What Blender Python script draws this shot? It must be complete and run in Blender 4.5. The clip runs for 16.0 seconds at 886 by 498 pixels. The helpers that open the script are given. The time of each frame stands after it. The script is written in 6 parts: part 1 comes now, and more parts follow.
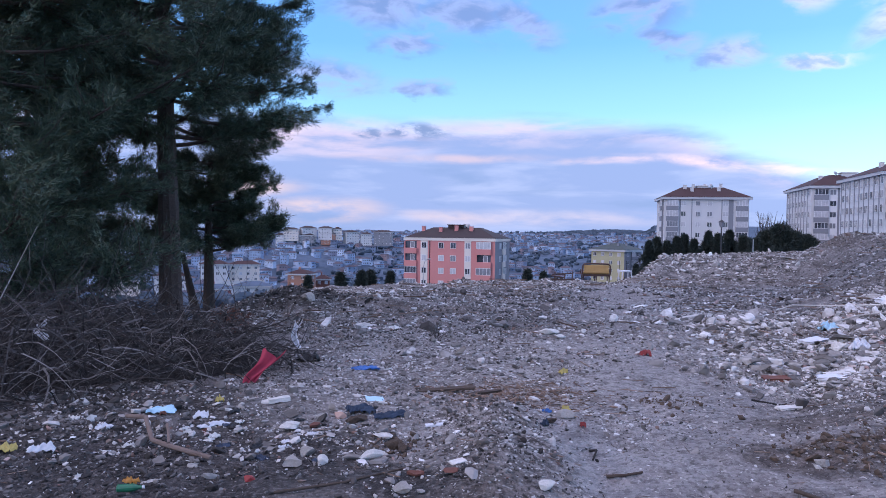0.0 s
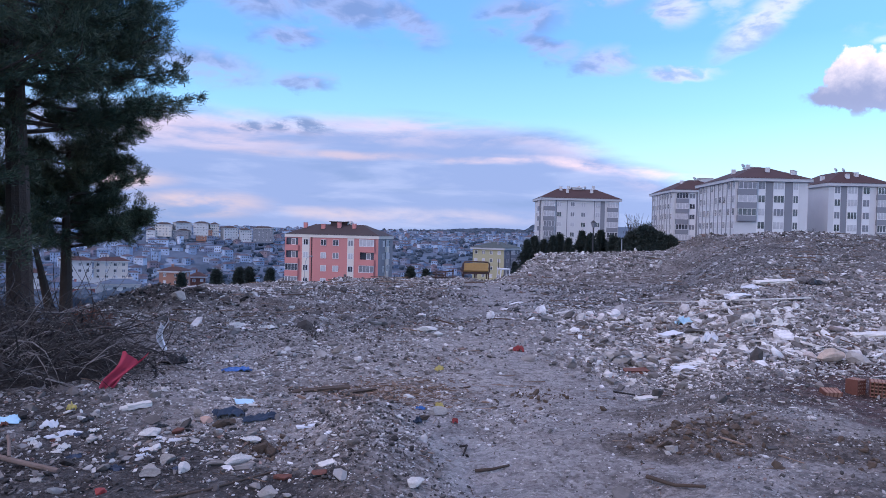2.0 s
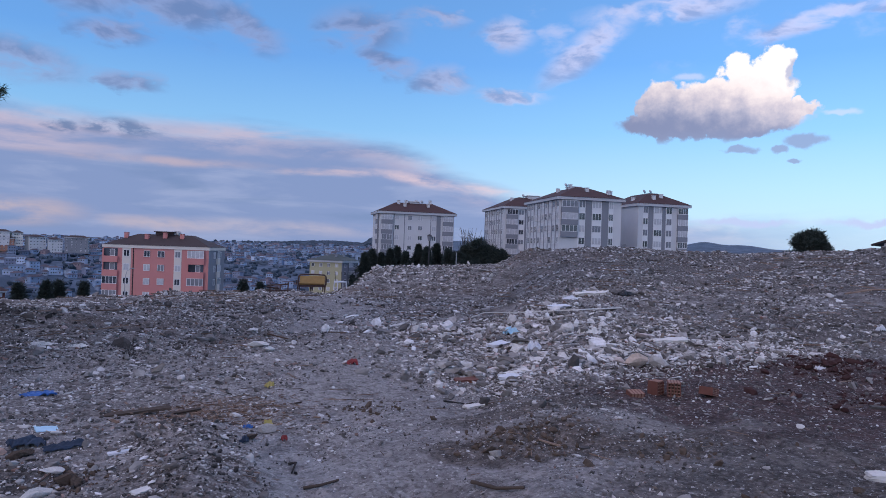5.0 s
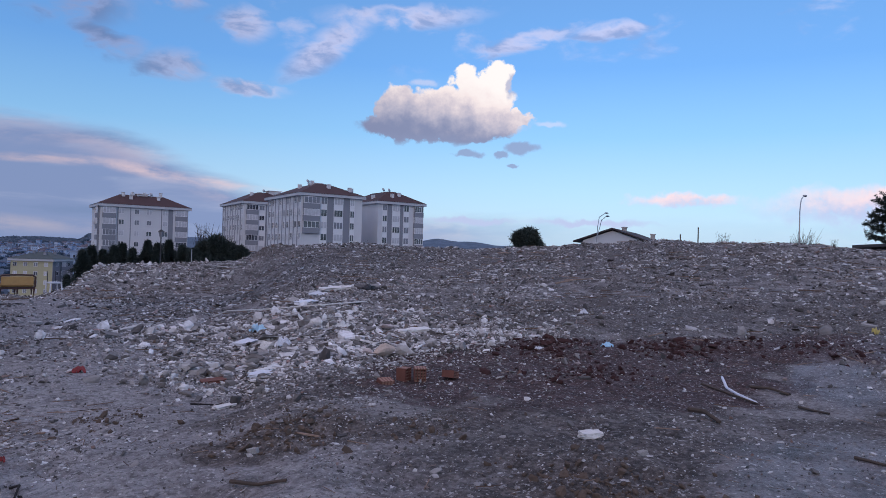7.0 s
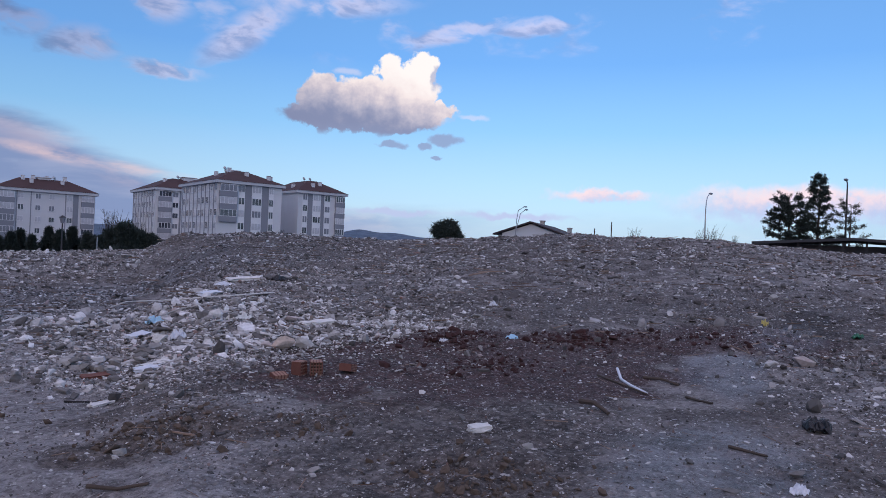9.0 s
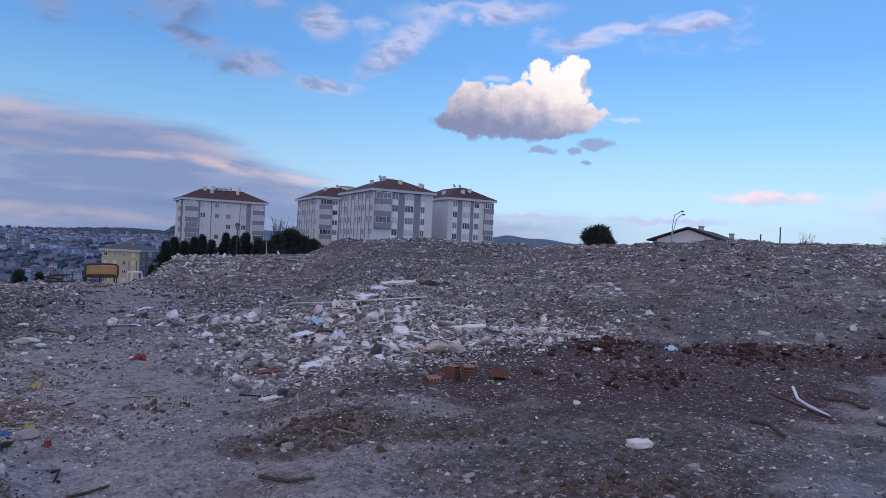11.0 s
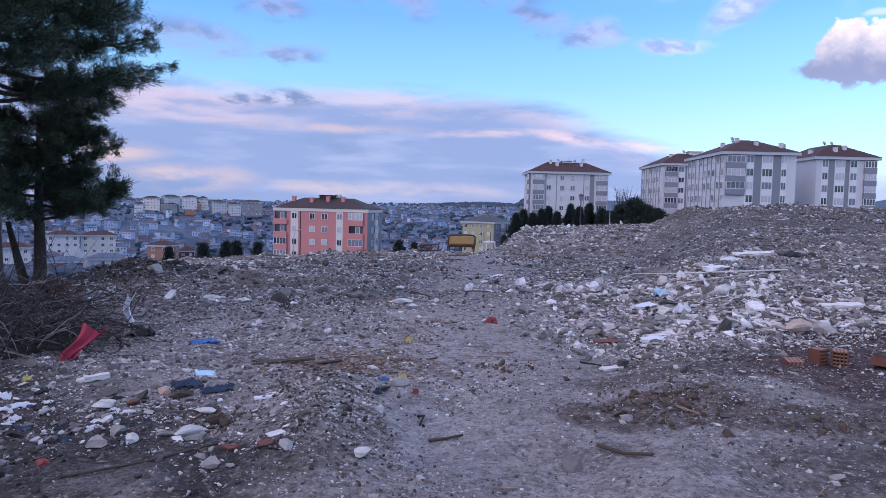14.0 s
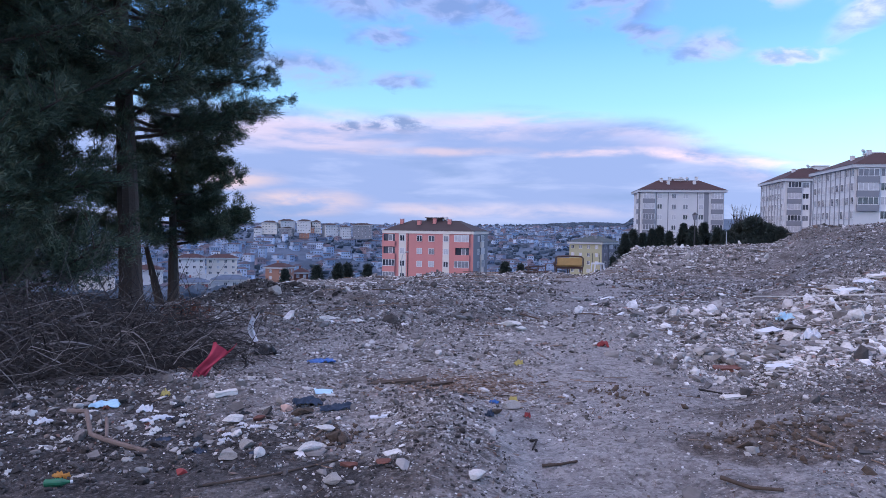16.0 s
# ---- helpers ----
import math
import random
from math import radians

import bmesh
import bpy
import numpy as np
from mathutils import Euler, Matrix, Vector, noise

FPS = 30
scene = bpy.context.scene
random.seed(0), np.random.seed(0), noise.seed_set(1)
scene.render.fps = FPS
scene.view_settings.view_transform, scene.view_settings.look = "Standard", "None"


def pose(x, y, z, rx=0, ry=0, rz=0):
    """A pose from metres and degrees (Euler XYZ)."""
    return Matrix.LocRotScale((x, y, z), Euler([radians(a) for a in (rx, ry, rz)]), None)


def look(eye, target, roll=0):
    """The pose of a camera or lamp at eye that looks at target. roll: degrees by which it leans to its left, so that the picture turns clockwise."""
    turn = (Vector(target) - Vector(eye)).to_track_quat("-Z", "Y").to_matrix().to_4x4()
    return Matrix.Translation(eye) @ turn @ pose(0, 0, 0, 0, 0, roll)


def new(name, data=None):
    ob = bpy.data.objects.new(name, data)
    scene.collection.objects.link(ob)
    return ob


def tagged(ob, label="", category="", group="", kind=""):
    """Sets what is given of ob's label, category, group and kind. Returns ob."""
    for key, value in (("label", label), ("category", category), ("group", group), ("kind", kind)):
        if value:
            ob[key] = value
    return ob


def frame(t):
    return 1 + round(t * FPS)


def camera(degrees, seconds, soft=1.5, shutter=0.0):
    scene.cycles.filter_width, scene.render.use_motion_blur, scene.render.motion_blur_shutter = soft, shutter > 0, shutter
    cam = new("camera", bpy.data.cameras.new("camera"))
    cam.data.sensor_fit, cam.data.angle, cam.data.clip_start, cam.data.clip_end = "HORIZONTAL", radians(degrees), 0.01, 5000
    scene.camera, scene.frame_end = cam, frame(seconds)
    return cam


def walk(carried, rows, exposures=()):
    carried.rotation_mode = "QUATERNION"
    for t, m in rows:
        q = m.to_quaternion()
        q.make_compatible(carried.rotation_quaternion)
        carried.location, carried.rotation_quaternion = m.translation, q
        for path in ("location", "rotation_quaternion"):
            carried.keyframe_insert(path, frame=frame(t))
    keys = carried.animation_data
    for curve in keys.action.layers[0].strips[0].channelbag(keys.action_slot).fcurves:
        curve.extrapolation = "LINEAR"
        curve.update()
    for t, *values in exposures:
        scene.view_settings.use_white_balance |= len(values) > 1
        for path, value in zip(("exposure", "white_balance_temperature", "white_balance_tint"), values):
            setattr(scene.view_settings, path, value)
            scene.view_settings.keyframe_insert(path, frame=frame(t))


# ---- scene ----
cam = camera(65.15, 16.0, soft=0.6)
ROWS = [
    (0.0, 0.000, 0.000, 1.500, 88.75, -0.81, 0.01),
    (0.5, 0.006, -0.008, 1.514, 88.67, -1.35, -1.88),
    (1.0, 0.020, 0.004, 1.513, 88.67, -1.53, -4.00),
    (1.5, 0.048, 0.001, 1.512, 88.65, -1.42, -6.52),
    (2.0, 0.082, 0.008, 1.510, 88.73, -1.42, -9.58),
    (2.5, 0.099, 0.002, 1.505, 89.17, -1.26, -12.18),
    (3.0, 0.092, -0.017, 1.516, 89.75, -1.03, -13.27),
    (5.5, 0.128, -0.028, 1.513, 90.46, -1.87, -27.20),
    (6.0, 0.041, -0.003, 1.482, 90.82, -1.51, -32.38),
    (6.5, -0.047, -0.021, 1.487, 90.84, -1.49, -38.48),
    (7.0, -0.038, -0.037, 1.486, 90.55, -1.65, -44.03),
    (7.5, 0.047, -0.057, 1.476, 90.14, -2.12, -48.18),
    (8.0, 0.214, -0.136, 1.493, 89.83, -2.39, -50.93),
    (10.5, 0.282, -0.111, 1.491, 90.87, -2.74, -44.24),
    (11.0, 0.282, -0.042, 1.489, 90.03, -2.58, -38.20),
    (11.5, 0.296, 0.048, 1.478, 89.26, -2.13, -31.48),
    (12.0, 0.333, 0.035, 1.483, 88.52, -1.76, -25.67),
    (12.5, 0.394, 0.023, 1.489, 87.71, -1.56, -20.89),
    (13.0, 0.392, 0.010, 1.486, 86.91, -1.51, -16.87),
    (13.5, 0.385, 0.011, 1.483, 86.47, -1.39, -13.26),
    (14.0, 0.363, 0.022, 1.482, 86.58, -1.38, -10.37),
    (14.5, 0.356, 0.017, 1.487, 87.09, -1.29, -7.68),
    (15.0, 0.336, 0.005, 1.492, 87.59, -1.24, -5.27),
    (15.5, 0.320, -0.010, 1.492, 87.95, -0.94, -3.15),
    (16.0, 0.310, -0.024, 1.500, 88.19, -0.72, -1.67),
]
EXPOSURES = [(0.0, 0.66, 6300, 14), (2.0, 0.55, 6300, 14), (3.0, 0.34, 6320, 13), (5.5, -0.05, 6380, 12), (8.0, -0.12, 6500, 12), (11.5, -0.08, 6400, 12), (13.0, 0.20, 6350, 13), (14.0, 0.45, 6320, 15), (16.0, 0.62, 6300, 14)]
walk(cam, [(t, pose(x, y, z, rx, ry, rz)) for t, x, y, z, rx, ry, rz in ROWS], EXPOSURES)

# ---- world: dusk sky with clouds ----
world = bpy.data.worlds.new("dusk_sky")
scene.world = world
world.use_nodes = True
WT = world.node_tree
WT.nodes.clear()


class Nodes:
    """Short hands for building a node tree."""

    def __init__(self, tree):
        self.tree = tree

    def put(self, sock, value):
        if isinstance(value, bpy.types.NodeSocket):
            self.tree.links.new(value, sock)
        elif value is not None:
            sock.default_value = value

    def math(self, op, a, b=None, c=None, clamp=False):
        n = self.tree.nodes.new("ShaderNodeMath")
        n.operation, n.use_clamp = op, clamp
        for i, v in enumerate((a, b, c)):
            self.put(n.inputs[i], v)
        return n.outputs[0]

    def add(self, a, b): return self.math("ADD", a, b)
    def sub(self, a, b): return self.math("SUBTRACT", a, b)
    def mul(self, a, b): return self.math("MULTIPLY", a, b)
    def top(self, a, b): return self.math("MAXIMUM", a, b)
    def low(self, a, b): return self.math("MINIMUM", a, b)

    def step(self, v, a, b, lo=0.0, hi=1.0):
        n = self.tree.nodes.new("ShaderNodeMapRange")
        n.interpolation_type = "SMOOTHSTEP"
        self.put(n.inputs[0], v)
        for i, x in enumerate((a, b, lo, hi)):
            self.put(n.inputs[i + 1], x)
        return n.outputs[0]

    def vec(self, x, y, z=0.0):
        n = self.tree.nodes.new("ShaderNodeCombineXYZ")
        for i, v in enumerate((x, y, z)):
            self.put(n.inputs[i], v)
        return n.outputs[0]

    def noise(self, vector, scale, detail=4.0, rough=0.55, warp=0.0, color=False):
        n = self.tree.nodes.new("ShaderNodeTexNoise")
        self.put(n.inputs["Vector"], vector)
        for k, v in (("Scale", scale), ("Detail", detail), ("Roughness", rough), ("Distortion", warp)):
            self.put(n.inputs[k], v)
        return n.outputs[1 if color else 0]

    def mix(self, f, a, b, kind="MIX"):
        n = self.tree.nodes.new("ShaderNodeMix")
        n.data_type, n.blend_type = "RGBA", kind
        self.put(n.inputs[0], f)
        self.put(n.inputs[6], (*a, 1) if isinstance(a, tuple) else a)
        self.put(n.inputs[7], (*b, 1) if isinstance(b, tuple) else b)
        return n.outputs[2]

    def ramp(self, f, stops):
        n = self.tree.nodes.new("ShaderNodeValToRGB")
        while len(n.color_ramp.elements) < len(stops):
            n.color_ramp.elements.new(0.5)
        for e, (p, c) in zip(n.color_ramp.elements, stops):
            e.position, e.color = p, (*c, 1)
        self.put(n.inputs[0], f)
        return n.outputs[0]


SUN_AZ, SUN_EL = 236.0, 7.0      # clockwise from +y: the sun stands low behind the camera
SKY = 0.115
w = Nodes(WT)
tc = WT.nodes.new("ShaderNodeTexCoord")
sep = WT.nodes.new("ShaderNodeSeparateXYZ")
WT.links.new(tc.outputs["Generated"], sep.inputs[0])
dx, dy, dz = sep.outputs
AZ = w.math("DEGREES", w.math("ARCTAN2", dx, dy))
EL = w.math("DEGREES", w.math("ARCSINE", dz))
sky = WT.nodes.new("ShaderNodeTexSky")
sky.sky_type, sky.sun_disc = "NISHITA", False
sky.sun_elevation, sky.sun_rotation = radians(SUN_EL), radians(SUN_AZ)
sky.air_density, sky.dust_density, sky.ozone_density = 1.0, 0.6, 2.0
k = 1.0 / SKY
deep = w.ramp(w.step(EL, 0.0, 40.0), [(0.0, (0.50, 0.72, 0.95)), (0.05, (0.43, 0.69, 0.96)), (0.15, (0.27, 0.57, 0.93)), (0.32, (0.155, 0.41, 0.88)), (0.6, (0.14, 0.34, 0.72)), (1.0, (0.16, 0.30, 0.60))])
air = w.mix(0.82, w.mix(1.0, sky.outputs[0], (1.6, 1.9, 2.4), "MULTIPLY"), w.mix(1.0, deep, (k, k, k), "MULTIPLY"))


def lit(r, g, b):
    return (r * k, g * k, b * k)


def ellipse(a0, e0, ra, re, n_a=0.0, n_e=0.0):
    u = w.math("DIVIDE", w.sub(w.add(AZ, n_a), a0), ra)
    v = w.math("DIVIDE", w.sub(w.add(EL, n_e), e0), re)
    return w.sub(1.0, w.math("SQRT", w.add(w.mul(u, u), w.mul(v, v))))


HIGH = ((6.4, 16.8, 3.0, 1.5, -0.45), (1.5, 17.6, 5.0, 1.6, 0.0), (-3.0, 15.2, 2.8, 0.8, 0.0), (-5.0, 18.0, 4.6, 1.8, 0.0), (15.6, 17.4, 3.8, 1.6, 0.0), (17.8, 15.1, 2.6, 1.1, -0.3), (22.4, 13.8, 2.6, 1.1, 0.0), (28.0, 12.7, 2.6, 0.7, -0.1), (27.6, 17.4, 2.0, 1.3, 0.0), (21.5, 18.6, 3.0, 0.7, 0.0),
        (34.2, 16.4, 3.6, 1.5, 0.62), (40.0, 18.9, 6.5, 0.9, 0.05), (50.3, 17.3, 4.6, 0.75, 0.2), (57.5, 18.0, 3.4, 0.6, 0.08), (-9.5, 12.4, 4.6, 1.5, -0.1), (-2.0, 11.8, 3.0, 0.6, 0.0))

# broad lilac stratus low over the town, with pink torn edges
flat = w.vec(w.mul(AZ, 0.045), w.mul(EL, 0.20))
n_flat = w.noise(flat, 1.4, 6, 0.55, 0.3)
n_fine = w.noise(w.vec(w.mul(AZ, 0.12), w.mul(EL, 0.40), 3.0), 1.3, 6, 0.58, 0.3)
roof = w.add(w.step(AZ, 13.0, 36.0, 9.4, 3.4), w.mul(w.sub(n_flat, 0.5), 4.0))
body = w.mul(w.step(w.sub(roof, EL), -0.5, 1.5), w.step(AZ, 36.0, 58.0, 1.0, 0.15))
body = w.mul(body, w.step(w.add(n_fine, w.mul(n_flat, 0.5)), 0.24, 0.58))
edge = w.step(w.sub(roof, EL), 2.8, 0.2)
pinkish = w.mul(edge, w.step(n_fine, 0.40, 0.62))
c_flat = w.mix(pinkish, lit(0.235, 0.31, 0.55), lit(0.58, 0.50, 0.62))
n_wisp = w.noise(w.vec(w.mul(AZ, 0.07), w.mul(EL, 0.42), 6.0), 1.5, 5, 0.55, 0.3)
c_flat = w.mix(w.step(n_wisp, 0.47, 0.70, 0.0, 0.55), c_flat, lit(0.40, 0.455, 0.67))
c_flat = w.mix(w.step(n_flat, 0.50, 0.64, 0.0, 0.85), c_flat, lit(0.19, 0.27, 0.49))
bx0, by0 = w.mul(w.sub(n_fine, 0.5), 6.0), w.mul(w.sub(n_flat, 0.5), 1.6)
out = w.mix(w.mul(body, 0.92), air, c_flat)
rosy = w.top(ellipse(-9.5, 7.4, 8.5, 1.7, bx0, by0), w.mul(ellipse(6.0, 8.6, 7.0, 0.8, bx0, by0), 0.7))
out = w.mix(w.mul(w.mul(w.step(rosy, -0.3, 0.7), w.step(n_wisp, 0.36, 0.58)), 0.75), out, lit(0.62, 0.53, 0.64))
tilt = w.add(by0, w.mul(w.sub(AZ, 24.0), 0.10))
streak = w.top(ellipse(23.5, 5.3, 9.0, 0.55, bx0, tilt), w.top(ellipse(0.0, 6.2, 9.0, 0.40, bx0, by0), ellipse(14.0, 5.9, 6.0, 0.35, bx0, by0)))
out = w.mix(w.mul(w.mul(w.step(streak, -0.3, 0.8), w.step(n_fine, 0.34, 0.60)), 0.75), out, w.mix(w.step(AZ, 6.0, 20.0), lit(0.58, 0.475, 0.54), lit(0.82, 0.64, 0.68)))
glow = w.top(ellipse(-9.5, 1.9, 5.5, 1.0, bx0, by0), w.top(ellipse(8.0, 1.3, 12.0, 0.8, bx0, by0), ellipse(-15.0, 3.6, 4.0, 0.8, bx0, by0)))
out = w.mix(w.mul(w.mul(w.step(glow, -0.3, 0.7), w.step(n_fine, 0.30, 0.62)), 0.8), out, w.mix(w.step(AZ, -2.0, 5.0), lit(0.66, 0.51, 0.50), lit(0.52, 0.49, 0.60)))
n_torn0 = w.noise(w.vec(w.mul(AZ, 0.30), w.mul(EL, 0.7), 4.0), 1.5, 6, 0.62, 0.3)
knot = w.top(ellipse(-1.9, 8.35, 2.6, 0.75, bx0, by0), ellipse(-5.6, 8.0, 1.2, 0.4, bx0, by0))
out = w.mix(w.mul(w.mul(w.step(knot, -0.3, 0.5), w.step(n_torn0, 0.36, 0.58)), 0.85), out, lit(0.15, 0.23, 0.42))
# high torn patches
n_high = w.noise(w.vec(w.mul(AZ, 0.085), w.mul(EL, 0.19), 7.0), 1.7, 6, 0.55, 0.25)
n_torn = w.noise(w.vec(w.mul(AZ, 0.20), w.mul(EL, 0.42), 4.0), 1.4, 5, 0.54, 0.3)
wx, wy = w.mul(w.sub(n_torn, 0.5), 5.0), w.mul(w.sub(n_torn, 0.5), 2.6)
high = w.mul(w.step(n_high, 0.58, 0.74, 0.0, 0.6), w.step(EL, 13.0, 18.0))
for a0, e0, ra, re, slant in HIGH:
    lean_e = w.sub(wy, w.mul(w.sub(AZ, a0), slant))
    high = w.top(high, w.mul(w.step(ellipse(a0, e0, ra, re, wx, lean_e), -0.35, 0.6), w.step(n_torn, 0.24, 0.56)))
c_high = w.mix(w.step(n_torn, 0.46, 0.64), lit(0.66, 0.66, 0.88), lit(0.30, 0.38, 0.64))
c_high = w.mix(w.step(AZ, 32.0, 16.0), c_high, w.mix(w.step(n_torn, 0.44, 0.62), lit(0.32, 0.37, 0.60), lit(0.17, 0.24, 0.45)))
out = w.mix(w.mul(high, 0.8), out, c_high)
# one heaped cloud, lit from behind the viewer, with grey scraps under it
puff = w.noise(w.vec(AZ, EL, 1.0), 0.62, 5, 0.54)
bx = w.mul(w.sub(puff, 0.5), 3.0)
by = w.mul(w.sub(w.noise(w.vec(AZ, EL, 9.0), 0.62, 5, 0.54), 0.5), 2.6)
heap = ellipse(43.6, 10.5, 7.4, 1.3, bx, by)
for a0, e0, ra, re in ((40.0, 12.2, 1.8, 1.9), (44.6, 12.0, 4.6, 1.8), (45.7, 13.6, 1.6, 1.9), (48.2, 14.4, 1.35, 1.7), (47.2, 12.6, 2.6, 2.0), (49.4, 11.2, 1.8, 0.8)):
    heap = w.top(heap, ellipse(a0, e0, ra, re, bx, by))
heap_m = w.mul(w.step(heap, -0.03, 0.16), w.step(w.add(EL, w.mul(by, 0.25)), 8.9, 9.5))
n_puff = w.noise(w.vec(AZ, EL, 5.0), 0.75, 5, 0.6)
shade = w.step(w.add(w.add(w.add(EL, w.mul(w.sub(AZ, 44.0), 0.17)), w.mul(bx, 0.5)), w.mul(w.sub(n_puff, 0.5), 3.4)), 9.5, 15.0)
c_heap = w.ramp(shade, [(0.0, lit(0.24, 0.28, 0.44)), (0.22, lit(0.44, 0.44, 0.56)), (0.45, lit(0.66, 0.60, 0.66)), (0.7, lit(0.90, 0.80, 0.79)), (1.0, lit(0.98, 0.93, 0.90))])
c_heap = w.mix(w.mul(w.step(w.add(EL, w.mul(by, 0.5)), 10.2, 9.3), 0.8), c_heap, lit(0.26, 0.31, 0.48))
c_heap = w.mix(w.mul(w.step(ellipse(49.5, 13.9, 0.9, 1.1, bx, by), 0.0, 0.5), 0.7), c_heap, lit(0.34, 0.38, 0.58))
out = w.mix(heap_m, out, c_heap)
veil = w.top(ellipse(42.0, 14.0, 1.4, 0.35, bx, w.mul(by, 0.4)), ellipse(52.5, 10.9, 1.6, 0.3, bx, w.mul(by, 0.4)))
out = w.mix(w.mul(w.step(veil, -0.1, 0.7), 0.5), out, lit(0.72, 0.72, 0.88))
scrap = ellipse(45.9, 8.45, 1.3, 0.40, bx, w.mul(by, 0.5))
for a0, e0, ra, re in ((50.0, 8.95, 1.7, 0.5), (48.5, 8.45, 0.8, 0.3), (49.5, 7.6, 0.7, 0.22)):
    scrap = w.top(scrap, ellipse(a0, e0, ra, re, bx, w.mul(by, 0.5)))
out = w.mix(w.mul(w.step(scrap, -0.05, 0.4), 0.85), out, lit(0.28, 0.36, 0.57))
# rosy heaps low on the right
low = w.top(ellipse(63.0, 4.9, 4.4, 0.6, w.mul(bx, 1.6), w.mul(by, 0.8)), ellipse(78.5, 4.4, 10.0, 1.5, w.mul(bx, 1.6), by))
low = w.top(low, w.top(ellipse(56.0, 3.0, 5.0, 0.3, bx, w.mul(by, 0.5)), ellipse(46.5, 2.9, 4.0, 0.35, bx, w.mul(by, 0.5))))
low = w.top(low, ellipse(100.0, 4.6, 14.0, 2.2, bx, w.mul(by, 0.7)))
c_low = w.mix(w.step(w.add(w.add(EL, w.mul(by, 0.4)), w.mul(w.sub(n_puff, 0.5), 3.0)), 3.6, 5.6), lit(0.50, 0.58, 0.82), lit(0.94, 0.74, 0.77))
out = w.mix(w.mul(w.mul(w.step(low, -0.25, 0.6), w.step(n_puff, 0.12, 0.50)), 0.95), out, c_low)
# the air is clearer and brighter away from the town's stratus
lift_r = w.step(w.math("ABSOLUTE", w.sub(AZ, 70.0)), 54.0, 8.0, 0.0, 0.16)
lift_l = w.step(w.math("ABSOLUTE", w.add(AZ, 6.0)), 46.0, 10.0, 0.0, -0.04)
gain = w.add(1.0, w.add(lift_r, lift_l))
out = w.mix(1.0, out, w.vec(gain, gain, gain), "MULTIPLY")
# unseen bright cloud layer added overhead and behind to lift the ground's light
n_fill = w.noise(w.vec(w.mul(dx, 1.0), w.mul(dy, 1.0), 2.0), 2.2, 5, 0.55)
fill_deck = w.mul(w.step(EL, 24.0, 42.0), w.step(n_fill, 0.30, 0.55))
out = w.mix(w.mul(fill_deck, 0.92), out, lit(0.96, 0.88, 1.16))
bg = WT.nodes.new("ShaderNodeBackground")
bg.inputs[1].default_value = SKY
WT.links.new(out, bg.inputs[0])
wo = WT.nodes.new("ShaderNodeOutputWorld")
WT.links.new(bg.outputs[0], wo.inputs[0])

sun = new("sun", bpy.data.lights.new("sun", "SUN"))
sun.data.energy, sun.data.angle, sun.data.color = 0.6, radians(20), (1.0, 0.80, 0.72)
sun.matrix_world = look((math.sin(radians(SUN_AZ)) * 50, math.cos(radians(SUN_AZ)) * 50, 50 * math.tan(radians(14))), (0, 0, 0))

# ---- materials ----
def material(name, rough=0.8, metal=0.0):
    m = bpy.data.materials.new(name)
    m.use_nodes = True
    n = Nodes(m.node_tree)
    b = m.node_tree.nodes["Principled BSDF"]
    b.inputs["Roughness"].default_value, b.inputs["Metallic"].default_value = rough, metal
    return m, n, b


def bump(n, b, height, strength=0.4, distance=0.02):
    k = n.tree.nodes.new("ShaderNodeBump")
    k.inputs["Strength"].default_value, k.inputs["Distance"].default_value = strength, distance
    n.put(k.inputs["Height"], height)
    n.tree.links.new(k.outputs[0], b.inputs["Normal"])


def place(n):
    """Position in the world, in metres."""
    return n.tree.nodes.new("ShaderNodeNewGeometry").outputs["Position"]


def local(n):
    return n.tree.nodes.new("ShaderNodeTexCoord").outputs["Object"]


def plain(name, col, rough=0.8, metal=0.0, grain=14.0, vary=0.25, relief=0.25, coarse=1.2):
    """A surface of one colour with stains, grain and fine relief."""
    m, n, b = material(name, rough, metal)
    p = local(n)
    big, fine = n.noise(p, coarse, 5, 0.6), n.noise(p, grain, 4, 0.6)
    v = n.add(n.mul(n.sub(big, 0.5), vary * 2), n.mul(n.sub(fine, 0.5), vary))
    hsv = n.tree.nodes.new("ShaderNodeHueSaturation")
    hsv.inputs["Color"].default_value = (*col, 1)
    n.put(hsv.inputs["Value"], n.add(1.0, v))
    n.tree.links.new(hsv.outputs[0], b.inputs["Base Color"])
    if relief:
        bump(n, b, fine, relief, 0.02)
    return m


def islands(name, stops, rough=0.85, grain=9.0, relief=0.5, single=False):
    """Many loose pieces: each takes its own colour out of the stops."""
    m, n, b = material(name, rough)
    if single:
        r = n.tree.nodes.new("ShaderNodeObjectInfo").outputs["Random"]
    else:
        r = n.tree.nodes.new("ShaderNodeNewGeometry").outputs["Random Per Island"]
    c = n.ramp(r, stops)
    p = place(n)
    fine, big = n.noise(p, grain, 5, 0.65), n.noise(p, grain * 4, 3, 0.6)
    c = n.mix(n.mul(n.step(fine, 0.38, 0.66), 0.45), c, n.mix(1.0, c, (0.42, 0.38, 0.36), "MULTIPLY"))
    n.tree.links.new(c, b.inputs["Base Color"])
    bump(n, b, big, relief, 0.01)
    return m


def glassy(name, col):
    m, n, b = material(name, 0.08)
    p = place(n)
    n.tree.links.new(n.mix(n.step(n.noise(p, 0.35, 2), 0.35, 0.65), col, tuple(min(1, c * 2.4 + 0.02) for c in col)), b.inputs["Base Color"])
    b.inputs["Specular IOR Level"].default_value = 0.8
    return m


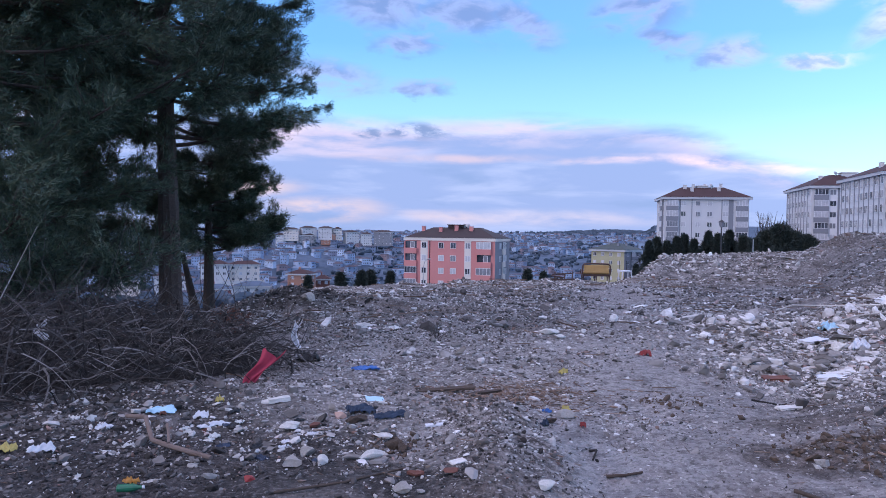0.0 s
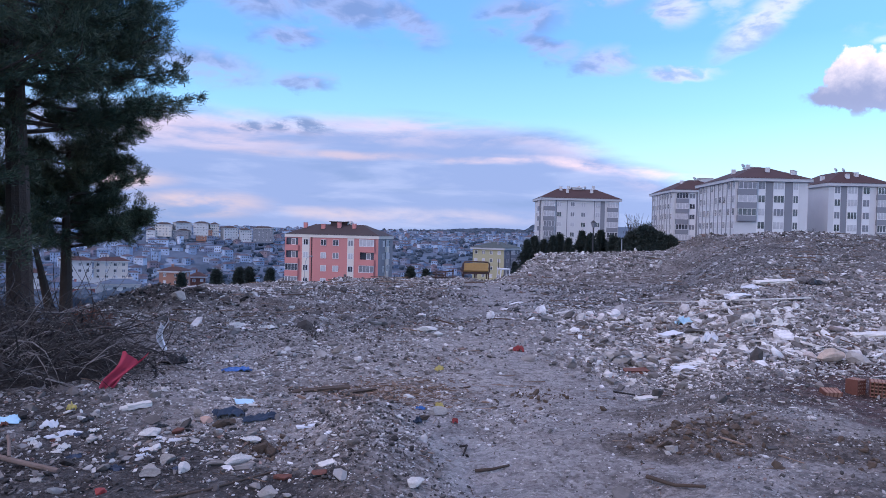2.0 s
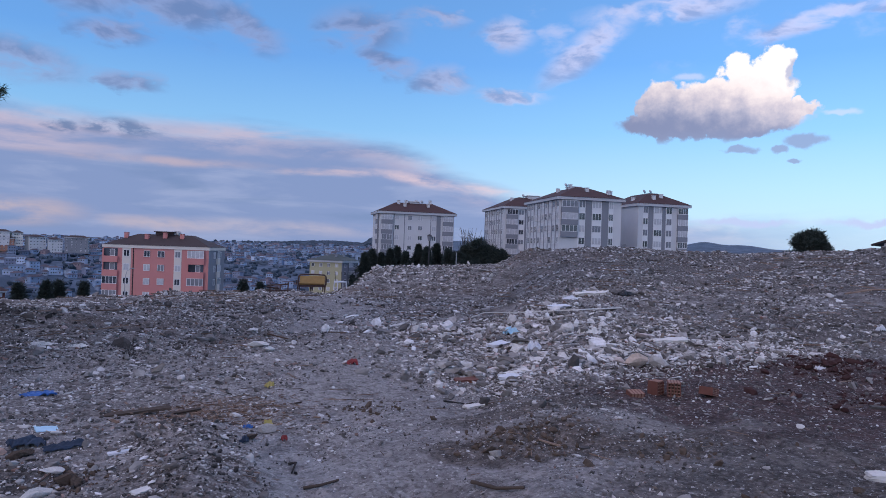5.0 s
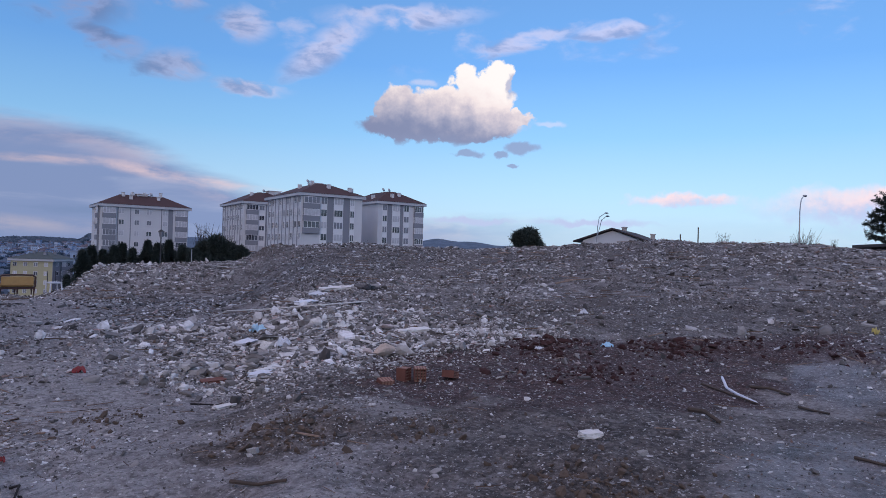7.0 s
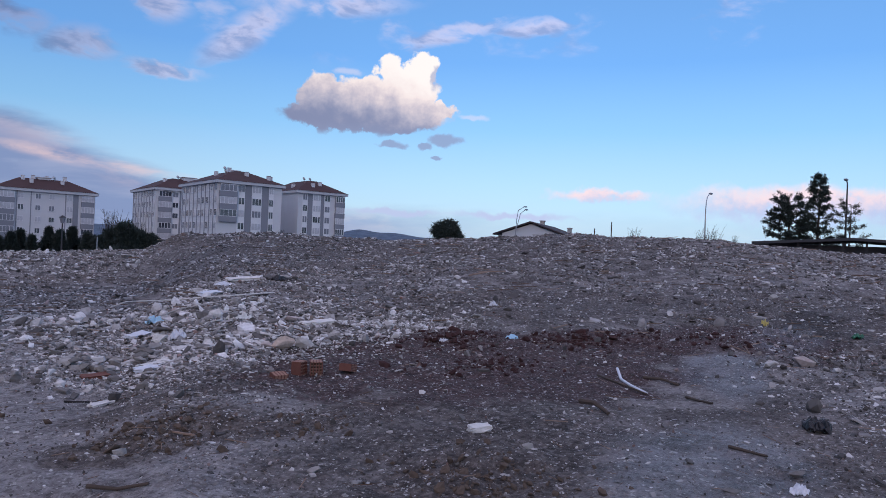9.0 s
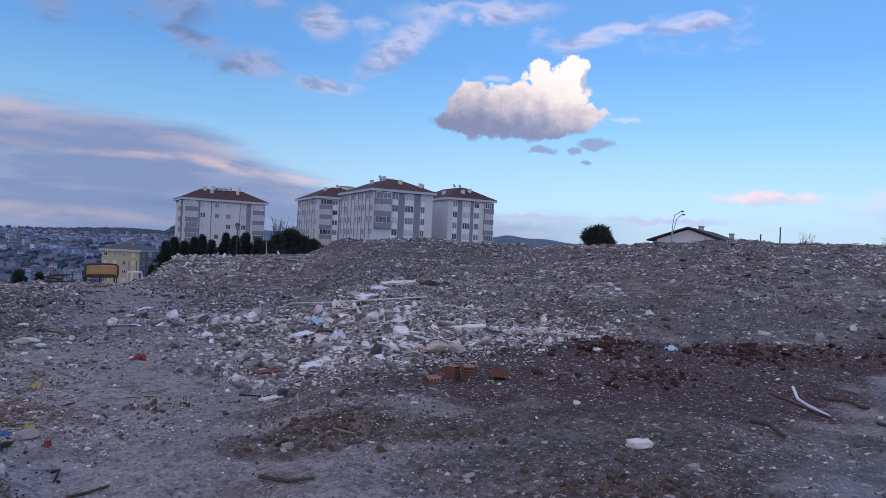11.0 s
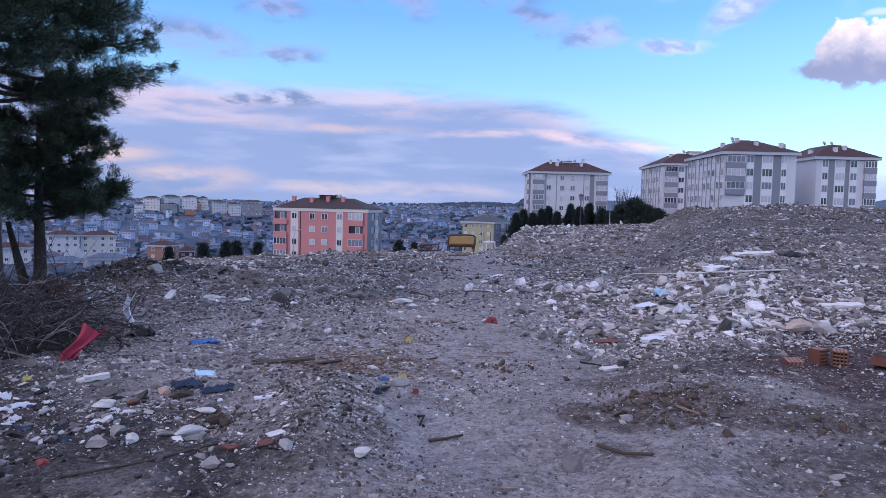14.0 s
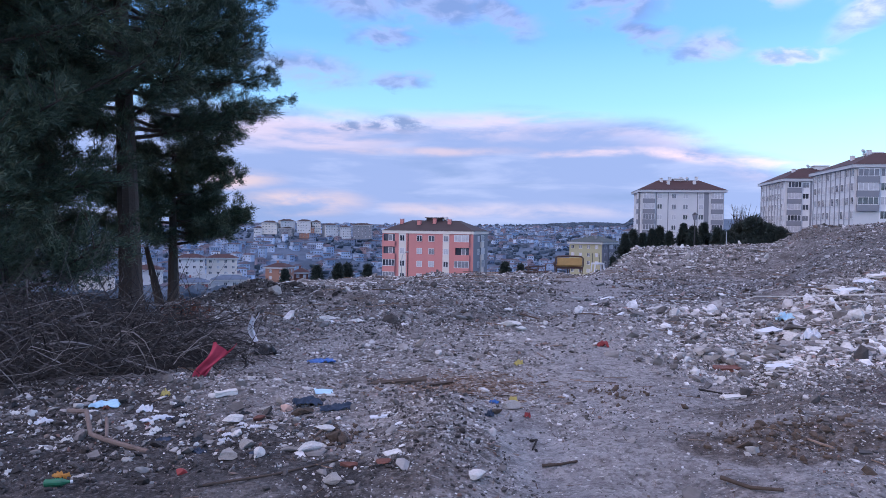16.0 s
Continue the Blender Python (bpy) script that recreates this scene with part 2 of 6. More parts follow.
def ground_material():
    m, n, b = material("rubble_soil", 0.92)
    p = place(n)
    s = n.tree.nodes.new("ShaderNodeSeparateXYZ")
    n.tree.links.new(p, s.inputs[0])
    px, py = s.outputs[0], s.outputs[1]
    big, mid, fine, grit = n.noise(p, 0.22, 5, 0.6, 0.4), n.noise(p, 1.3, 5, 0.65), n.noise(p, 7.0, 5, 0.7), n.noise(p, 38.0, 4, 0.7)
    wob_m = n.mul(n.sub(mid, 0.5), 2.2)

    def spot(x0, y0, rx, ry, turn=0.0):
        c, q = math.cos(radians(turn)), math.sin(radians(turn))
        ux, uy = n.sub(px, x0), n.sub(py, y0)
        a = n.math("DIVIDE", n.add(n.mul(ux, c), n.mul(uy, q)), rx)
        d = n.math("DIVIDE", n.sub(n.mul(uy, c), n.mul(ux, q)), ry)
        e = n.math("SQRT", n.add(n.mul(a, a), n.mul(d, d)))
        return n.sub(1.0, n.add(e, n.mul(n.sub(mid, 0.5), 1.1)))

    earth = n.mix(n.step(mid, 0.36, 0.64), (0.105, 0.094, 0.090), (0.32, 0.303, 0.297))
    earth = n.mix(n.mul(n.step(big, 0.48, 0.62), 0.8), earth, n.mix(n.step(fine, 0.4, 0.6), (0.10, 0.080, 0.070), (0.17, 0.14, 0.125)))
    # trodden grey track running away from the viewer
    lane = n.sub(px, n.add(1.5, n.mul(py, 0.19)))
    lane = n.add(lane, wob_m)
    track = n.step(n.math("ABSOLUTE", lane), 2.6, 0.7)
    earth = n.mix(n.mul(track, 0.85), earth, n.mix(n.step(fine, 0.35, 0.65), (0.25, 0.237, 0.236), (0.43, 0.415, 0.415)))
    # damp red soil, brown clods, pale plaster dust
    red = n.step(n.top(n.top(spot(8.7, 6.3, 4.8, 2.2, -28.0), spot(11.4, 5.2, 3.2, 1.7, -40.0)), n.top(spot(13.4, 3.6, 2.2, 2.2, 0.0), spot(7.3, 5.0, 3.6, 1.9, -30.0))), 0.0, 0.35)
    brown = n.step(n.top(n.top(spot(3.1, 5.1, 1.0, 0.6, -8.0), n.top(spot(0.46, 5.4, 0.55, 1.7, 0.0), spot(4.35, 2.7, 0.7, 0.6, 0.0))), n.top(spot(4.3, 4.6, 1.2, 0.4, 0.0), n.top(spot(4.6, 2.9, 1.9, 0.9, 20.0), spot(4.2, 6.3, 1.6, 0.5, 0.0)))), 0.0, 0.3)
    earth = n.mix(n.mul(brown, 0.8), earth, n.mix(n.step(fine, 0.4, 0.6), (0.062, 0.046, 0.038), (0.145, 0.115, 0.098)))
    damp = n.step(n.top(spot(1.22, 5.3, 0.44, 1.6, 0.0), n.top(spot(10.4, 3.0, 2.4, 0.7, 20.0), n.top(spot(5.6, 1.6, 1.8, 0.9, 10.0), spot(14.2, 3.1, 2.6, 0.8, 10.0)))), 0.0, 0.4)
    earth = n.mix(n.mul(damp, n.step(mid, 0.30, 0.60, 0.1, 0.55)), earth, (0.25, 0.232, 0.235))
    straw = n.step(spot(0.80, 7.5, 1.2, 1.0, 10.0), 0.0, 0.4)
    earth = n.mix(n.mul(straw, n.step(fine, 0.36, 0.6, 0.2, 0.85)), earth, (0.20, 0.135, 0.10))
    pale = n.step(n.top(spot(8.6, 12.0, 5.2, 2.6, 10.0), spot(4.7, 9.3, 1.6, 1.2, 0.0)), -0.1, 0.5)
    earth = n.mix(n.mul(pale, n.step(fine, 0.42, 0.62, 0.05, 0.55)), earth, (0.42, 0.405, 0.40))
    dust = n.step(n.top(spot(0.2, 9.5, 3.4, 5.0, 0.0), spot(0.6, 5.6, 1.5, 1.6, 0.0)), 0.0, 0.4)
    earth = n.mix(n.mul(dust, n.step(fine, 0.36, 0.60, 0.06, 0.66)), earth, (0.50, 0.48, 0.475))
    soil = n.step(n.top(n.top(spot(5.6, 3.6, 3.4, 1.7, 10.0), spot(5.4, 6.4, 2.6, 0.9, -20.0)), n.top(spot(14.5, 9.5, 7.0, 4.5, -30.0), n.top(spot(19.0, 3.5, 8.0, 5.0, 0.0), spot(27.0, 24.0, 16.0, 16.0, 0.0)))), -0.1, 0.5)
    earth = n.mix(n.mul(soil, 0.8), earth, n.mix(n.step(fine, 0.38, 0.62), (0.055, 0.046, 0.043), (0.165, 0.145, 0.138)))
    # dark mud; the spot at (-3.6, 6.7) paints the shade under the brush
    mud = n.step(n.top(spot(-2.3, 4.75, 3.1, 1.8, 0.0), n.top(n.top(spot(-3.6, 6.7, 2.4, 0.9, 0.0), spot(-4.0, 18.2, 2.4, 2.4, 0.0)), spot(16.8, 3.2, 3.4, 0.9, 10.0))), 0.0, 0.5)
    earth = n.mix(n.mul(mud, 0.93), earth, n.mix(n.step(fine, 0.4, 0.6), (0.028, 0.024, 0.024), (0.075, 0.068, 0.067)))
    earth = n.mix(n.mul(red, 0.94), earth, n.mix(n.step(fine, 0.35, 0.65), (0.040, 0.017, 0.018), (0.100, 0.052, 0.050)))
    earth = n.mix(n.mul(damp, n.step(mid, 0.35, 0.62, 0.0, 0.32)), earth, (0.20, 0.187, 0.198))
    n.put(b.inputs["Roughness"], n.sub(0.94, n.mul(damp, 0.42)))
    # damp, darker blotches with ragged rims
    blotch = n.step(n.noise(p, 1.7, 4, 0.68), 0.52, 0.60)
    earth = n.mix(n.mul(blotch, 0.42), earth, n.mix(1.0, earth, (0.42, 0.39, 0.38), "MULTIPLY"))
    flecks = n.top(n.step(n.noise(p, 16.0, 2, 0.5), 0.655, 0.69), n.step(n.noise(p, 34.0, 2, 0.5), 0.67, 0.70))
    earth = n.mix(n.mul(flecks, n.sub(0.8, n.mul(mud, 0.6))), earth, (0.58, 0.56, 0.55))
    # turf and scrub on the slopes across the valley, blue haze in the colour
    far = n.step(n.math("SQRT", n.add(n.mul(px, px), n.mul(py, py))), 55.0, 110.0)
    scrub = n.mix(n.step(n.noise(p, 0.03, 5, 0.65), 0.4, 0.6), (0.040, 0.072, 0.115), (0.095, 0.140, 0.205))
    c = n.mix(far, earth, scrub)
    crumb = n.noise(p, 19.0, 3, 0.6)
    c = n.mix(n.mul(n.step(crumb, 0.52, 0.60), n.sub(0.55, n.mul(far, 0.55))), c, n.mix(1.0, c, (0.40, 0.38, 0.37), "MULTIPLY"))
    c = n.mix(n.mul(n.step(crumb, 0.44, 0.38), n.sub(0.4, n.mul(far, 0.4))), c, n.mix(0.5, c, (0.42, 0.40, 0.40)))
    c = n.mix(n.mul(n.step(grit, 0.35, 0.7), 0.45), c, n.mix(1.0, c, (0.45, 0.43, 0.42), "MULTIPLY"))
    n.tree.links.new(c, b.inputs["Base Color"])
    bump(n, b, n.add(n.mul(fine, 1.0), n.add(n.mul(crumb, 0.8), n.mul(grit, 0.5))), 1.0, 0.06)
    return m


GREY_STOPS = [(0.0, (0.050, 0.046, 0.044)), (0.35, (0.12, 0.112, 0.108)), (0.62, (0.22, 0.21, 0.205)), (0.80, (0.37, 0.36, 0.355)), (0.91, (0.66, 0.65, 0.645)), (0.94, (0.20, 0.115, 0.095)), (1.0, (0.23, 0.20, 0.17))]
PALE_STOPS = [(0.0, (0.10, 0.094, 0.09)), (0.3, (0.24, 0.23, 0.225)), (0.55, (0.42, 0.41, 0.405)), (0.80, (0.64, 0.635, 0.63)), (0.95, (0.82, 0.82, 0.83)), (1.0, (0.30, 0.17, 0.14))]
M_GROUND = ground_material()
M_STONE = islands("loose_stone", GREY_STOPS)
M_PALE = islands("pale_rubble", PALE_STOPS)
M_SINGLE = islands("single_stone", [(0.0, (0.16, 0.15, 0.145)), (0.4, (0.27, 0.26, 0.25)), (0.7, (0.42, 0.41, 0.40)), (0.9, (0.66, 0.65, 0.64)), (1.0, (0.26, 0.14, 0.11))], single=True)
M_WHITE = plain("white_render", (0.62, 0.62, 0.63), 0.85, grain=3.0, vary=0.10, relief=0.1, coarse=0.25)
M_GREYP = plain("grey_render_and_shade", (0.235, 0.245, 0.275), 0.85, grain=3.0, vary=0.10, relief=0.1, coarse=0.25)
M_EAVE = plain("grey_white_fascia", (0.50, 0.51, 0.53), 0.8, grain=3.0, vary=0.12, relief=0.1, coarse=0.3)
M_RED = plain("salmon_render", (0.60, 0.245, 0.23), 0.85, grain=3.0, vary=0.10, relief=0.1, coarse=0.25)
M_CREAM = plain("cream_render", (0.72, 0.66, 0.60), 0.85, grain=3.0, vary=0.10, relief=0.1, coarse=0.25)
M_YELLOW = plain("yellow_render", (0.43, 0.405, 0.26), 0.85, grain=3.0, vary=0.12, relief=0.1, coarse=0.25)
M_ROOF = plain("red_roof_tile", (0.048, 0.019, 0.020), 0.8, grain=4.0, vary=0.25, relief=0.4, coarse=0.5)
M_DROOF = plain("dark_roof_tile", (0.040, 0.027, 0.028), 0.8, grain=4.0, vary=0.25, relief=0.4, coarse=0.5)
M_FRAME = plain("white_frame", (0.74, 0.74, 0.75), 0.5, grain=6.0, vary=0.08, relief=0.0)
M_GLASS = glassy("window_glass", (0.03, 0.035, 0.045))
M_CURTAIN = plain("curtained_glass", (0.20, 0.21, 0.24), 0.35, grain=2.0, vary=0.5, relief=0.0, coarse=0.6)
M_NET = plain("net_curtained_glass", (0.50, 0.50, 0.53), 0.3, grain=2.0, vary=0.5, relief=0.0, coarse=0.6)
M_METAL = plain("galvanised_steel", (0.36, 0.37, 0.38), 0.45, 0.7, vary=0.15, relief=0.05)
M_DARKM = plain("dark_iron", (0.05, 0.05, 0.055), 0.6, 0.4, vary=0.15, relief=0.05)

# ---- building blocks ----
def mesh_of(name, verts, faces, mats):
    """A mesh from arrays: verts (n, 3), faces (m, k)."""
    me = bpy.data.meshes.new(name)
    verts, faces = np.asarray(verts, np.float32), np.asarray(faces, np.int32)
    me.vertices.add(len(verts))
    me.vertices.foreach_set("co", verts.ravel())
    k = faces.shape[1]
    me.loops.add(faces.size)
    me.loops.foreach_set("vertex_index", faces.ravel())
    me.polygons.add(len(faces))
    me.polygons.foreach_set("loop_start", np.arange(0, faces.size, k, dtype=np.int32))
    me.update(calc_edges=True)
    me.polygons.foreach_set("use_smooth", np.zeros(len(faces), bool))
    for m in mats:
        me.materials.append(m)
    return me


def part(name, bm, mat=None, parent=None, label="", at=None):
    """One mesh object out of a bmesh (or a ready mesh), under its thing."""
    if isinstance(bm, bpy.types.Mesh):
        me = bm
    else:
        me = bpy.data.meshes.new(name)
        bm.to_mesh(me)
        bm.free()
        me.materials.append(mat)
    ob = new(name, me)
    if parent is not None:
        ob.parent = parent
    if at is not None:
        ob.matrix_basis = at
    if label:
        tagged(ob, label)
    return ob


def thing(name, m, label, category, group="", kind=""):
    ob = new(name)
    ob.matrix_basis = m
    ob.empty_display_size = 0.2
    return tagged(ob, label, category, group, kind)


def box(bm, x0, y0, z0, x1, y1, z1, m=None):
    vs = [bm.verts.new(Vector((x, y, z)) if m is None else m @ Vector((x, y, z))) for z in (z0, z1) for x, y in ((x0, y0), (x1, y0), (x1, y1), (x0, y1))]
    for q in ((3, 2, 1, 0), (4, 5, 6, 7), (0, 1, 5, 4), (1, 2, 6, 5), (2, 3, 7, 6), (3, 0, 4, 7)):
        bm.faces.new([vs[i] for i in q])
    return bm


def boxes(*rows):
    bm = bmesh.new()
    for r in rows:
        box(bm, *r)
    return bm


def tube(bm, points, radii, sides=6):
    """A tapered tube along points."""
    rings = []
    pts = [Vector(p) for p in points]
    for i, p in enumerate(pts):
        d = (pts[min(i + 1, len(pts) - 1)] - pts[max(i - 1, 0)]).normalized()
        u = d.orthogonal().normalized()
        if i and rings:
            u = (last - d * last.dot(d)).normalized()
        last = u
        v = d.cross(u)
        r = radii[i] if isinstance(radii, (list, tuple)) else radii
        rings.append([bm.verts.new(p + (u * math.cos(a) + v * math.sin(a)) * r) for a in (2 * math.pi * k / sides for k in range(sides))])
    for a, b in zip(rings, rings[1:]):
        for k in range(sides):
            bm.faces.new((a[k], a[(k + 1) % sides], b[(k + 1) % sides], b[k]))
    bm.faces.new(rings[0][::-1])
    bm.faces.new(rings[-1])
    return bm


def polar(az, dist):
    return dist * math.sin(radians(az)), dist * math.cos(radians(az))


# ---- the lie of the land ----
def hashed(ix, iy, seed):
    h = (ix.astype(np.int64) * 374761393 + iy.astype(np.int64) * 668265263 + seed * 974711) & 0x7FFFFFFF
    h = ((h ^ (h >> 13)) * 1274126177) & 0x7FFFFFFF
    return ((h ^ (h >> 16)) & 0xFFFF) / 65535.0


def vnoise(x, y, seed=0):
    """Smooth value noise from -1 to 1."""
    ix, iy = np.floor(x), np.floor(y)
    fx, fy = x - ix, y - iy
    fx, fy = fx * fx * (3 - 2 * fx), fy * fy * (3 - 2 * fy)
    a, b, c, d = hashed(ix, iy, seed), hashed(ix + 1, iy, seed), hashed(ix, iy + 1, seed), hashed(ix + 1, iy + 1, seed)
    return 2 * ((a * (1 - fx) + b * fx) * (1 - fy) + (c * (1 - fx) + d * fx) * fy) - 1


def fbm(x, y, seed=0, octaves=4):
    s, a = 0, 1.0
    for o in range(octaves):
        s = s + a * vnoise(x * 2**o + o * 17.3, y * 2**o - o * 9.1, seed + o)
        a *= 0.5
    return s


def smooth(v, a, b):
    t = np.clip((v - a) / (b - a), 0, 1)
    return t * t * (3 - 2 * t)


# crest of the plateau: bearing, distance, height
CREST_AZ = [-180, -60, -33, -22, -14, -6, 0, 10, 14, 16, 17.7, 23, 27.4, 28.5, 30.3, 38, 44, 49, 56, 61, 70, 75.5, 83.5, 100, 180]
CREST_R = [14, 13, 13, 15, 24, 31, 35, 38, 40, 42, 44, 46, 46, 46, 45, 44, 44, 44, 44, 44, 44, 44, 44, 40, 14]
CREST_Z = [0, -0.5, -0.6, -0.45, -0.60, -0.86, -1.03, -0.98, -1.0, -0.5, 0.42, 0.58, 0.76, 1.25, 1.9, 2.1, 1.95, 2.1, 2.4, 2.75, 2.72, 2.5, 2.1, 2.0, 0]


def land(x, y, rough=1.0):
    """Height of the ground at x, y (arrays)."""
    x, y = np.asarray(x, float), np.asarray(y, float)
    r, az = np.hypot(x, y), np.degrees(np.arctan2(x, y))
    rc, zc = np.interp(az, CREST_AZ, CREST_R), np.interp(az, CREST_AZ, CREST_Z)
    rc = rc + 1.5 * vnoise(az * 0.22, az * 0, 5)
    u = r / rc
    right = smooth(az, 26, 34) * (1 - smooth(az, 110, 160))
    slope = -0.022 * np.minimum(r, rc)
    rise = smooth(u, 0.22, 1.0) * 0.75 + 0.25 * smooth(u, 0.75, 1.0)
    z = -0.05 + (1 - right) * (slope + (zc - slope) * smooth(u, 0.84, 1.0)) + right * zc * rise
    # a bank of tipped earth along the rim
    bank = np.exp(-((r - rc + 1.0) / 2.2) ** 2) * smooth(az, -17, -12) * (1 - smooth(az, 4, 9))
    z = z + 0.12 * bank * (1 + vnoise(az * 0.6, r * 0.2, 11))
    # valley and the far hillside, or the level ground behind the right-hand mound
    d = np.maximum(r - rc, 0)
    valley = np.interp(d, [0, 3, 14, 70, 130, 250, 420, 560, 900, 1400, 2200, 4200], [0, -1.3, -6, -10, -15, -25, -42, -44, -22, -2, 8, 0])
    valley = valley + 16 * np.exp(-((r - 900) / 260) ** 2) * np.exp(-((az + 12) / 9) ** 2) + 9 * np.exp(-((r - 2300) / 500) ** 2) * np.exp(-((az - 14) / 4) ** 2)
    shelf = np.interp(d, [0, 6, 20, 60, 300, 900, 2500, 4200], [0, -0.5, -2.0, -3.2, -4, -14, 40, 60]) * (1 + 0 * d)
    shelf = shelf + 30 * np.exp(-((r - 3300) / 500) ** 2) * (np.exp(-((az - 43.5) / 1.6) ** 2) + 0.6 * np.exp(-((az - 46.5) / 1.6) ** 2))
    k = smooth(az, 15.2, 17.6) * (1 - smooth(az, 110, 150))
    k = np.where(r > 150, smooth(az, 16.3, 17.0) * (1 - smooth(az, 110, 150)), k)
    z = z + valley * (1 - k) + shelf * k
    near = (1 - smooth(r, 60, 120)) * rough
    z = z + near * (0.05 * fbm(x * 0.35, y * 0.35, 21) + 0.030 * fbm(x * 1.6, y * 1.6, 31) + 0.012 * fbm(x * 6, y * 6, 41, 3))
    heaps = np.maximum(fbm(x * 0.55, y * 0.55, 51), 0) * smooth(r, 8, 16)
    z = z + near * 0.16 * heaps
    # ruts, clods and small mounds close by
    z = z + rough * (0.17 * np.exp(-(((x - 0.46 - 0.04 * (y - 5.5)) / 0.36) ** 2 + ((y - 5.4) / 1.4) ** 4)) * (1 + 0.25 * vnoise(x * 3.1, y * 2.3, 63)) - 0.06 * np.exp(-(((x - 1.15) / 0.26) ** 2 + ((y - 5.4) / 1.5) ** 2)) + 0.06 * np.exp(-(((x - 3.2) / 1.2) ** 2 + ((y - 5.3) / 0.35) ** 2)) * (1 + vnoise(x * 5, y * 5, 61)) + 0.07 * np.exp(-(((x - 4.35) / 0.5) ** 2 + ((y - 2.7) / 0.45) ** 2)) * (1 + 0.8 * vnoise(x * 6, y * 6, 67)))
    z = z + 0.42 * np.exp(-(((x + 3.7) / 1.5) ** 2 + ((y - 18.3) / 1.5) ** 2)) * (1 + 0.45 * vnoise(x * 1.7, y * 1.7, 8)) + 0.16 * np.exp(-(((x + 1.4) / 2.2) ** 2 + ((y - 21.0) / 1.2) ** 2)) * (1 + vnoise(x * 1.3, y * 1.3, 9))
    z = z + 0.12 * np.exp(-(((x + 2.0) / 1.8) ** 2 + ((y - 7.0) / 0.9) ** 2)) * rough
    z = z + (1 - near) * smooth(r, 200, 500) * 2.5 * fbm(x * 0.01, y * 0.01, 71)
    return z


def height(x, y):
    return float(land(np.array([x]), np.array([y]))[0])


def ground():
    az = np.concatenate([np.arange(-180, -46, 3.0), np.arange(-46, 96, 0.4), np.arange(96, 180, 3.0)])
    r = np.concatenate([[0.02], np.geomspace(0.6, 2.2, 18)[:-1], np.geomspace(2.2, 60, 300), np.geomspace(61.5, 4600, 130)])
    a, q = np.meshgrid(np.radians(az), r)
    x, y = q * np.sin(a), q * np.cos(a)
    z = land(x, y)
    n = len(az)
    i, j = np.meshgrid(np.arange(len(r) - 1), np.arange(n), indexing="ij")
    f = np.stack([i * n + j, (i + 1) * n + j, (i + 1) * n + (j + 1) % n, i * n + (j + 1) % n], -1).reshape(-1, 4)[:, ::-1]
    ob = part("ground", mesh_of("ground", np.stack([x, y, z], -1).reshape(-1, 3), f, [M_GROUND]), None)
    for p in ob.data.polygons:
        p.use_smooth = True
    return tagged(ob, "bare rubble-strewn waste ground of grey and brown soil", "ground", kind="structure")


ground()


# ---- apartment blocks ----
WINDOWS = {}


def lattice(xs, zs, t, y0, y1):
    """A frame in one piece: bars round the openings between xs and between zs."""
    xs = [xs[0], xs[0] + t] + xs[1:-1] + [xs[-1] - t, xs[-1]]
    zs = [zs[0], zs[0] + t, zs[1] - t, zs[1]]
    bm = bmesh.new()
    front = [[bm.verts.new((x, y0, z)) for x in xs] for z in zs]
    faces = [bm.faces.new((front[j][i], front[j][i + 1], front[j + 1][i + 1], front[j + 1][i])) for j in range(3) for i in range(len(xs) - 1) if j != 1 or i % 2 == 0]
    out = bmesh.ops.extrude_face_region(bm, geom=faces)
    bmesh.ops.translate(bm, verts=[g for g in out["geom"] if isinstance(g, bmesh.types.BMVert)], vec=(0, y1 - y0, 0))
    bmesh.ops.recalc_face_normals(bm, faces=bm.faces)
    return bm


def window_mesh(wd, ht, mat, lights):
    key = (round(wd, 2), round(ht, 2), mat.name, lights)
    if key not in WINDOWS:
        t = 0.085
        bm = lattice([-wd / 2] + [q for i in range(1, lights) for q in (-wd / 2 + wd * i / lights - t / 2, -wd / 2 + wd * i / lights + t / 2)] + [wd / 2], [0, ht], t, -0.07, 0.02)
        fr = bpy.data.meshes.new("window_frame")
        bm.to_mesh(fr)
        bm.free()
        fr.materials.append(M_FRAME)
        bm = boxes((-wd / 2 + t, -0.03, t, wd / 2 - t, 0.015, ht - t))
        pn = bpy.data.meshes.new("pane")
        bm.to_mesh(pn)
        bm.free()
        pn.materials.append(mat)
        WINDOWS[key] = (fr, pn)
    return WINDOWS[key]


def window(parent, m, wd, ht, mat, lights=2):
    fr, pn = window_mesh(wd, ht, mat, lights)
    wf = part("window", fr, None, parent, at=m)
    part("pane", pn, None, wf)


def hip_roof(bm, x0, y0, x1, y1, z, h, thick=0.35):
    """A hipped roof with a short ridge over the box, and its thick edge."""
    box(bm, x0, y0, z, x1, y1, z + thick)
    z += thick + 0.004
    wx, wy = x1 - x0, y1 - y0
    i = min(wx, wy) * 0.42
    lo = [bm.verts.new((x, y, z)) for x, y in ((x0 + .15, y0 + .15), (x1 - .15, y0 + .15), (x1 - .15, y1 - .15), (x0 + .15, y1 - .15))]
    hi = [bm.verts.new((x, y, z + h)) for x, y in ((x0 + i, y0 + i), (x1 - i, y0 + i), (x1 - i, y1 - i), (x0 + i, y1 - i))]
    for k in range(4):
        bm.faces.new((lo[k], lo[(k + 1) % 4], hi[(k + 1) % 4], hi[k]))
    bm.faces.new(hi)
    bm.faces.new(lo[::-1])


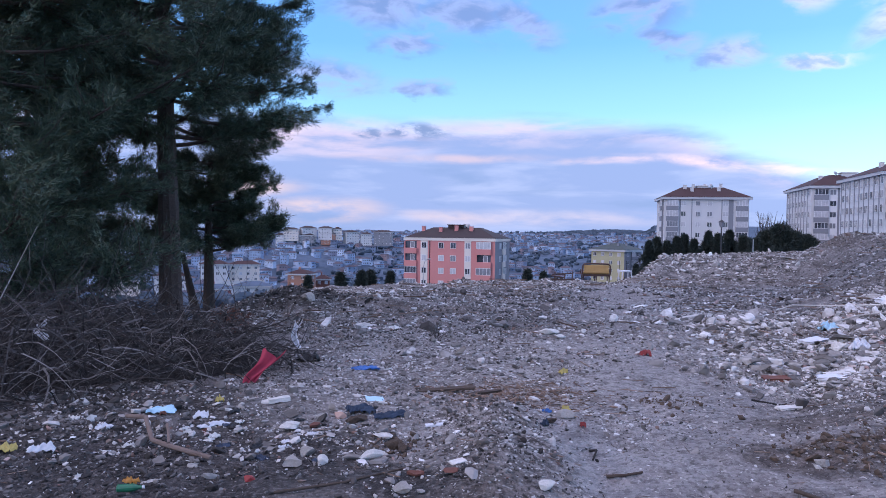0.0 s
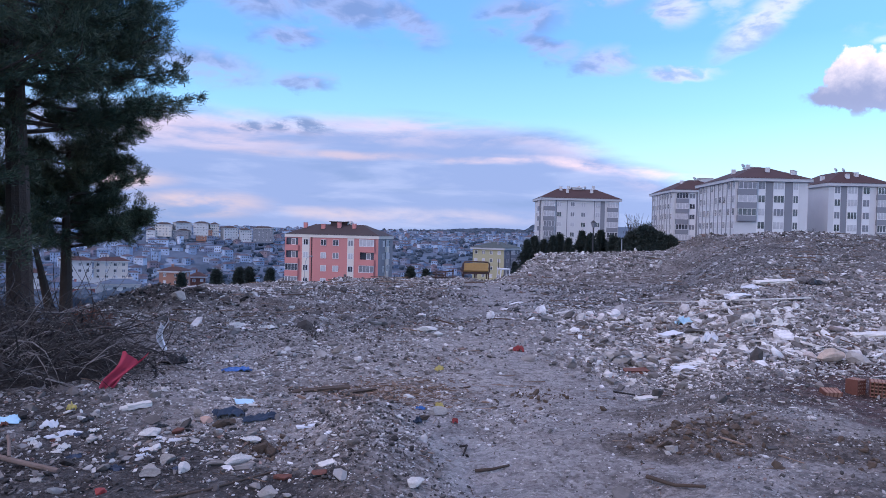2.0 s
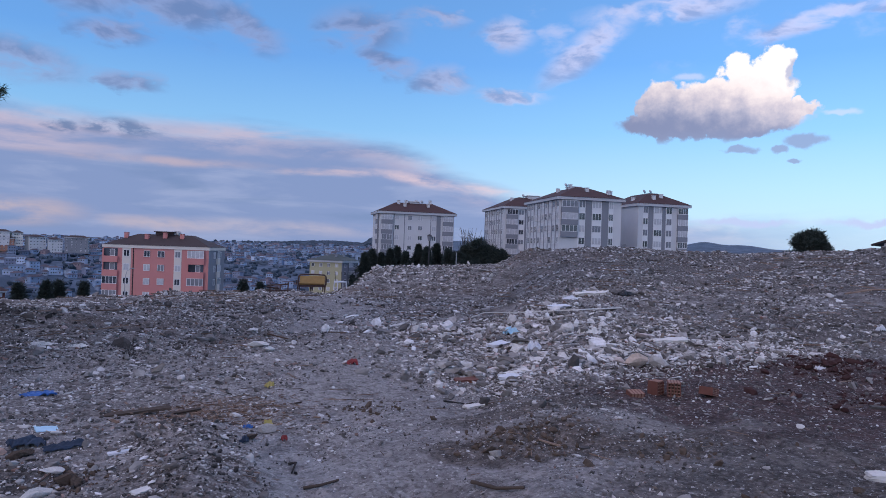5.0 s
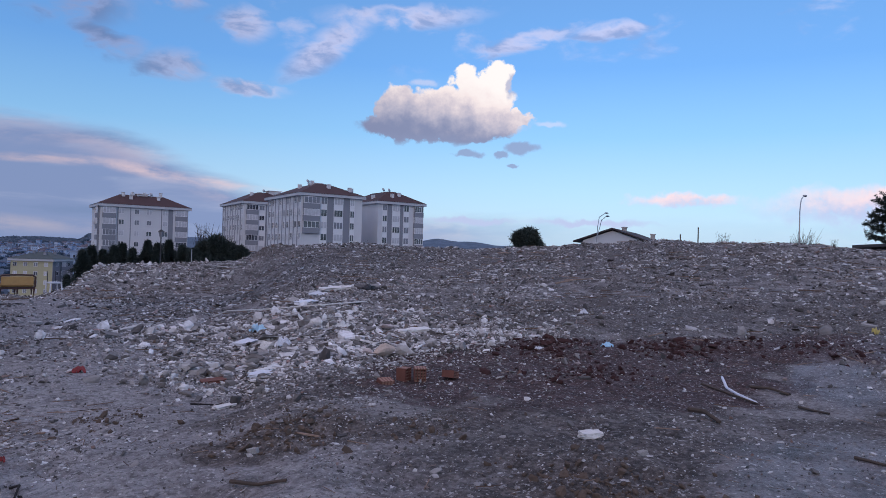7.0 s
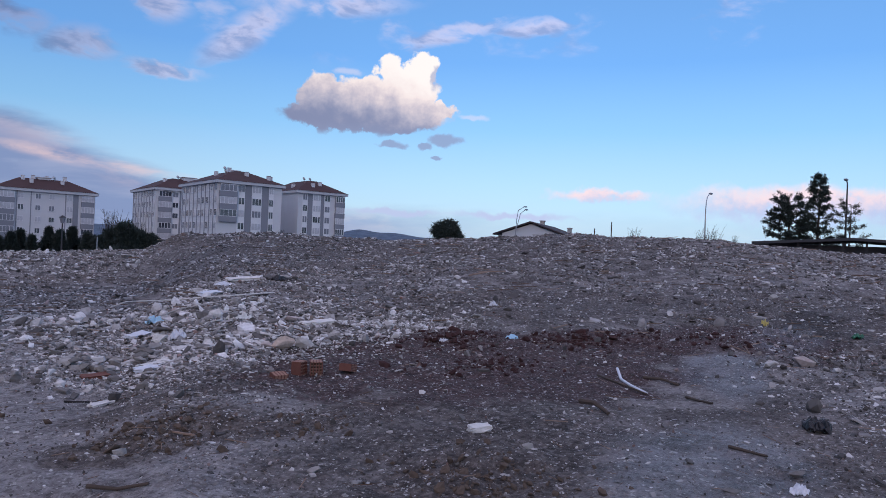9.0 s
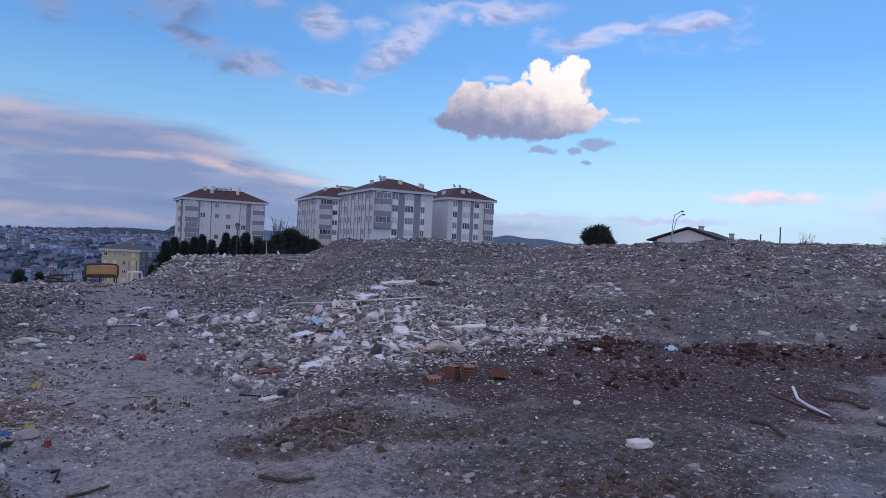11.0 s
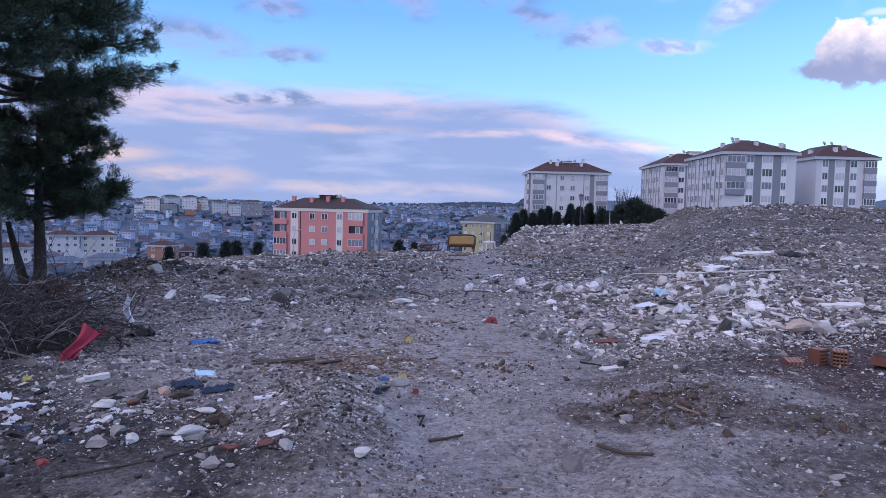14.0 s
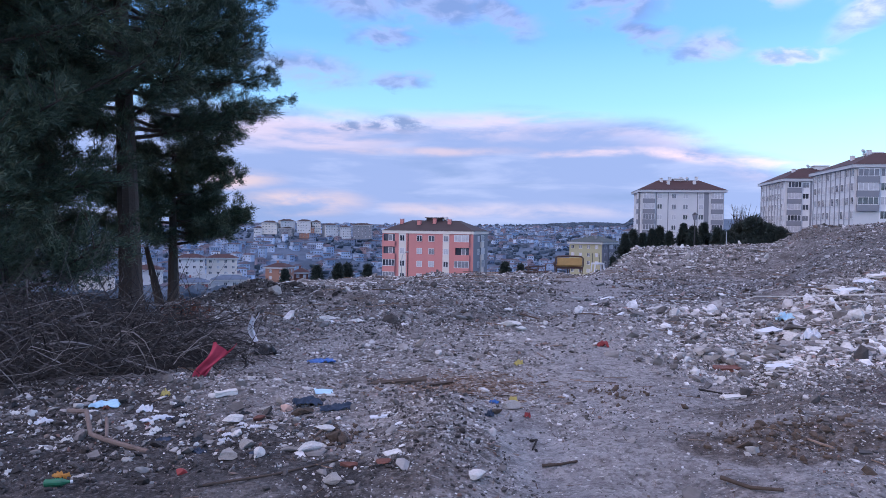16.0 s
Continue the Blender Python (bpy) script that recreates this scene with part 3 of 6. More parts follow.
def face_at(face, u, z, wd, dp):
    """Pose on a facade: 0 the front, 1 the right flank, 3 the left flank, u metres from its left end."""
    return {0: pose(u, 0, z), 1: pose(wd, u, z, 0, 0, 90), 3: pose(0, dp - u, z, 0, 0, -90)}[face]


def block(name, corner, turn, wd, dp, eaves, storeys, wall, roof, roof_h, label, facades, stripes, bays=(), chimneys=(), dishes=(), storey=2.8, category="apartment building", band=None, group="", over=0.8, hut=None):
    """An apartment block. corner: its front left foot; eaves: height of the wall's top; facades: {face: [(u, width, height, lights)]}."""
    x, y = corner
    base = eaves - storeys * storey - 1.2
    rnd = random.Random(hash_name(label))
    b = thing(name, pose(x, y, base, 0, 0, turn), label, category, group)
    top = eaves - base
    part("wall", boxes((0, 0, 0, wd, dp, top)), wall, b)
    bm = bmesh.new()
    hip_roof(bm, -over, -over, wd + over, dp + over, top + 0.5, roof_h, 0.02)
    rf = part("roof", bm, roof, b)
    part("eaves_band", boxes((0.1 - over, 0.1 - over, top - 0.15, wd + over - 0.1, dp + over - 0.1, top + 0.5)), band or M_EAVE, b)
    for cx, cy, ch in chimneys:
        ch = min(1, min(cx + .8, wd + .8 - cx, cy + .8, dp + .8 - cy) / (0.42 * (min(wd, dp) + 1.6))) * roof_h + 0.65 + 0.3 * (ch % 0.9)
        bm = boxes((cx - .38, cy - .38, top + 0.3, cx + .38, cy + .38, top + 0.5 + ch), (cx - .42, cy - .42, top + 0.55 + ch, cx + .42, cy + .42, top + 0.65 + ch))
        for k in (-.36, .24):
            for q in (-.36, .24):
                box(bm, cx + k, cy + q, top + .5 + ch, cx + k + .12, cy + q + .12, top + .55 + ch)
        part("chimney", bm, wall if wall is not M_YELLOW else M_GREYP, rf, "rendered chimney with a capped top")
    if hut:
        # stair hut on the ridge with a thin slab roof
        x0, y0, x1, y1, hh = hut
        part("roof_hut", boxes((x0, y0, top + 0.6, x1, y1, top + 0.5 + roof_h + hh), (x0 - 0.25, y0 - 0.25, top + 0.504 + roof_h + hh, x1 + 0.25, y1 + 0.25, top + 0.65 + roof_h + hh)), wall if wall is M_WHITE else M_DROOF, rf, "small stair hut on the ridge")
    for cx, cy, cz in dishes:
        cz = roof_h + 0.7
        bm = bmesh.new()
        tube(bm, [(cx, cy, top + 0.6), (cx, cy, top + cz)], 0.05, 5)
        bmesh.ops.create_cone(bm, cap_ends=True, segments=12, radius1=0.5, radius2=0.15, depth=0.18, matrix=pose(cx, cy - .1, top + cz + .3, 65, 0, 20))
        part("satellite_dish", bm, M_METAL, rf, "grey satellite dish on a pole")
    for face, u0, u1, mat, lo, hi in stripes:
        m = face_at(face, u0, 0, wd, dp)
        bm = bmesh.new()
        box(bm, 0, -0.06, lo if lo is not None else 0.02, u1 - u0, 0.0, top - 0.16 if hi is None else hi, m)
        part("facade_panel", bm, mat, b)
    for face, u0, u1, first, depth, mat, *loggias in bays:
        m = face_at(face, u0, 0, wd, dp)
        for s in range(first, storeys):
            z = top - (storeys - s) * storey
            bm = bmesh.new()
            box(bm, 0, -depth, z - 0.3, u1 - u0, -0.002, z + 0.95, m)
            bal = part("balcony", bm, mat, b, "balcony with a rendered parapet")
            if loggias and s in loggias[0]:
                # left open: dark panel as shade behind the parapet, a door and a corner post
                bm = bmesh.new()
                box(bm, 0.15, -0.05, z + 0.954, u1 - u0 - 0.15, -0.004, z + storey - 0.304, m)
                part("shade_panel", bm, M_GLASS, bal)
                bm = bmesh.new()
                box(bm, 0.02, -depth + 0.02, z + 0.954, 0.26, -depth + 0.24, z + storey - 0.304, m)
                part("corner_post", bm, mat, bal)
                window(b, m @ pose((u1 - u0) * 0.62, -0.06, z + 0.96), 1.0, storey - 1.4, M_CURTAIN, 1)
                continue
            bm = bmesh.new()
            box(bm, 0.12, -depth + 0.12, z + 0.954, u1 - u0 - 0.12, -0.004, z + storey - 0.304, m)
            part("balcony_glazing", bm, M_CURTAIN, bal)
            window(b, m @ pose((u1 - u0) / 2, -depth + 0.1, z + 0.96), u1 - u0 - 0.1, storey - 1.28, rnd.choice((M_GLASS, M_NET, M_NET, M_CURTAIN)), 4)
    for face, cols in facades.items():
        for s in range(storeys):
            z = top - (storeys - s) * storey + 0.95
            for u, ww, hh, lights in cols:
                window(b, face_at(face, u, z, wd, dp) @ pose(0, -0.062, 0), ww, hh, rnd.choice((M_GLASS, M_GLASS, M_CURTAIN, M_NET)), lights)
    return b


def hash_name(s):
    return sum(ord(c) * (i + 3) for i, c in enumerate(s))


RED_WIN = {0: [(4.65, 1.15, 1.35, 2), (8.7, 1.25, 1.3, 2), (11.5, 1.35, 1.3, 2), (14.85, 1.15, 1.3, 2)], 1: [(4.0, 1.4, 1.3, 2), (8.5, 1.4, 1.3, 2)]}
block("apartment_block", polar(-3.14, 156), -20, 21.0, 12.0, 0.15, 5, M_RED, M_DROOF, 2.3,
      "salmon-red five-storey apartment block with cream strips and dark hipped roof", RED_WIN,
      [(0, 3.8, 5.5, M_CREAM, None, None), (0, 5.9, 6.1, M_DROOF, None, None), (0, 14.1, 15.6, M_CREAM, None, None), (1, 0.0, 12.0, M_GREYP, None, None)],
      bays=[(0, 0.0, 3.0, 0, 0.5, M_RED, (3, 4)), (0, 16.8, 20.2, 0, 0.5, M_RED, (3,)), (1, 5.4, 7.4, 0, 0.4, M_CREAM, (2,))],
      chimneys=[(3.2, 3.4, 1.6), (7.5, 3.0, 1.9), (11.0, 3.6, 2.4), (14.5, 3.5, 2.0)], hut=(8.6, 4.6, 12.4, 7.2, 0.55), dishes=[(12.5, 5, 3.6), (13.3, 5, 3.4)], band=M_CREAM, group="apartment blocks", over=0.3)
WB_WIN = {0: [(4.9, 1.3, 1.35, 2), (8.6, 1.2, 1.3, 2), (11.6, 1.3, 1.3, 2), (15.6, 1.3, 1.35, 2)], 3: [(4, 1.3, 1.3, 2), (9, 1.3, 1.3, 2)]}
block("apartment_block", polar(17.64, 195), -9, 21.5, 13.0, 11.75, 5, M_WHITE, M_ROOF, 2.9,
      "white five-storey apartment block with grey balconies behind conifers", WB_WIN,
      [(0, 4.0, 4.2, M_GREYP, None, None), (0, 7.0, 7.2, M_GREYP, None, None), (0, 14.6, 14.8, M_GREYP, None, None), (0, 16.4, 17.6, M_GREYP, None, None)],
      bays=[(0, 0.5, 3.6, 0, 0.5, M_GREYP), (0, 18.2, 21.2, 0, 0.5, M_GREYP), (3, 9.0, 12.0, 0, 0.6, M_GREYP)],
      chimneys=[(6.0, 4.5, 2.4), (7.6, 3.0, 2.2), (8.4, 5.5, 2.0), (11.5, 6, 3.0), (14.5, 3.2, 1.9), (15.5, 5.5, 2.6)], hut=(9.4, 5.0, 12.2, 7.4, 0.35), dishes=[(12.9, 4.5, 2)], group="apartment blocks")
COLS_F = [(5.5, 1.5, 1.6, 2), (9.1, 2.2, 1.6, 3), (12.6, 1.1, 1.6, 2)]
COLS_L = [(2.1 + 2.6 * i, 1.35, 1.6, 2) for i in range(9)]
STR = [(0, 4.6, 6.3, M_FRAME, None, None), (0, 6.35, 7.9, M_GREYP, None, None), (0, 7.95, 10.3, M_FRAME, None, None), (0, 10.35, 12.0, M_GREYP, None, None), (0, 12.05, 13.2, M_FRAME, None, None)]
STR_L = [(3, 0.55 + 2.6 * i, 1.0 + 2.6 * i, M_GREYP, None, None) for i in range(9)]
C2 = polar(32.35, 160)
block("apartment_block", C2, -11.7, 15.2, 23.6, 14.4, 5, M_WHITE, M_ROOF, 2.9,
      "white five-storey apartment block with grey strips and red hipped roof", {0: COLS_F, 3: COLS_L}, STR + STR_L,
      bays=[(0, 0.4, 4.3, 2, 0.7, M_GREYP)], chimneys=[(8.0, 3.5, 3.0), (13.6, 3.0, 2.6), (4, 12, 3.2), (6, 9, 3.4), (12.8, 2.2, 1.2)], dishes=[(4.2, 7, 3.9)], hut=(6.2, 9.0, 8.6, 12.0, 0.3), group="apartment blocks")
c3 = polar(38.57, 176.5)
block("apartment_block", c3, -11.7, 13.2, 20.0, 14.4, 5, M_WHITE, M_ROOF, 3.1,
      "white five-storey apartment block with corner balconies and red roof", {0: [(1.9, 1.3, 1.6, 2), (5.2, 2.1, 1.6, 3), (8.2, 1.5, 1.6, 2)], 3: []},
      [(0, 1.2, 2.6, M_FRAME, None, None), (0, 2.7, 4.0, M_GREYP, None, None), (0, 4.1, 6.3, M_FRAME, None, None), (0, 6.4, 7.3, M_GREYP, None, None), (0, 7.4, 9.0, M_FRAME, None, None)],
      bays=[(0, 10.4, 13.1, 0, 0.6, M_GREYP)], chimneys=[(1.5, 6.0, 2.8), (7.5, 3, 2.9), (5, 2, 1.2)], dishes=[(4.5, 6, 3.8), (6.2, 6, 3.6)], group="apartment blocks")
c4 = polar(27.9, 197)
block("apartment_block", c4, -11.7, 14.0, 22.0, 14.4, 5, M_WHITE, M_ROOF, 3.1,
      "white five-storey apartment block with grey balconies and rooftop dishes", {0: [(5.0, 1.5, 1.4, 2), (8.2, 1.1, 1.4, 2)], 3: COLS_L[:8]}, [(0, 4.1, 6.0, M_FRAME, None, None), (0, 6.05, 6.5, M_GREYP, None, None)] + STR_L[:8],
      bays=[(0, 0.6, 3.9, 0, 0.6, M_GREYP)], chimneys=[(3.5, 5.0, 2.8), (9.5, 3, 2.9), (11, 4, 3.3), (12, 7, 3.0)], dishes=[(7.0, 5, 3.9)], hut=(8.5, 5.0, 12.0, 8.0, 0.5), group="apartment blocks")
YW = {0: [(1.4, 1.2, 1.3, 2), (4.6, 1.2, 1.3, 2), (7.8, 1.2, 1.3, 2), (11, 1.2, 1.3, 2)], 1: [(2.5, 1.4, 1.3, 2), (6, 1.4, 1.3, 2), (9.5, 1.4, 1.3, 2)]}
# the grey panel over the right flank puts its shade into the colour
block("apartment_block", polar(12.1, 255), -43, 13.0, 12.5, -3.7, 4, M_YELLOW, plain("green_grey_roof", (0.055, 0.075, 0.075), 0.8, vary=0.25), 2.2,
      "pale yellow apartment block with dark grey-green roof down the slope", YW, [(1, 0.0, 12.5, M_GREYP, None, None)],
      bays=[(1, 4.6, 7.4, 0, 0.5, M_GREYP)], chimneys=[(5, 4, 2.0), (9, 3, 2.2), (10, 7, 2.2)], group="apartment blocks")

# ---- more materials ----
M_BARK = plain("pine_bark", (0.062, 0.047, 0.040), 0.95, grain=22.0, vary=0.45, relief=0.9, coarse=3.0)
M_TWIG = islands("dead_twig", [(0.0, (0.014, 0.012, 0.012)), (0.55, (0.040, 0.036, 0.035)), (0.85, (0.105, 0.096, 0.094)), (1.0, (0.30, 0.285, 0.28))], 0.95, relief=0.2)
M_TWIGS = islands("single_twig", [(0.0, (0.018, 0.016, 0.016)), (0.6, (0.050, 0.045, 0.044)), (1.0, (0.20, 0.19, 0.185))], 0.95, relief=0.2, single=True)
M_NEEDLE = islands("pine_needles", [(0.0, (0.026, 0.055, 0.040)), (0.5, (0.050, 0.090, 0.058)), (0.85, (0.075, 0.115, 0.066)), (1.0, (0.11, 0.13, 0.07))], 0.6, relief=0.0)
M_SPRUCE = islands("dark_conifer", [(0.0, (0.012, 0.024, 0.022)), (0.6, (0.024, 0.041, 0.034)), (1.0, (0.045, 0.060, 0.046))], 0.7, relief=0.0)
# far scrub, walls and roofs: aerial haze is mixed blue into these colours
M_SCRUB = islands("hazy_scrub", [(0.0, (0.026, 0.048, 0.072)), (0.6, (0.048, 0.082, 0.122)), (1.0, (0.10, 0.135, 0.18))], 0.9, relief=0.0)
M_TOWN = islands("hazy_town_walls", [(0.0, (0.50, 0.62, 0.80)), (0.3, (0.30, 0.41, 0.58)), (0.5, (0.19, 0.24, 0.34)), (0.62, (0.66, 0.75, 0.90)), (0.8, (0.25, 0.36, 0.53)), (1.0, (0.33, 0.25, 0.27))], 0.9, relief=0.0, grain=0.2)
M_TROOF = islands("hazy_town_roofs", [(0.0, (0.075, 0.070, 0.095)), (0.5, (0.12, 0.098, 0.118)), (0.75, (0.085, 0.125, 0.185)), (1.0, (0.24, 0.31, 0.41))], 0.9, relief=0.0, grain=0.2)
M_BRICK = plain("terracotta_brick", (0.155, 0.062, 0.046), 0.9, grain=30.0, vary=0.3, relief=0.4, coarse=5.0)
M_BRICK_EDGE = plain("pale_brick_edge", (0.30, 0.17, 0.125), 0.9, grain=30, vary=0.3, coarse=6)
M_PLASTER = plain("broken_plaster", (0.66, 0.65, 0.63), 0.9, grain=40.0, vary=0.3, relief=0.6, coarse=7.0)
M_CONC = plain("broken_concrete", (0.40, 0.385, 0.37), 0.95, grain=40.0, vary=0.35, relief=0.7, coarse=7.0)
M_WOOD = plain("weathered_wood", (0.075, 0.055, 0.043), 0.9, grain=25.0, vary=0.5, relief=0.6, coarse=4.0)
M_CHIPS = islands("wood_chips", [(0.0, (0.085, 0.058, 0.045)), (0.5, (0.19, 0.125, 0.09)), (1.0, (0.36, 0.26, 0.20))], 0.9, relief=0.2)
M_LEATHER = plain("tan_upholstery", (0.42, 0.26, 0.095), 0.6, grain=30.0, vary=0.3, relief=0.25, coarse=4.0)
M_WALNUT = plain("dark_carved_wood", (0.055, 0.026, 0.020), 0.5, grain=20.0, vary=0.4, relief=0.3)
M_WPLAST = plain("white_plastic", (0.64, 0.66, 0.71), 0.45, grain=20.0, vary=0.15, relief=0.25, coarse=6.0)
M_BLUE = plain("blue_plastic_film", (0.035, 0.14, 0.42), 0.4, grain=18.0, vary=0.35, relief=0.4, coarse=5.0)
M_LBLUE = plain("pale_blue_plastic", (0.42, 0.66, 0.82), 0.45, grain=18.0, vary=0.2, relief=0.3, coarse=5.0)
M_DBLUE = plain("dark_blue_cloth", (0.045, 0.065, 0.105), 0.95, grain=40.0, vary=0.5, relief=0.5, coarse=6.0)
M_PINK = plain("crimson_cloth", (0.40, 0.045, 0.085), 0.85, grain=40.0, vary=0.3, relief=0.4, coarse=6.0)
M_BLACK = plain("black_plastic_film", (0.014, 0.014, 0.017), 0.4, grain=18.0, vary=0.4, relief=0.4, coarse=6.0)
M_YEL = plain("yellow_plastic", (0.50, 0.41, 0.13), 0.5, grain=18.0, vary=0.25, relief=0.3, coarse=6.0)
M_GREEN = plain("green_bottle_plastic", (0.02, 0.14, 0.075), 0.3, grain=18.0, vary=0.25, relief=0.2, coarse=6.0)
M_REDP = plain("dull_red_plastic", (0.28, 0.035, 0.035), 0.5, grain=18.0, vary=0.25, relief=0.3, coarse=6.0)
M_ORANGE = plain("orange_render", (0.36, 0.19, 0.14), 0.9, grain=3.0, vary=0.1, relief=0.1, coarse=0.3)
M_SHED = plain("dark_sheet_roof", (0.035, 0.035, 0.040), 0.7, grain=6.0, vary=0.3, relief=0.2)
M_BRANCH = plain("grey_brown_branch", (0.17, 0.13, 0.115), 0.9, grain=30.0, vary=0.4, relief=0.5, coarse=5.0)
M_FLECK = islands("plaster_crumbs", [(0.0, (0.44, 0.43, 0.43)), (0.5, (0.62, 0.615, 0.61)), (1.0, (0.80, 0.80, 0.81))], 0.8)
M_CLOD = plain("brown_clods", (0.10, 0.072, 0.054), 0.97, grain=30.0, vary=0.45, relief=0.9, coarse=6.0)


# ---- loose rubble ----
def icosa(level=0):
    bm = bmesh.new()
    bmesh.ops.create_icosphere(bm, subdivisions=level + 1, radius=1.0)
    v = np.array([q.co[:] for q in bm.verts])
    f = np.array([[q.index for q in t.verts] for t in bm.faces])
    bm.free()
    return v, f


ICO0, ICO1 = icosa(0), icosa(1)
RNG = np.random.default_rng(7)


def rock_shape(rng, level=0):
    """A broken stone of about unit size: a ball cut by random planes."""
    v, f = ICO1 if level else ICO0
    v = v.copy()
    for _ in range(14 if level else 6):
        d = rng.normal(size=3)
        d /= np.linalg.norm(d)
        k = rng.uniform(0.36, 0.70) if level else rng.uniform(0.45, 0.76)
        over = np.maximum(v @ d - k, 0)
        v -= over[:, None] * d
    v *= rng.uniform(0.7, 1.25, 3) * np.array([1.25, 0.95, 0.62])
    return v + rng.normal(scale=0.05 if not level else 0.022, size=v.shape), f


CUBE_V = np.array([[x, y, z] for z in (-1, 1) for x, y in ((-1, -1), (1, -1), (1, 1), (-1, 1))], float)
CUBE_F = np.array([[0, 2, 1], [0, 3, 2], [4, 5, 6], [4, 6, 7], [0, 1, 5], [0, 5, 4], [1, 2, 6], [1, 6, 5], [2, 3, 7], [2, 7, 6], [3, 0, 4], [3, 4, 7]])


def turns(n, rng, tilt):
    """n turns: free about z, leaning by about tilt radians."""
    a, b, c = rng.uniform(0, 2 * np.pi, n), rng.normal(scale=tilt, size=n), rng.normal(scale=tilt, size=n)
    ca, sa, cb, sb, cc, sc = np.cos(a), np.sin(a), np.cos(b), np.sin(b), np.cos(c), np.sin(c)
    o, i = np.zeros(n), np.ones(n)
    rz = np.stack([np.stack([ca, -sa, o], -1), np.stack([sa, ca, o], -1), np.stack([o, o, i], -1)], 1)
    rx = np.stack([np.stack([i, o, o], -1), np.stack([o, cb, -sb], -1), np.stack([o, sb, cb], -1)], 1)
    ry = np.stack([np.stack([cc, o, sc], -1), np.stack([o, i, o], -1), np.stack([-sc, o, cc], -1)], 1)
    return rz @ rx @ ry


def scatter(name, x, y, size, shapes, mat, rng, label, category, tilt=0.6, sink=0.3, flat=None, lift=0.0):
    """Many loose pieces joined into one object."""
    n = len(x)
    pick = rng.integers(0, len(shapes), n)
    rot, z = turns(n, rng, tilt), land(x, y)
    vs, fs, off = [], [], 0
    for k, (v, f) in enumerate(shapes):
        s = np.where(pick == k)[0]
        if not len(s):
            continue
        sz = size[s][:, None, None]
        dims = np.ones((len(s), 1, 3)) if flat is None else np.stack([np.ones(len(s)), rng.uniform(0.3, 1.0, len(s)), rng.uniform(*flat, len(s))], -1)[:, None, :]
        p = np.einsum("nij,nvj->nvi", rot[s], v[None] * dims * sz)
        p += np.stack([x[s], y[s], z[s] + size[s] * (0.62 - sink if flat is None else 0.12) + lift], -1)[:, None, :]
        vs.append(p.reshape(-1, 3))
        fs.append((f[None] + (np.arange(len(s)) * len(v))[:, None, None] + off).reshape(-1, 3))
        off += len(s) * len(v)
    ob = part(name, mesh_of(name, np.concatenate(vs), np.concatenate(fs), [mat]))
    return tagged(ob, label, category, kind="stuff")


def blob(x, y, x0, y0, rx, ry):
    return np.exp(-(((x - x0) / rx) ** 2 + ((y - y0) / ry) ** 2))


def bare(x, y):
    """How empty of stones the ground is: red soil, track, damp flats."""
    lane = np.abs(x - (1.5 + 0.19 * y) + 0.8 * vnoise(x * 0.8, y * 0.8, 3))
    b = 0.95 * (1 - smooth(lane, 0.5, 1.7)) * (1 - smooth(y, 26, 38))
    b = np.maximum(b, 0.97 * np.minimum(1, 1.6 * blob(x, y, 9.8, 5.0, 4.6, 3.0)))
    b = np.maximum(b, 0.99 * np.minimum(1, 1.9 * blob(x, y, -2.5, 4.5, 1.9, 0.85)))
    b = np.maximum(b, 0.7 * blob(x, y, -3.9, 18.0, 1.9, 1.9))
    b = np.maximum(b, 0.62 * np.minimum(1, 1.5 * blob(x, y, 20, 8, 10, 8)))
    b = np.maximum(b, 0.45 * np.minimum(1, 1.5 * blob(x, y, 26, 26, 16, 14)))
    b = np.maximum(b, 0.97 * np.minimum(1, 1.8 * blob(x, y, 1.2, 5.3, 0.26, 1.1)))
    return np.maximum(b, 0.92 * np.minimum(1, 1.4 * blob(x, y, 6.2, 3.0, 4.6, 2.6)))


def rich(x, y):
    """How thick the pale rubble lies."""
    k = 1.2 * blob(x, y, 7.9, 10.9, 2.6, 2.0) + 0.9 * blob(x, y, 9.2, 8.6, 1.6, 0.75) + 1.1 * blob(x, y, 6.3, 8.7, 1.3, 0.8) + 1.2 * blob(x, y, 4.7, 9.0, 0.8, 1.0) + 0.7 * blob(x, y, 7.2, 15.5, 2.2, 3.0) + 0.3 * blob(x, y, -1.6, 5.6, 1.6, 0.8) + 0.6 * blob(x, y, 12, 17, 2.6, 0.9) + 0.5 * blob(x, y, -1.3, 12.9, 1.2, 0.6)
    az = np.degrees(np.arctan2(x, y))
    return k + 0.7 * smooth(az, 15.5, 17) * (1 - smooth(az, 26, 30)) * smooth(np.hypot(x, y), 38, 42)


def sow(n, lo, hi, power, keep, rng, az=(-42, 93)):
    """n places spread over the fan before the camera's ground, thinned by keep()."""
    xs, ys, got = [], [], 0
    while got < n:
        m = n * 2
        a = np.radians(rng.uniform(*az, m))
        t = rng.uniform(0, 1, m)
        r = (lo**power + t * (hi**power - lo**power)) ** (1 / power)
        x, y = r * np.sin(a), r * np.cos(a)
        k = rng.uniform(0, 1, m) < keep(x, y)
        k &= ~((x < -2.4) & (y > 7.3) & (y < 12))
        xs.append(x[k]), ys.append(y[k])
        got += int(k.sum())
    return np.concatenate(xs)[:n], np.concatenate(ys)[:n]


def on_plateau(x, y):
    r, az = np.hypot(x, y), np.degrees(np.arctan2(x, y))
    return (r < np.interp(az, CREST_AZ, CREST_R) + 1.0) * 1.0


def patchy(x, y, s=0.5, seed=90):
    return smooth(fbm(x * s, y * s, seed), -0.35, 0.8)


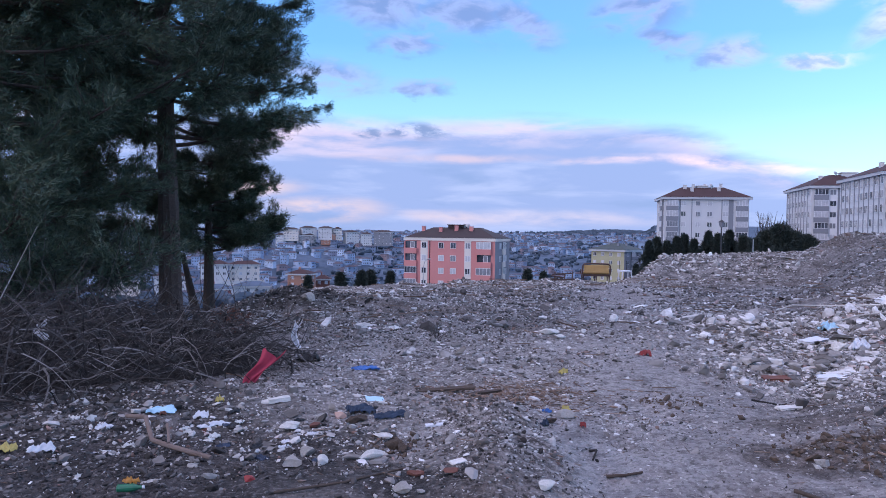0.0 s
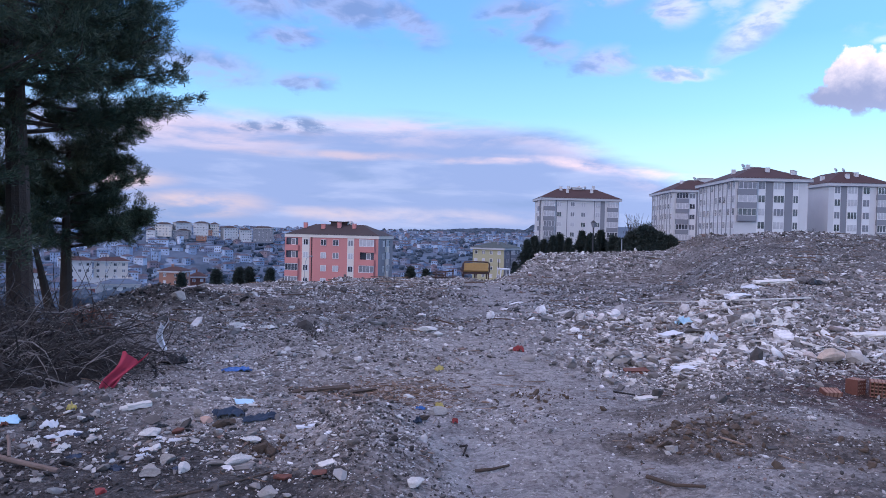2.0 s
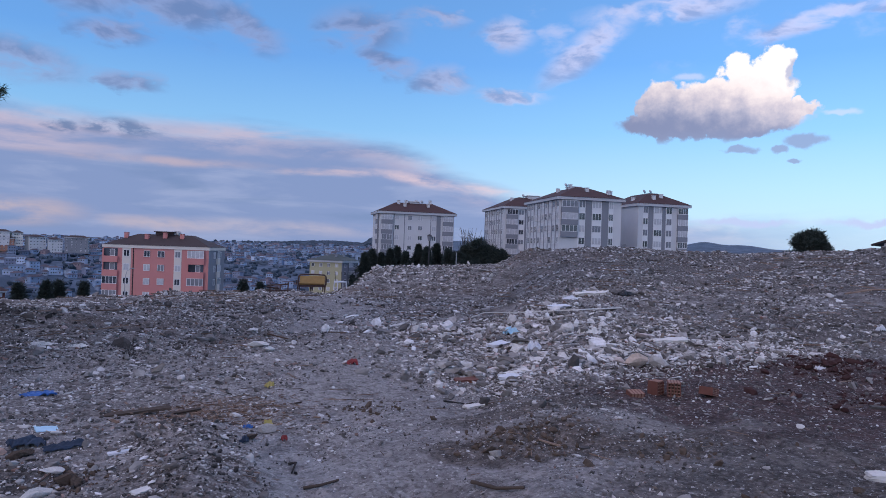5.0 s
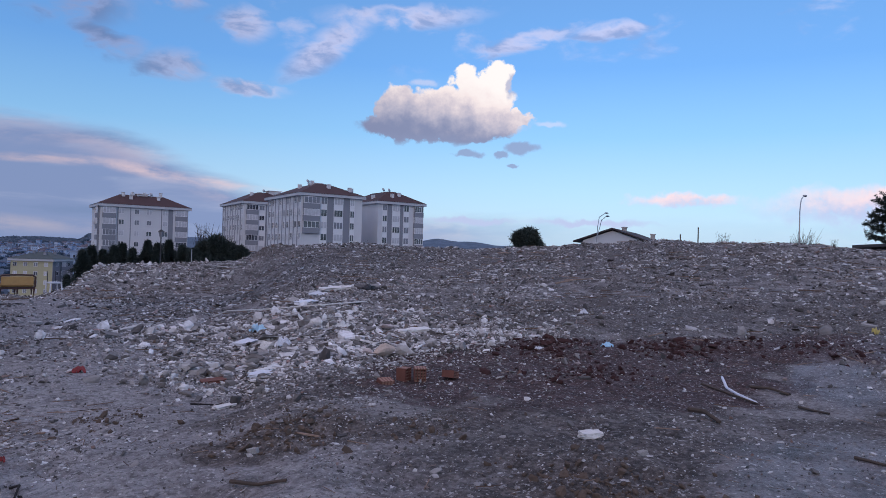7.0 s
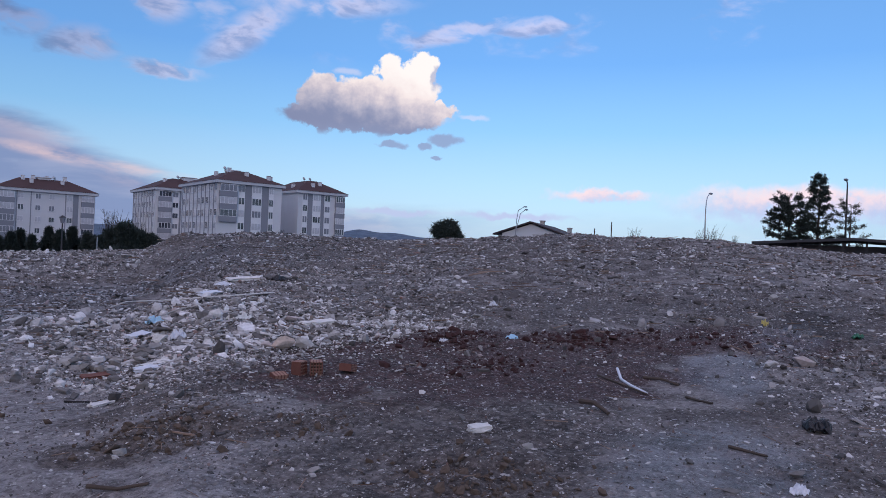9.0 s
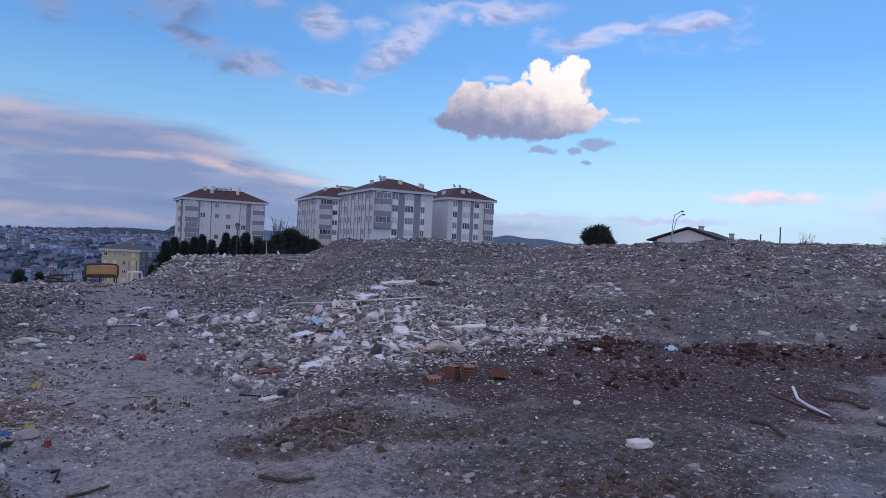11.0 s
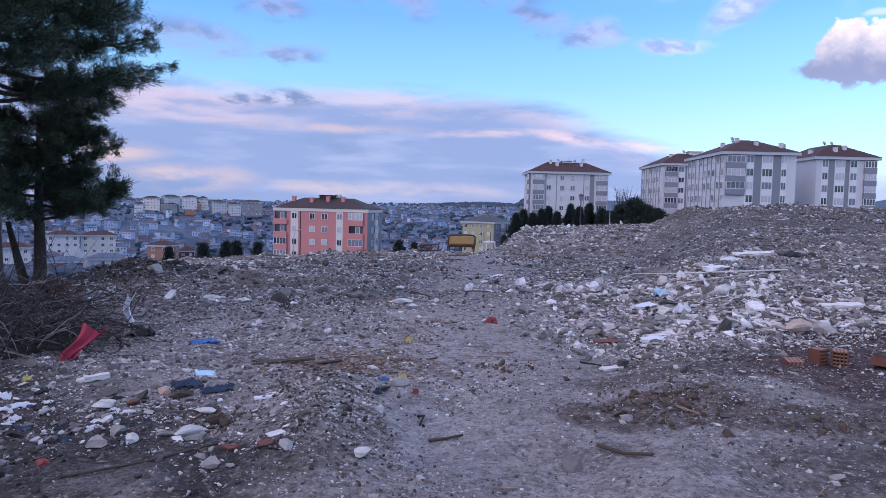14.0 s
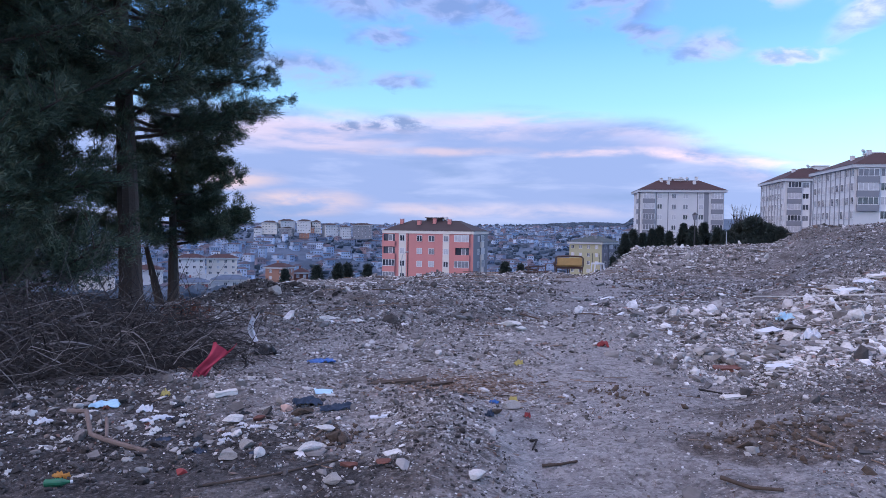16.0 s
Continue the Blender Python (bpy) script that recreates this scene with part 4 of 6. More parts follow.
SHAPES = [rock_shape(RNG) for _ in range(14)]
OCTA_V = np.array([[1, 0, 0], [-1, 0, 0], [0, 1, 0], [0, -1, 0], [0, 0, 1], [0, 0, -1]], float)
OCTA_F = np.array([[0, 2, 4], [2, 1, 4], [1, 3, 4], [3, 0, 4], [2, 0, 5], [1, 2, 5], [3, 1, 5], [0, 3, 5]])
CHIPS = [(OCTA_V * RNG.uniform(0.6, 1.4, (6, 1)) * [1.2, 0.9, 0.6] + RNG.normal(scale=0.12, size=(6, 3)), OCTA_F) for _ in range(12)]
# grit and gravel everywhere
x, y = sow(62000, 2.6, 47, 0.45, lambda x, y: on_plateau(x, y) * (0.15 + 0.85 * patchy(x, y)) * (1 - 0.85 * bare(x, y)), RNG)
r = np.hypot(x, y)
scatter("gravel", x, y, np.clip(r * 0.00088 * np.exp(RNG.normal(0, 0.6, len(x))) + 0.0018, 0.003, 0.06), CHIPS, M_STONE, RNG, "grey gravel and small stones strewn over bare soil", "gravel")
# fist-sized and larger rubble in patches
x, y = sow(12500, 3.4, 47, 0.5, lambda x, y: on_plateau(x, y) * (0.03 + 0.75 * patchy(x, y, 0.7, 95) ** 2 * (1 - bare(x, y)) + 0.4 * np.minimum(rich(x, y), 1) + 0.6 * blob(x, y, -0.9, 5.7, 1.3, 0.8) * (1 - bare(x, y))), RNG)
r = np.hypot(x, y)
scatter("rubble", x, y, np.clip(np.minimum(r, 12 + 0.25 * r) * 0.00125 * np.exp(RNG.normal(0, 0.72, len(x))) + 0.005, 0.008, 0.15), SHAPES, M_STONE, RNG, "broken grey stone and concrete rubble over the site", "rubble")
# pale plaster and concrete where it was tipped
x, y = sow(13500, 4.0, 50, 0.8, lambda x, y: on_plateau(x, y) * np.minimum(rich(x, y) * (0.25 + patchy(x, y, 1.1, 97)), 1), RNG)
r = np.hypot(x, y)
scatter("pale_rubble", x, y, np.clip(np.minimum(r, 12 + 0.25 * r) * 0.00085 * np.exp(RNG.normal(0, 0.85, len(x))) + 0.004, 0.008, 0.2), SHAPES, M_PALE, RNG, "pale broken plaster and concrete rubble tipped in drifts", "rubble")
# thin shards: plaster, tile, plastic
PLATES = [(CUBE_V + RNG.normal(scale=0.18, size=CUBE_V.shape) * [1, 1, 0.3], CUBE_F) for _ in range(8)]
x, y = sow(14000, 2.8, 47, 0.6, lambda x, y: on_plateau(x, y) * (1 - 0.7 * np.minimum(1.6 * blob(x, y, -2.6, 4.7, 1.9, 1.0), 1)) * (0.10 + 0.8 * patchy(x, y, 0.6, 99)) * (1 - 0.85 * bare(x, y)), RNG)
r = np.hypot(x, y)
scatter("shards", x, y, np.clip(r * 0.0010 * np.exp(RNG.normal(0, 0.7, len(x))) + 0.003, 0.005, 0.14), PLATES, M_STONE, RNG, "flat grey shards of stone, plaster and tile", "shards", tilt=0.22, flat=(0.06, 0.25))
x, y = sow(7500, 4.0, 50, 0.9, lambda x, y: on_plateau(x, y) * np.minimum(rich(x, y) * (0.3 + patchy(x, y, 0.9, 98)), 1), RNG)
r = np.hypot(x, y)
scatter("pale_shards", x, y, np.clip(np.minimum(r, 18) * 0.0013 * np.exp(RNG.normal(0, 0.75, len(x))) + 0.004, 0.006, 0.24), PLATES, M_PALE, RNG, "flat pale shards of plaster board and plastic", "shards", tilt=0.25, flat=(0.06, 0.2), lift=0.01)
x, y = sow(36000, 2.7, 46, 0.4, lambda x, y: on_plateau(x, y) * (1 - 0.9 * np.minimum(1.6 * blob(x, y, -2.6, 4.7, 1.9, 1.0), 1)) * (0.2 + 0.8 * patchy(x, y, 0.8, 103)) * (1 - 0.92 * bare(x, y)), RNG)
r = np.hypot(x, y)
scatter("flecks", x, y, np.clip(r * 0.00075 * np.exp(RNG.normal(0, 0.6, len(x))) + 0.002, 0.003, 0.09), [(CUBE_V + RNG.normal(scale=0.2, size=CUBE_V.shape) * [1, 1, 0.3], CUBE_F) for _ in range(6)], M_FLECK, RNG, "small white crumbs of plaster and tile", "crumbs", tilt=0.3, flat=(0.15, 0.4))
# crumbled plaster lying thick in the tipped drift
x, y = sow(13000, 5.0, 22, 1.0, lambda x, y: np.minimum(1, rich(x, y) * (0.2 + 0.9 * patchy(x, y, 1.3, 107))) * (np.hypot(x, y) < 22), RNG, az=(14, 58))
scatter("crumbled_plaster", x, y, np.clip(0.011 * np.exp(RNG.normal(0, 0.65, len(x))), 0.004, 0.06), PLATES, M_PALE, RNG, "fine crumbled plaster and chips in a rubble drift", "crumbs", tilt=0.5, flat=(0.2, 0.7))
# sticks and laths
x, y = sow(2200, 3.0, 46, 0.6, lambda x, y: on_plateau(x, y) * (0.2 + 0.8 * patchy(x, y, 0.4, 101)) * (1 - 0.5 * bare(x, y)), RNG)
r = np.hypot(x, y)
scatter("splinters", x, y, np.clip(r * 0.008 * np.exp(RNG.normal(0, 0.5, len(x))), 0.02, 0.5), [(CUBE_V * [1, 0.06, 0.35], CUBE_F), (CUBE_V * [1, 0.035, 0.25], CUBE_F)], M_CHIPS, RNG, "wood splinters and laths lying about", "splinters", tilt=0.06, flat=(0.06, 0.12))
x, y = sow(1500, 6.0, 9.4, 1.0, lambda x, y: np.minimum(1, blob(x, y, 0.80, 7.5, 0.60, 0.62)), RNG, az=(-8, 20))
scatter("wood_chips", x, y, np.clip(0.022 * np.exp(RNG.normal(0, 0.5, len(x))), 0.008, 0.07), [(CUBE_V * [1, 0.14, 0.5], CUBE_F), (CUBE_V * [1, 0.25, 0.4], CUBE_F)], M_CHIPS, RNG, "scattered brown wood chips and rotten bark", "wood chips", tilt=0.2, flat=(0.1, 0.25))

# stones that can be told apart
STONES = []
for i in range(12):
    v, f = rock_shape(RNG, 1)
    me = mesh_of("rubble_stone", v, f, [M_SINGLE])
    STONES.append(me)


def stone(x, y, size, k, turn, label="broken piece of pale grey rubble on bare soil", mat=None, squash=1.0, lift=0.0):
    me = STONES[k % len(STONES)]
    if mat is not None:
        me = me.copy()
        me.materials.clear()
        me.materials.append(mat)
    ob = part("rubble_stone", me)
    ob.matrix_basis = pose(x, y, height(x, y) + size * 0.36 * squash + lift, 0, 0, turn) @ Matrix.Diagonal((size, size, size * squash, 1))
    return tagged(ob, label, "stone", "loose rubble stones")


rs = random.Random(11)
xs, ys = sow(190, 4.2, 13, 1.2, lambda x, y: np.clip(0.05 + rich(x, y) + 0.9 * blob(x, y, -1.0, 5.7, 1.6, 1.0) - bare(x, y), 0, 1), RNG, az=(-36, 60))
for i, (px_, py_) in enumerate(zip(xs, ys)):
    stone(float(px_), float(py_), rs.choice((0.018, 0.022, 0.028, 0.034, 0.045, 0.07)) * (0.75 + 0.025 * math.hypot(px_, py_)), i, rs.uniform(0, 360), squash=rs.uniform(0.6, 1.1))
for i in range(44):       # the heap beside the track
    stone(4.75 + rs.gauss(0, 0.42), 9.35 + rs.gauss(0, 0.4), rs.uniform(0.05, 0.13), i, rs.uniform(0, 360), "stone in a small heap of tipped rubble", lift=rs.uniform(0, 0.1))
for x, y, s, k, t, l, m in (
        (-1.28, 5.95, 0.115, 0, 20, "large pale concrete lump among litter", M_PLASTER), (-1.10, 5.98, 0.075, 1, 70, "broken red brick beside a pale lump", M_BRICK),
        (-0.92, 6.28, 0.085, 2, 10, "pinkish broken tile stone", plain("pink_stone", (0.55, 0.36, 0.29), 0.9)), (-0.74, 6.2, 0.10, 3, 40, "brown stone beside a dark cloth", M_CLOD),
        (-0.46, 5.58, 0.085, 4, 15, "pale stone standing on brown clods", M_PLASTER), (-0.36, 5.38, 0.10, 5, 60, "brown clod of earth", M_CLOD), (-0.28, 5.30, 0.08, 3, 100, "brown clod of earth", M_CLOD),
        (-0.48, 5.08, 0.085, 6, 30, "white broken plaster lump", M_PLASTER), (-0.84, 4.88, 0.075, 7, 80, "white broken plaster lump", M_PLASTER), (-1.05, 4.86, 0.10, 8, 120, "greenish grey stone among litter", M_CONC),
        (-1.00, 5.22, 0.085, 9, 50, "grey stone slab among litter", M_CONC), (-0.16, 4.52, 0.055, 10, 10, "red brick fragment on gravel", M_BRICK), (0.08, 4.44, 0.06, 11, 90, "red brick fragment on gravel", M_BRICK),
        (0.66, 4.28, 0.085, 0, 200, "white plaster lump beside the track", M_PLASTER), (-0.22, 4.20, 0.085, 1, 140, "dark grey block half sunk in mud", M_CONC), (-1.25, 4.5, 0.055, 2, 0, "dull red lump of plastic", M_REDP),
        (1.9, 12.2, 0.16, 3, 0, "pale stone on the track", M_PLASTER), (2.02, 11.85, 0.13, 4, 50, "pale stone on the track", M_PLASTER), (4.95, 2.78, 0.07, 5, 20, "pale stone on damp soil", M_CONC),
        (6.62, 8.0, 0.20, 6, 15, "big rounded ochre-stained concrete lump", plain("ochre_concrete", (0.48, 0.38, 0.31), 0.9, grain=20, vary=0.4, coarse=3.0)), (1.15, 6.5, 0.10, 7, 0, "grey stone beside litter", M_CONC), (1.0, 6.25, 0.07, 8, 30, "dark stone beside litter", M_CLOD),
        (5.95, 10.3, 0.17, 9, 30, "pale concrete lump in the rubble drift", M_PLASTER), (7.1, 9.3, 0.15, 10, 70, "pale concrete lump in the rubble drift", M_CONC), (-3.25, 16.95, 0.30, 2, 60, "pale boulder on the earth bank", M_CONC),
        (2.75, 4.95, 0.075, 5, 10, "flat pale stone beside a charred stick", M_CONC)):
    stone(x, y, s, k, t, l, m)

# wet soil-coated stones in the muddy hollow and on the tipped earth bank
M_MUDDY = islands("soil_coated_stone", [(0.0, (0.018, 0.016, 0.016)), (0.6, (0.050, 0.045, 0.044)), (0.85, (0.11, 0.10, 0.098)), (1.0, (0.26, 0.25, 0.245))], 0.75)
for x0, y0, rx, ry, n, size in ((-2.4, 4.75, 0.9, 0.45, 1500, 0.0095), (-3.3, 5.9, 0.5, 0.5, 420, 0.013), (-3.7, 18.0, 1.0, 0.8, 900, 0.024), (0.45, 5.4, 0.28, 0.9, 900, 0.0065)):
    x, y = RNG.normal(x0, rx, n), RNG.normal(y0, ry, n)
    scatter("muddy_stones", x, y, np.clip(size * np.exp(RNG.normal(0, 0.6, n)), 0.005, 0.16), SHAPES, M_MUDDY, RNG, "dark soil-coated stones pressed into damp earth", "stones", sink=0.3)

# brown clods turned up by wheels
for x0, y0, rx, ry, n in ((3.15, 5.2, 0.5, 0.4, 240), (4.15, 4.5, 0.6, 0.3, 80), (4.0, 2.5, 0.5, 0.5, 260), (2.4, 7.2, 0.5, 0.35, 90), (9.3, 6.9, 1.0, 0.45, 260), (11.3, 5.8, 1.0, 0.55, 300), (-0.3, 5.45, 0.25, 0.2, 60), (12.6, 4.2, 0.7, 1.2, 200), (8.0, 5.4, 1.0, 0.5, 160)):
    x, y = RNG.normal(x0, rx * 0.6, n), RNG.normal(y0, ry * 0.7, n)
    dark = x0 > 7
    scatter("clods", x, y, np.clip(0.014 * np.exp(RNG.normal(0, 0.6, n)), 0.005, 0.06) * (1.5 if dark else 1.0), SHAPES, plain("red_clods", (0.044, 0.017, 0.016), 0.97, grain=30, vary=0.4, coarse=6) if dark else M_CLOD, RNG, "damp dark red clods of soil" if dark else "brown clods of churned soil", "clods", sink=0.35)


# ---- trees ----
def needle_cloud(centres, ways, length, count, rng, width=0.012, spread=0.75):
    """Tufts of thin blades: count to a centre, fanned round its way."""
    n = len(centres)
    c = np.repeat(np.asarray(centres), count, 0)
    d = np.repeat(np.asarray(ways), count, 0) + rng.normal(scale=spread, size=(n * count, 3))
    d /= np.linalg.norm(d, axis=1)[:, None] + 1e-9
    ln = length * rng.uniform(0.6, 1.2, n * count)[:, None]
    s = np.cross(d, rng.normal(size=d.shape))
    s /= np.linalg.norm(s, axis=1)[:, None] + 1e-9
    c = c + rng.normal(scale=length * 0.35, size=c.shape)
    v = np.stack([c - s * width, c + s * width, c + d * ln], 1).reshape(-1, 3)
    return v, np.arange(len(v)).reshape(-1, 3)


def pine(name, x, y, base, tall, trunk_r, reach, first, seed, label, lean=(0, 0), limbs=46, blade=0.17, count=26, crown_mat=None, width=0.0055, twigs=6, droop=0.0, taper=0.55, second=None):
    rng = np.random.default_rng(seed)
    ob = thing(name, pose(x, y, base), label, "tree")
    pts = [Vector((lean[0] * t + 0.05 * math.sin(3 * t + seed), lean[1] * t + 0.05 * math.cos(4 * t), tall * t)) for t in np.linspace(0, 1, 12)]
    bm = bmesh.new()
    tube(bm, pts, [trunk_r * (1.25 if i == 0 else 1 - 0.8 * i / 11) for i in range(12)], 10)
    if second:
        tube(bm, [(0.05, 0, 0.0), (second[0] * 0.5, 0.05, tall * 0.22), (second[0], second[1], tall * 0.5)], [trunk_r * 0.8, trunk_r * 0.65, trunk_r * 0.3], 8)
    part("trunk", bm, M_BARK, ob)
    cs, ws = [], []
    for i in range(limbs):
        bm = bmesh.new()
        t = first + (1 - first) * (i + rng.uniform(0, 1)) / limbs
        p0 = np.array([lean[0] * t, lean[1] * t, tall * t])
        a = i * 2.4 + rng.uniform(-0.5, 0.5)
        ln = reach * (1 - taper * ((t - first) / (1 - first)) ** 1.4) * rng.uniform(0.6, 1.08)
        up = rng.uniform(-0.05, 0.35) - droop
        d = np.array([math.cos(a), math.sin(a), up])
        knots = [p0 + d * ln * q + np.array([0, 0, -0.10 * ln * q * (1 - q) * 2 + 0.12 * ln * q * q]) + rng.normal(scale=0.05, size=3) * q for q in np.linspace(0, 1, 6)]
        tube(bm, knots, [0.16 * trunk_r * (1 - q * 0.8) + 0.008 for q in np.linspace(0, 1, 6)], 5)
        for j in range(twigs * 2):
            q = rng.uniform(0.3, 1.0)
            k = min(int(q * 5), 4)
            b0 = knots[k] + (knots[k + 1] - knots[k]) * (q * 5 - k)
            td = d * 0.8 + rng.normal(scale=0.65, size=3) * [1, 1, 0.55]
            td /= np.linalg.norm(td)
            tl = rng.uniform(0.25, 0.7) * (reach / 3.0) ** 0.6
            e = b0 + td * tl + np.array([0, 0, 0.08 * tl])
            if trunk_r > 0.05:
                tube(bm, [b0, (b0 + e) / 2 + rng.normal(scale=0.03, size=3), e], [0.011, 0.008, 0.004], 3)
            for g in np.linspace(0.25, 1.05, 4):
                cs.append(b0 + (e - b0) * g + rng.normal(scale=0.05, size=3))
                ws.append(td + np.array([0, 0, 0.35]))
        part("limb", bm, M_BARK, ob)
    v, f = needle_cloud(cs, ws, blade, count, rng, width)
    part("crown", mesh_of("crown", v, f, [crown_mat or M_NEEDLE]), None, ob)
    return ob


def spruce(x, y, base, tall, wide, seed, label="dark pointed conifer", count=900, name="conifer", ball=False, mat=None):
    """A small far evergreen: trunk and a ragged crown of leaf sprays."""
    rng = np.random.default_rng(seed)
    ob = thing(name, pose(x, y, base), label, "tree")
    part("trunk", tube(bmesh.new(), [(0, 0, -0.5), (0, 0, tall * 0.5), (0, 0, tall * 0.96)], [wide * 0.07, wide * 0.05, 0.02], 6), M_BARK, ob)
    a = rng.uniform(0, 2 * np.pi, count)
    if ball:
        # several overlapping lobes, uneven in size, lower ones wider
        k = 11
        q = rng.uniform(0.22, 0.80, k)
        far = wide * (1.05 - q) * rng.uniform(0.35, 0.95, k)
        b = np.arange(k) * 2.4 + rng.uniform(-0.6, 0.6, k)
        mid = np.stack([far * np.cos(b), far * np.sin(b), q * tall], -1)
        size = wide * rng.uniform(0.28, 0.52, k)
        pick = rng.integers(0, k, count)
        d = rng.normal(size=(count, 3))
        d /= np.linalg.norm(d, axis=1)[:, None]
        c = mid[pick] + d * (size[pick] * rng.uniform(0.5, 1.0, count) ** 0.5)[:, None] * [1, 1, 0.85]
        c[:, 2] = np.clip(c[:, 2], 0.02 * tall, None)
        d = d + [0, 0, 0.3]
    else:
        # whorls of boughs that stick out by uneven lengths, and a thin leader
        t = rng.uniform(0.02, 1, count) ** 0.8
        tier = (t * 8 + seed * 0.37) % 1.0
        bough = 0.72 + 0.38 * np.sin(np.floor(t * 8) * 2.1 + 5 * np.round(a * 5 / (2 * np.pi)) + seed)
        rr = wide * ((1 - t) ** 1.1 * (1.05 - 0.55 * tier) * bough + 0.03) * rng.uniform(0.3, 1.0, count) ** 0.5
        c = np.stack([rr * np.cos(a), rr * np.sin(a), t * tall - 0.10 * rr], -1)
        d = np.stack([np.cos(a), np.sin(a), 0.25 + 0.6 * t], -1)
    v, f = needle_cloud(c, d, tall * 0.075, 10, rng, tall * 0.008, 0.8)
    part("crown", mesh_of("crown", v, f, [mat or M_SPRUCE]), None, ob)
    return ob


px_, py_ = polar(-21.6, 14.0)
pine("pine_tree", px_, py_, -0.75, 11.5, 0.23, 2.75, 0.33, 8, "tall dark pine with bare lower trunk behind a brush heap", limbs=100, twigs=13, count=46, lean=(-0.25, 0.1), taper=0.12, width=0.0065, blade=0.14)
px_, py_ = polar(-34.0, 12.5)
pine("pine_tree", px_, py_, -0.7, 10.5, 0.16, 3.1, 0.07, 9, "dense dark pine with foliage low to the ground", limbs=112, twigs=11, count=46, taper=0.3, width=0.0068, blade=0.13)
px_, py_ = polar(-18.9, 17.5)
pine("pine_tree", px_, py_, -1.3, 4.5, 0.17, 1.75, 0.50, 14, "small forked pine leaning beside a larger one", limbs=30, lean=(0.15, 0.0), second=(-0.55, 0.0), count=54, twigs=12, width=0.0068, blade=0.125, taper=0.4)
px_, py_ = polar(-31.0, 18.5)
pine("pine_tree", px_, py_, -1.4, 9.0, 0.12, 3.0, 0.2, 19, "dark pine crowded among other pines", limbs=76, count=46, twigs=8, width=0.009)

# conifers before the white blocks, on the slope below the rim, and on the mound's far side
for az, dist, top, tall, wide in ((16.56, 112, -0.46, 5.5, 2.0), (17.15, 119, -0.15, 5.7, 2.2), (17.91, 112, -0.42, 5.2, 1.9), (18.65, 112, -0.08, 5.7, 2.2), (19.2, 116, 0.05, 6.4, 2.0), (19.91, 112, -0.25, 5.4, 2.0), (20.95, 119, 0.35, 5.6, 2.5), (21.66, 112, 0.12, 6.5, 1.8), (22.44, 116, 0.47, 5.4, 2.4), (23.39, 112, -0.01, 6.5, 2.0), (23.76, 116, -0.15, 6.4, 1.8)):
    px_, py_ = polar(az, dist)
    spruce(px_, py_, 1.5 + dist * math.tan(radians(top)) - tall, tall, wide * 1.45, int(az * 10), "dark pointed conifer in a row before white blocks", 1300)
for az, dist, top, tall, wide in ((24.34, 110, 0.19, 5.0, 1.8), (25.05, 112, 0.82, 6.5, 2.2), (26.14, 110, 1.57, 7.8, 2.6), (27.05, 112, 1.03, 7.0, 2.3), (27.81, 110, 0.67, 6.0, 1.9)):
    px_, py_ = polar(az, dist)
    spruce(px_, py_, 1.5 + dist * math.tan(radians(top)) - tall, tall, wide, int(az * 10), "broad dark evergreen beside white blocks", 1900, "evergreen_tree", True)
for az, dist, top, tall, wide in ((-8.4, 75, -3.5, 6, 1.9), (-6.7, 80, -3.3, 6, 1.7), (-5.9, 82, -3.25, 6, 1.4), (-4.3, 85, -3.3, 5, 1.9), (7.0, 90, -3.0, 6, 2.1), (8.3, 95, -3.1, 5, 1.8), (15.6, 150, -2.3, 6, 2.2), (-11.0, 120, -3.7, 7, 2.4)):
    px_, py_ = polar(az, dist)
    spruce(px_, py_, 1.5 + dist * math.tan(radians(top)) - tall, tall, wide * 1.25, int(az * 10 + 500), "dark conifer on the slope below the rim")
px_, py_ = polar(50.9, 76)
spruce(px_, py_, 0.0, 4.9, 2.7, 77, "round dark evergreen bush behind the mound", 2200, "evergreen_bush", True)
px_, py_ = polar(77.0, 70)
pine("pine_tree", px_, py_, 1.5, 5.6, 0.16, 2.5, 0.25, 41, "dark bushy pine beside a low shed", limbs=40, blade=0.18, count=18, width=0.024, twigs=6, taper=0.5, crown_mat=M_SPRUCE)
px_, py_ = polar(78.9, 71)
pine("cedar_tree", px_, py_, 1.5, 8.0, 0.16, 2.0, 0.12, 43, "dark layered cedar with a ragged tip beside a shed", limbs=52, blade=0.15, count=14, width=0.022, twigs=5, taper=0.97, droop=0.1, crown_mat=M_SPRUCE)
px_, py_ = polar(80.9, 68)
pine("pine_tree", px_, py_, 1.3, 5.4, 0.10, 1.7, 0.25, 47, "thin see-through pine beside a lamp", limbs=20, blade=0.16, count=10, width=0.018, twigs=4, taper=0.4, crown_mat=M_SPRUCE)


px_, py_ = polar(-17.6, 12.6)
spruce(px_, py_, -0.45, 0.75, 0.55, 31, "low rust-red dead-leaved bush beside pines", 420, "dead_bush", True, plain("rust_leaves", (0.14, 0.045, 0.025), 0.9, grain=30, vary=0.4, relief=0.0))


